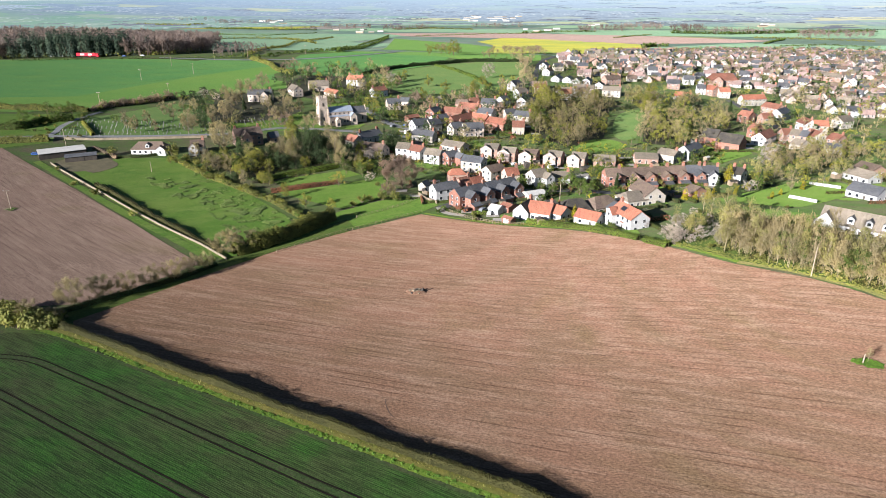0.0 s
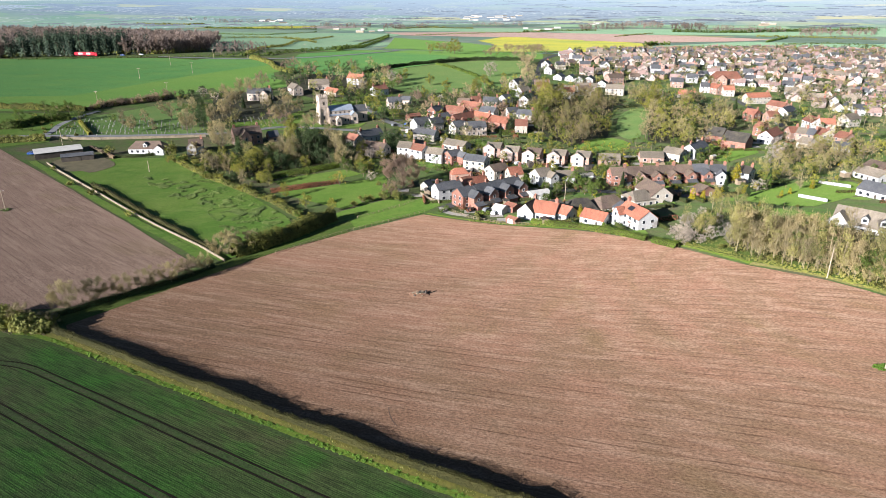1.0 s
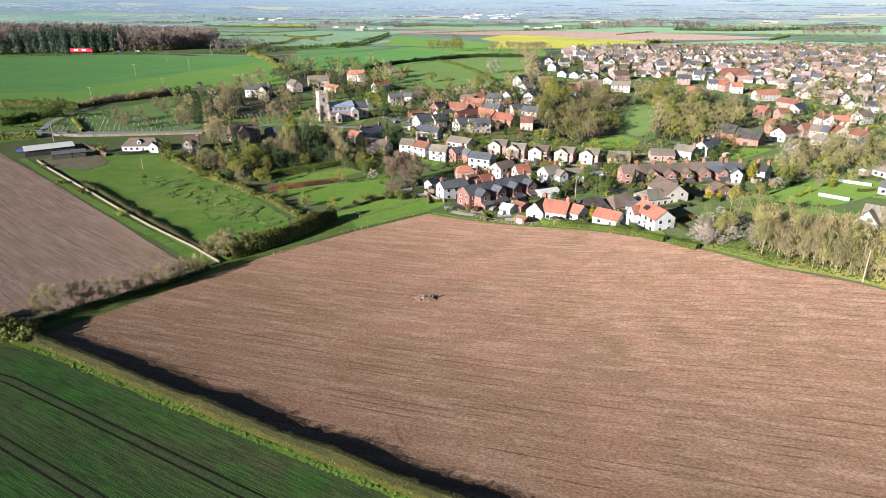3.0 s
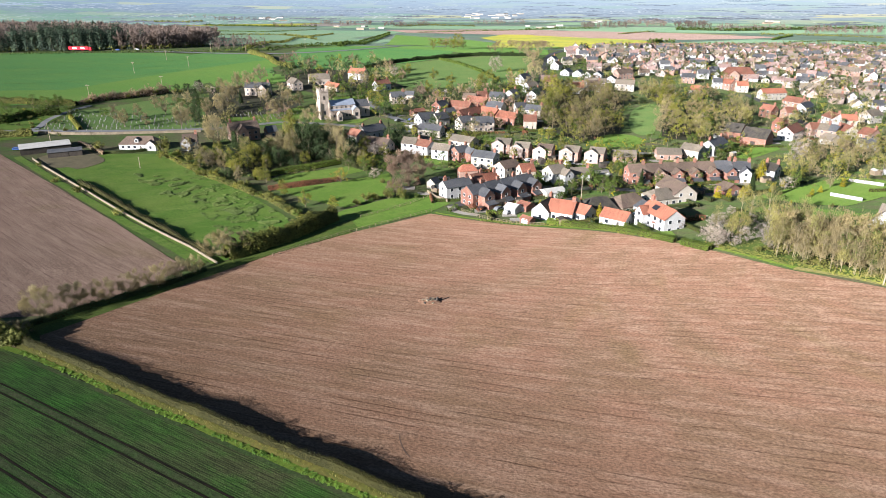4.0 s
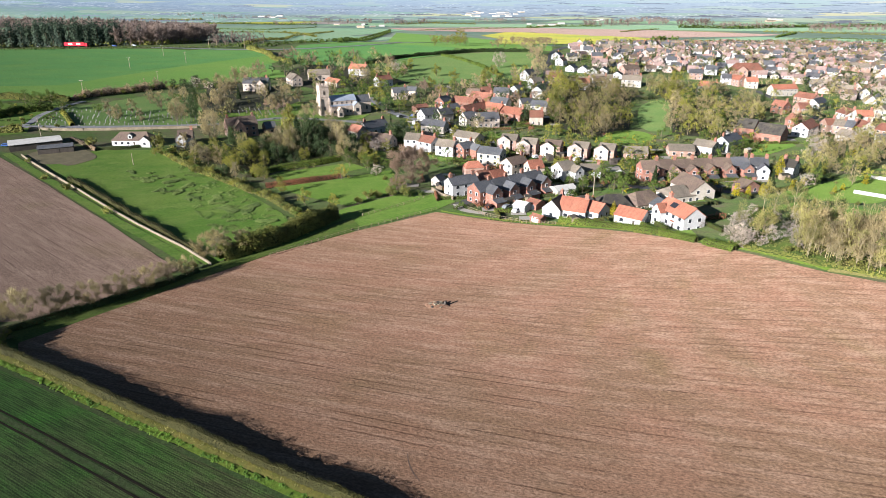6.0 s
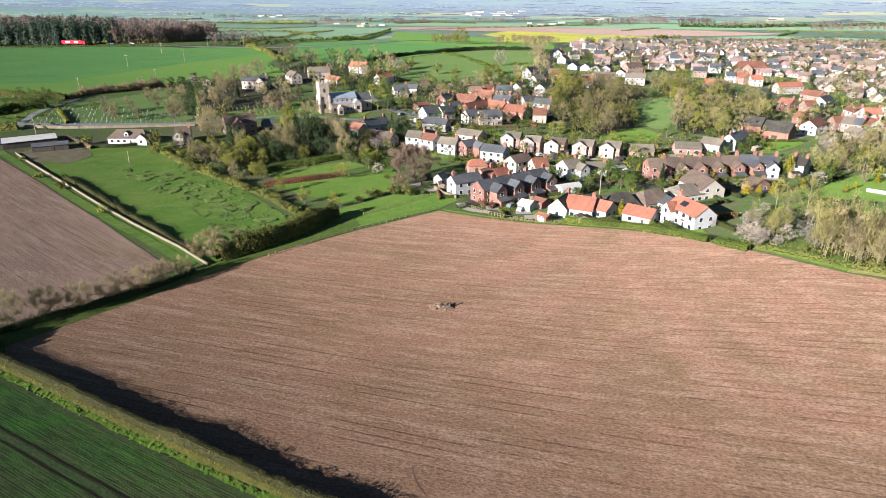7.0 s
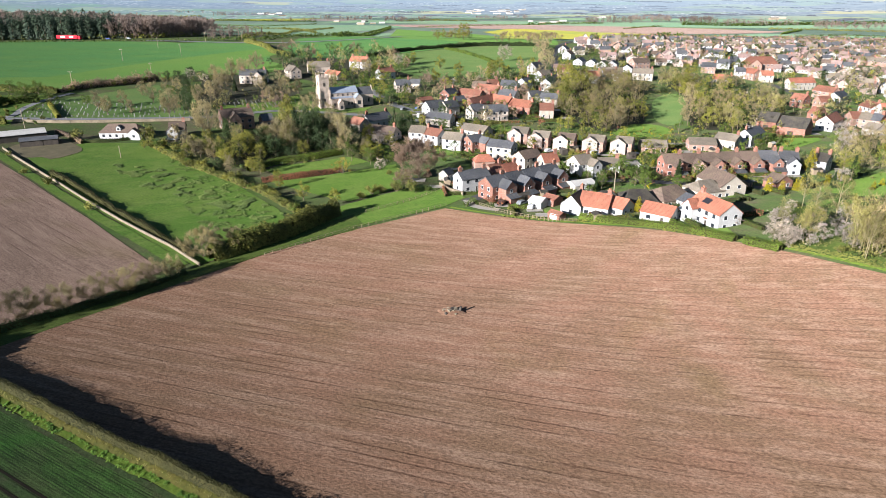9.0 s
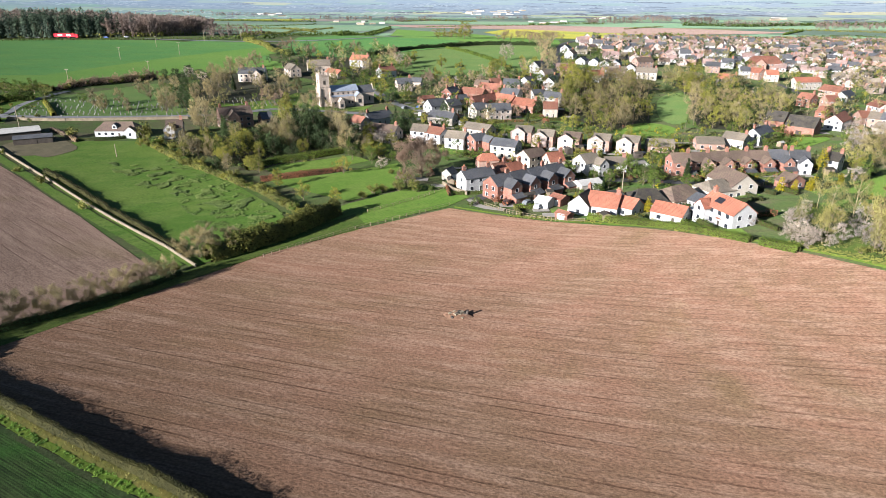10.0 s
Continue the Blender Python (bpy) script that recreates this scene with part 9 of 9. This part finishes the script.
drape("wood_floor", [(-228.1, 349.0), (-264.2, 414.3), (-258.2, 449.7), (-221.3, 420.9), (-186.0, 393.2), (-188.0, 369.4), (-206.5, 349.2)], "floor_shade", "leaf-strewn rough ground under the trees, darkened for shade", 0.15, category="ground")

# ---- farm and church ----
house(-260.0, 262.5, 47, 21.0, 13, 2.6, 0.5, "darkwood", "sheet", 0, what="barn", extra="")
house(-244.3, 257.6, 40, 14.0, 7, 2.6, 0.8, "darkwood", "slate", 0, what="barn", extra=" beside the pasture")
# church
church(-150.8, 369.5, 40)
conservatory(13.5, 218.9, -35, 6.0, 4.0)
garden_table(17.3, 211.2)

# ---- vehicles ----
car(-270.3, 256.8, 20, "blue_paint", "blue car parked in the farmyard")
car(-39.4, 234.7, 60, "dark_paint", "dark red and black car parked behind the terrace")
car(-41.9, 230.8, 70, "dark_paint", "dark car parked behind the terrace")
car(-35.5, 231.7, 60, "grey_paint", "grey car parked behind the fence")
car(-32.0, 227.9, 75, "silver_paint", "silver car parked behind the fence")
car(-13.3, 308.0, 40, "white_paint", "white van parked beside the houses", van=True)
car(2.0, 319.0, 20, "red_paint", "red car parked on a drive")
car(4.4, 311.8, 20, "dark_paint", "dark car parked on a drive")
car(-92.3, 356.7, 60, "silver_paint", "silver car parked in the village street")
car(-102.2, 357.3, 60, "white_paint", "white van in the village street", van=True)
car(27.3, 305.3, 30, "blue_paint", "blue car behind the brick terrace")
car(25.3, 309.3, 30, "red_paint", "red car behind the brick terrace")
car(-127.9, 383.6, 70, "dark_paint", "dark car parked below the church")
car(-108.3, 374.3, 60, "blue_paint", "blue car parked in the street below the church")
car(-102.1, 369.6, 60, "white_paint", "white car parked in the street below the church")
car(-115.5, 370.2, 65, "grey_paint", "grey car parked at the kerb below the church")
car(-45.3, 237.7, 55, "dark_paint", "dark car parked behind the brick terrace")
car(-34.9, 260.4, 20, "silver_paint", "silver car parked between the white cottages")
car(-22.3, 316.4, 40, "blue_paint", "blue car on a drive below the detached houses")
car(-4.0, 316.7, 40, "red_paint", "red car on a drive below the detached houses")
car(-32.3, 309.8, 40, "white_paint", "white car on a drive below the detached houses")
car(16.2, 291.9, 20, "grey_paint", "grey car behind the long terrace")
car(1.5, 545.5, 20, "white_paint", "white car among the upper houses")
car(15.4, 531.1, 10, "dark_paint", "dark car among the upper houses")
car(94.5, 213.4, -35, "silver_paint", "pale car parked beside the white house")
car(-545.0, 550.3, 8, "white_paint", "white van on the country road", van=True)
car(-528.5, 553.5, 8, "white_paint", "white van on the country road", van=True)
car(-520.3, 555.1, 8, "white_paint", "white van on the country road", van=True)
car(-462.3, 573.9, 8, "blue_paint", "blue car on the country road")
car(-448.7, 584.3, 8, "silver_paint", "silver car on the country road")
lorry(-497.9, 559.4, 10, "red_paint", "bright red articulated lorry on the country road")
lorry(-490.2, 560.8, 10, "red_paint", "bright red lorry parked nose to tail with another")

# ---- distance ----
far_building(-436, 2811, -12, 32, 9, 3.3, "factory")
far_building(-331, 2938, 13, 28, 10, 3.1, "factory")
far_building(-367, 2789, 24, 17, 11, 2.6, "factory")
far_building(-395, 2621, 15, 28, 11, 3.7, "factory")
far_building(-540, 2830, 20, 29, 12, 2.6, "factory")
far_building(-500, 2867, -3, 31, 11, 4.0, "factory")
far_building(-337, 2948, 3, 25, 10, 3.2, "factory")
far_building(-327, 2926, 16, 17, 14, 4.0, "factory")
far_building(-532, 2946, -15, 26, 10, 2.6, "factory")
far_building(-398, 2621, 5, 21, 12, 2.6, "factory")
far_building(-415, 2891, 17, 34, 10, 3.4, "factory")
far_building(-409, 2901, -4, 35, 16, 2.6, "factory")
far_building(-344, 2618, -6, 25, 9, 3.1, "factory")
far_building(-368, 2739, 26, 15, 11, 4.0, "factory")
far_building(-399, 2786, 4, 34, 13, 2.4, "factory")
far_building(-347, 2838, 6, 19, 12, 3.0, "factory")
far_building(-520, 2707, -14, 29, 9, 3.8, "factory")
far_building(-337, 2776, 23, 19, 14, 3.2, "factory")
far_building(-463, 2599, 4, 20, 14, 3.1, "factory")
far_building(-391, 2895, 31, 20, 10, 4.2, "factory")
far_building(-479, 2603, 39, 24, 9, 2.5, "factory")
far_building(-504, 2797, 17, 34, 12, 2.7, "factory")
far_building(-671, 1881, -15, 17, 9, 2.5, "farm building")
far_building(-647, 1767, 26, 14, 9, 2.7, "farm building")
far_building(-606, 1760, 33, 15, 6, 2.5, "farm building")
far_building(-673, 1873, 18, 11, 9, 2.8, "farm building")
far_building(-750, 1861, 7, 17, 8, 2.7, "farm building")
far_building(-627, 1723, 12, 20, 6, 4.2, "farm building")
far_building(-595, 1807, 11, 16, 10, 2.5, "farm building")
far_building(-134, 1931, -2, 20, 10, 2.5, "farm building")
far_building(-129, 1947, 9, 19, 7, 3.1, "farm building")
far_building(-159, 1870, -6, 20, 9, 3.1, "farm building")
far_building(-113, 2027, 16, 19, 10, 2.9, "farm building")
far_building(-203, 1984, 16, 13, 7, 2.8, "farm building")
far_building(549, 2333, -18, 25, 10, 4.4, "farm building")
far_building(507, 2253, 15, 27, 12, 4.5, "farm building")
far_building(537, 2366, -6, 25, 9, 3.4, "farm building")
far_building(548, 2411, 36, 29, 10, 4.3, "farm building")
far_building(-1210, 2362, 2, 23, 9, 2.9, "farm building")
far_building(-1244, 2439, 6, 29, 8, 2.6, "farm building")
far_building(-1234, 2476, -5, 28, 12, 2.8, "farm building")
far_building(-1279, 2414, -2, 26, 13, 3.8, "farm building")
far_building(-1125, 2277, 33, 27, 12, 2.6, "farm building")
far_building(-1258, 2424, 16, 21, 10, 3.9, "farm building")
far_building(-14, 2304, -9, 23, 11, 2.6, "farm building")
far_building(1, 2326, 7, 22, 12, 3.5, "farm building")
WOOD_FRONT = [(-632.4, 458.0), (-557.4, 533.6), (-503.9, 558.2), (-470.9, 579.9), (-436.8, 602.9), (-420.5, 648.8)]
wood_far(WOOD_FRONT)
far_hedge([(-534.7, 511.6), (-482.6, 534.4), (-424.4, 560.3), (-377.3, 579.6)], 2.5, 70)
far_hedge([(-369.1, 576.2), (-322.4, 609.7), (-306.4, 744.3), (-443.1, 1218.8), (-503.2, 1590.9)], 4, 71)
far_hedge([(-824.3, 1277.9), (-778.5, 1372.1), (-679.4, 1366.0), (-526.6, 1198.3)], 5, 72)
far_hedge([(-1218.3, 1911.3), (-997.9, 1863.5), (-811.0, 1853.8)], 6, 73)
far_hedge([(-1016.2, 1591.4), (-823.8, 1564.8), (-742.3, 1695.2)], 4, 74)
far_hedge([(-590.0, 1924.4), (-509.0, 2015.1), (-357.9, 1959.1)], 6, 75)
far_hedge([(-434.3, 1602.2), (-297.5, 1706.3), (-146.3, 1789.1)], 4, 76)
far_hedge([(87.4, 1261.1), (112.7, 1307.3), (137.2, 1313.0)], 8, 77)
far_hedge([(44.2, 1606.6), (91.2, 1687.9), (137.6, 1748.2)], 4, 78)
far_hedge([(334.6, 1438.9), (373.3, 1530.6), (411.9, 1601.1)], 5, 79)
far_hedge([(-479.5, 1515.2), (-408.5, 1152.6), (-281.1, 698.5)], 5, 80)
far_hedge([(-1635.7, 2138.4), (-1383.3, 2069.6), (-1383.3, 2172.6)], 8, 81)
far_hedge([(-190.0, 1782.2), (-91.2, 1860.3), (-1.6, 1874.1)], 6, 82)
far_hedge([(198.3, 1843.3), (328.4, 1806.3), (478.3, 1887.4), (732.2, 1987.8)], 9, 83)
far_hedge([(361.9, 1659.3), (471.3, 1632.6), (578.5, 1567.9)], 5, 84)
far_hedge([(-2376.0, 2281.8), (-2320.3, 2582.4), (-1799.8, 2354.8)], 9, 85)
far_hedge([(345.2, 1360.1), (439.6, 1420.2), (500.8, 1356.5)], 4, 86)
far_hedge([(-339.9, 597.5), (-568.1, 1187.5), (-610.8, 1490.5)], 4, 87)
far_clump([(-46.3, 1867.2), (72.6, 1885.6), (81.0, 2101.4), (-51.5, 2082.1)], 40, 12, 90)
far_clump([(78.0, 2024.3), (188.5, 2040.8), (211.7, 2292.1), (87.6, 2274.8)], 40, 13, 91)
far_clump([(197.7, 1905.0), (292.5, 1919.7), (338.2, 2221.0), (228.8, 2205.4)], 40, 13, 92)
far_clump([(-612.0, 1883.8), (-481.1, 1903.6), (-529.4, 2096.9), (-673.9, 2076.3)], 30, 11, 93)
far_clump([(-842.2, 1925.8), (-669.6, 1951.3), (-740.3, 2159.3), (-931.8, 2132.6)], 26, 11, 94)
far_clump([(-1659.6, 2372.5), (-1474.8, 2395.9), (-1637.1, 2661.6), (-1843.7, 2637.6)], 40, 12, 95)
far_clump([(-1372.7, 2228.9), (-1161.8, 2257.1), (-1278.8, 2486.3), (-1512.3, 2457.3)], 30, 11, 96)
far_clump([(287.6, 1799.8), (463.3, 1827.8), (511.4, 2019.0), (317.8, 1989.5)], 40, 12, 97)
far_clump([(448.0, 1673.6), (628.1, 1703.5), (708.7, 1923.7), (506.0, 1891.8)], 50, 12, 98)
far_clump([(-379.0, 2075.5), (-223.2, 2098.0), (-237.1, 2229.5), (-402.6, 2206.4)], 24, 11, 99)
far_clump([(-928.2, 1799.7), (-796.3, 1819.8), (-858.7, 1963.9), (-1001.4, 1943.0)], 14, 10, 100)
far_clump([(-377.6, 599.5), (-325.4, 615.4), (-401.2, 759.9), (-450.9, 716.6)], 20, 9, 101)
far_clump([(-2438.5, 2342.3), (-1846.2, 2415.8), (-2118.9, 2775.2), (-2808.0, 2699.6)], 60, 13, 102)


# ---- the lone tree and the stone heap in the ploughed field ----
plant("slimbare", 62.0, 122.0, 0.34)
utility_pole(61.0, 121.6, 2.2, 0, 0, label="short pale wooden stake beside a lone tree")


def rubble_heap(x, y):
    r = random.Random(19)
    t = thing("rubble_heap", x, y, 0, "heap of earth and broken stones in the ploughed field", "rubble heap")
    earth = Mesh()
    n = 14
    rings = [(2.6, 0.12), (1.9, 0.45), (1.0, 0.75)]
    for k, (rad, z) in enumerate(rings):
        for i in range(n):
            a = 2 * math.pi * i / n
            w = 1 + 0.3 * noise.noise(Vector((math.cos(a), math.sin(a), k)))
            earth.v.append((math.cos(a) * rad * w * 1.3, math.sin(a) * rad * w * 0.8, z))
    earth.v.append((0, 0, 0.85))
    for k in range(2):
        for i in range(n):
            earth.f.append((k * n + i, k * n + (i + 1) % n, (k + 1) * n + (i + 1) % n, (k + 1) * n + i))
    for i in range(n):
        earth.f.append((2 * n + i, 2 * n + (i + 1) % n, 3 * n))
    earth.m = [0] * len(earth.f)
    part("earth", earth, "soil_head", t)
    for i in range(16):
        a, d = r.uniform(0, 6.28), r.uniform(0.2, 2.4)
        s = r.uniform(0.2, 0.55)
        g = Mesh()
        for vx in (-1, 1):
            for vy in (-1, 1):
                for vz in (-1, 1):
                    g.v.append((vx * s * r.uniform(0.6, 1), vy * s * r.uniform(0.5, 1), vz * s * r.uniform(0.5, 0.9)))
        g.f = [(0, 1, 3, 2), (4, 6, 7, 5), (0, 4, 5, 1), (2, 3, 7, 6), (0, 2, 6, 4), (1, 5, 7, 3)]
        g.m = [0] * 6
        part("stone", g, "stone_wall" if i % 3 else "darkwood", t, "", pose(math.cos(a) * d * 1.2, math.sin(a) * d * 0.8, 0.85 - d * 0.28, 0, 0, r.uniform(0, 360)))
    stump = Mesh().tube((1.5, 0.2, 0.1), (1.7, 0.1, 1.5), 0.35, 0.25, 7)
    part("stump", stump, "darkwood", t, "dark broken stump")
    return t


rubble_heap(-41.1, 150.3)
strip("rut", [(-33.9, 98.4), (-32.9, 96.1), (-31.5, 94.0), (-30.4, 92.9)], 0.2, "soil_rut", "curved wheel rut in the bare soil", 0.17, 0.8, "rut", 0.15)
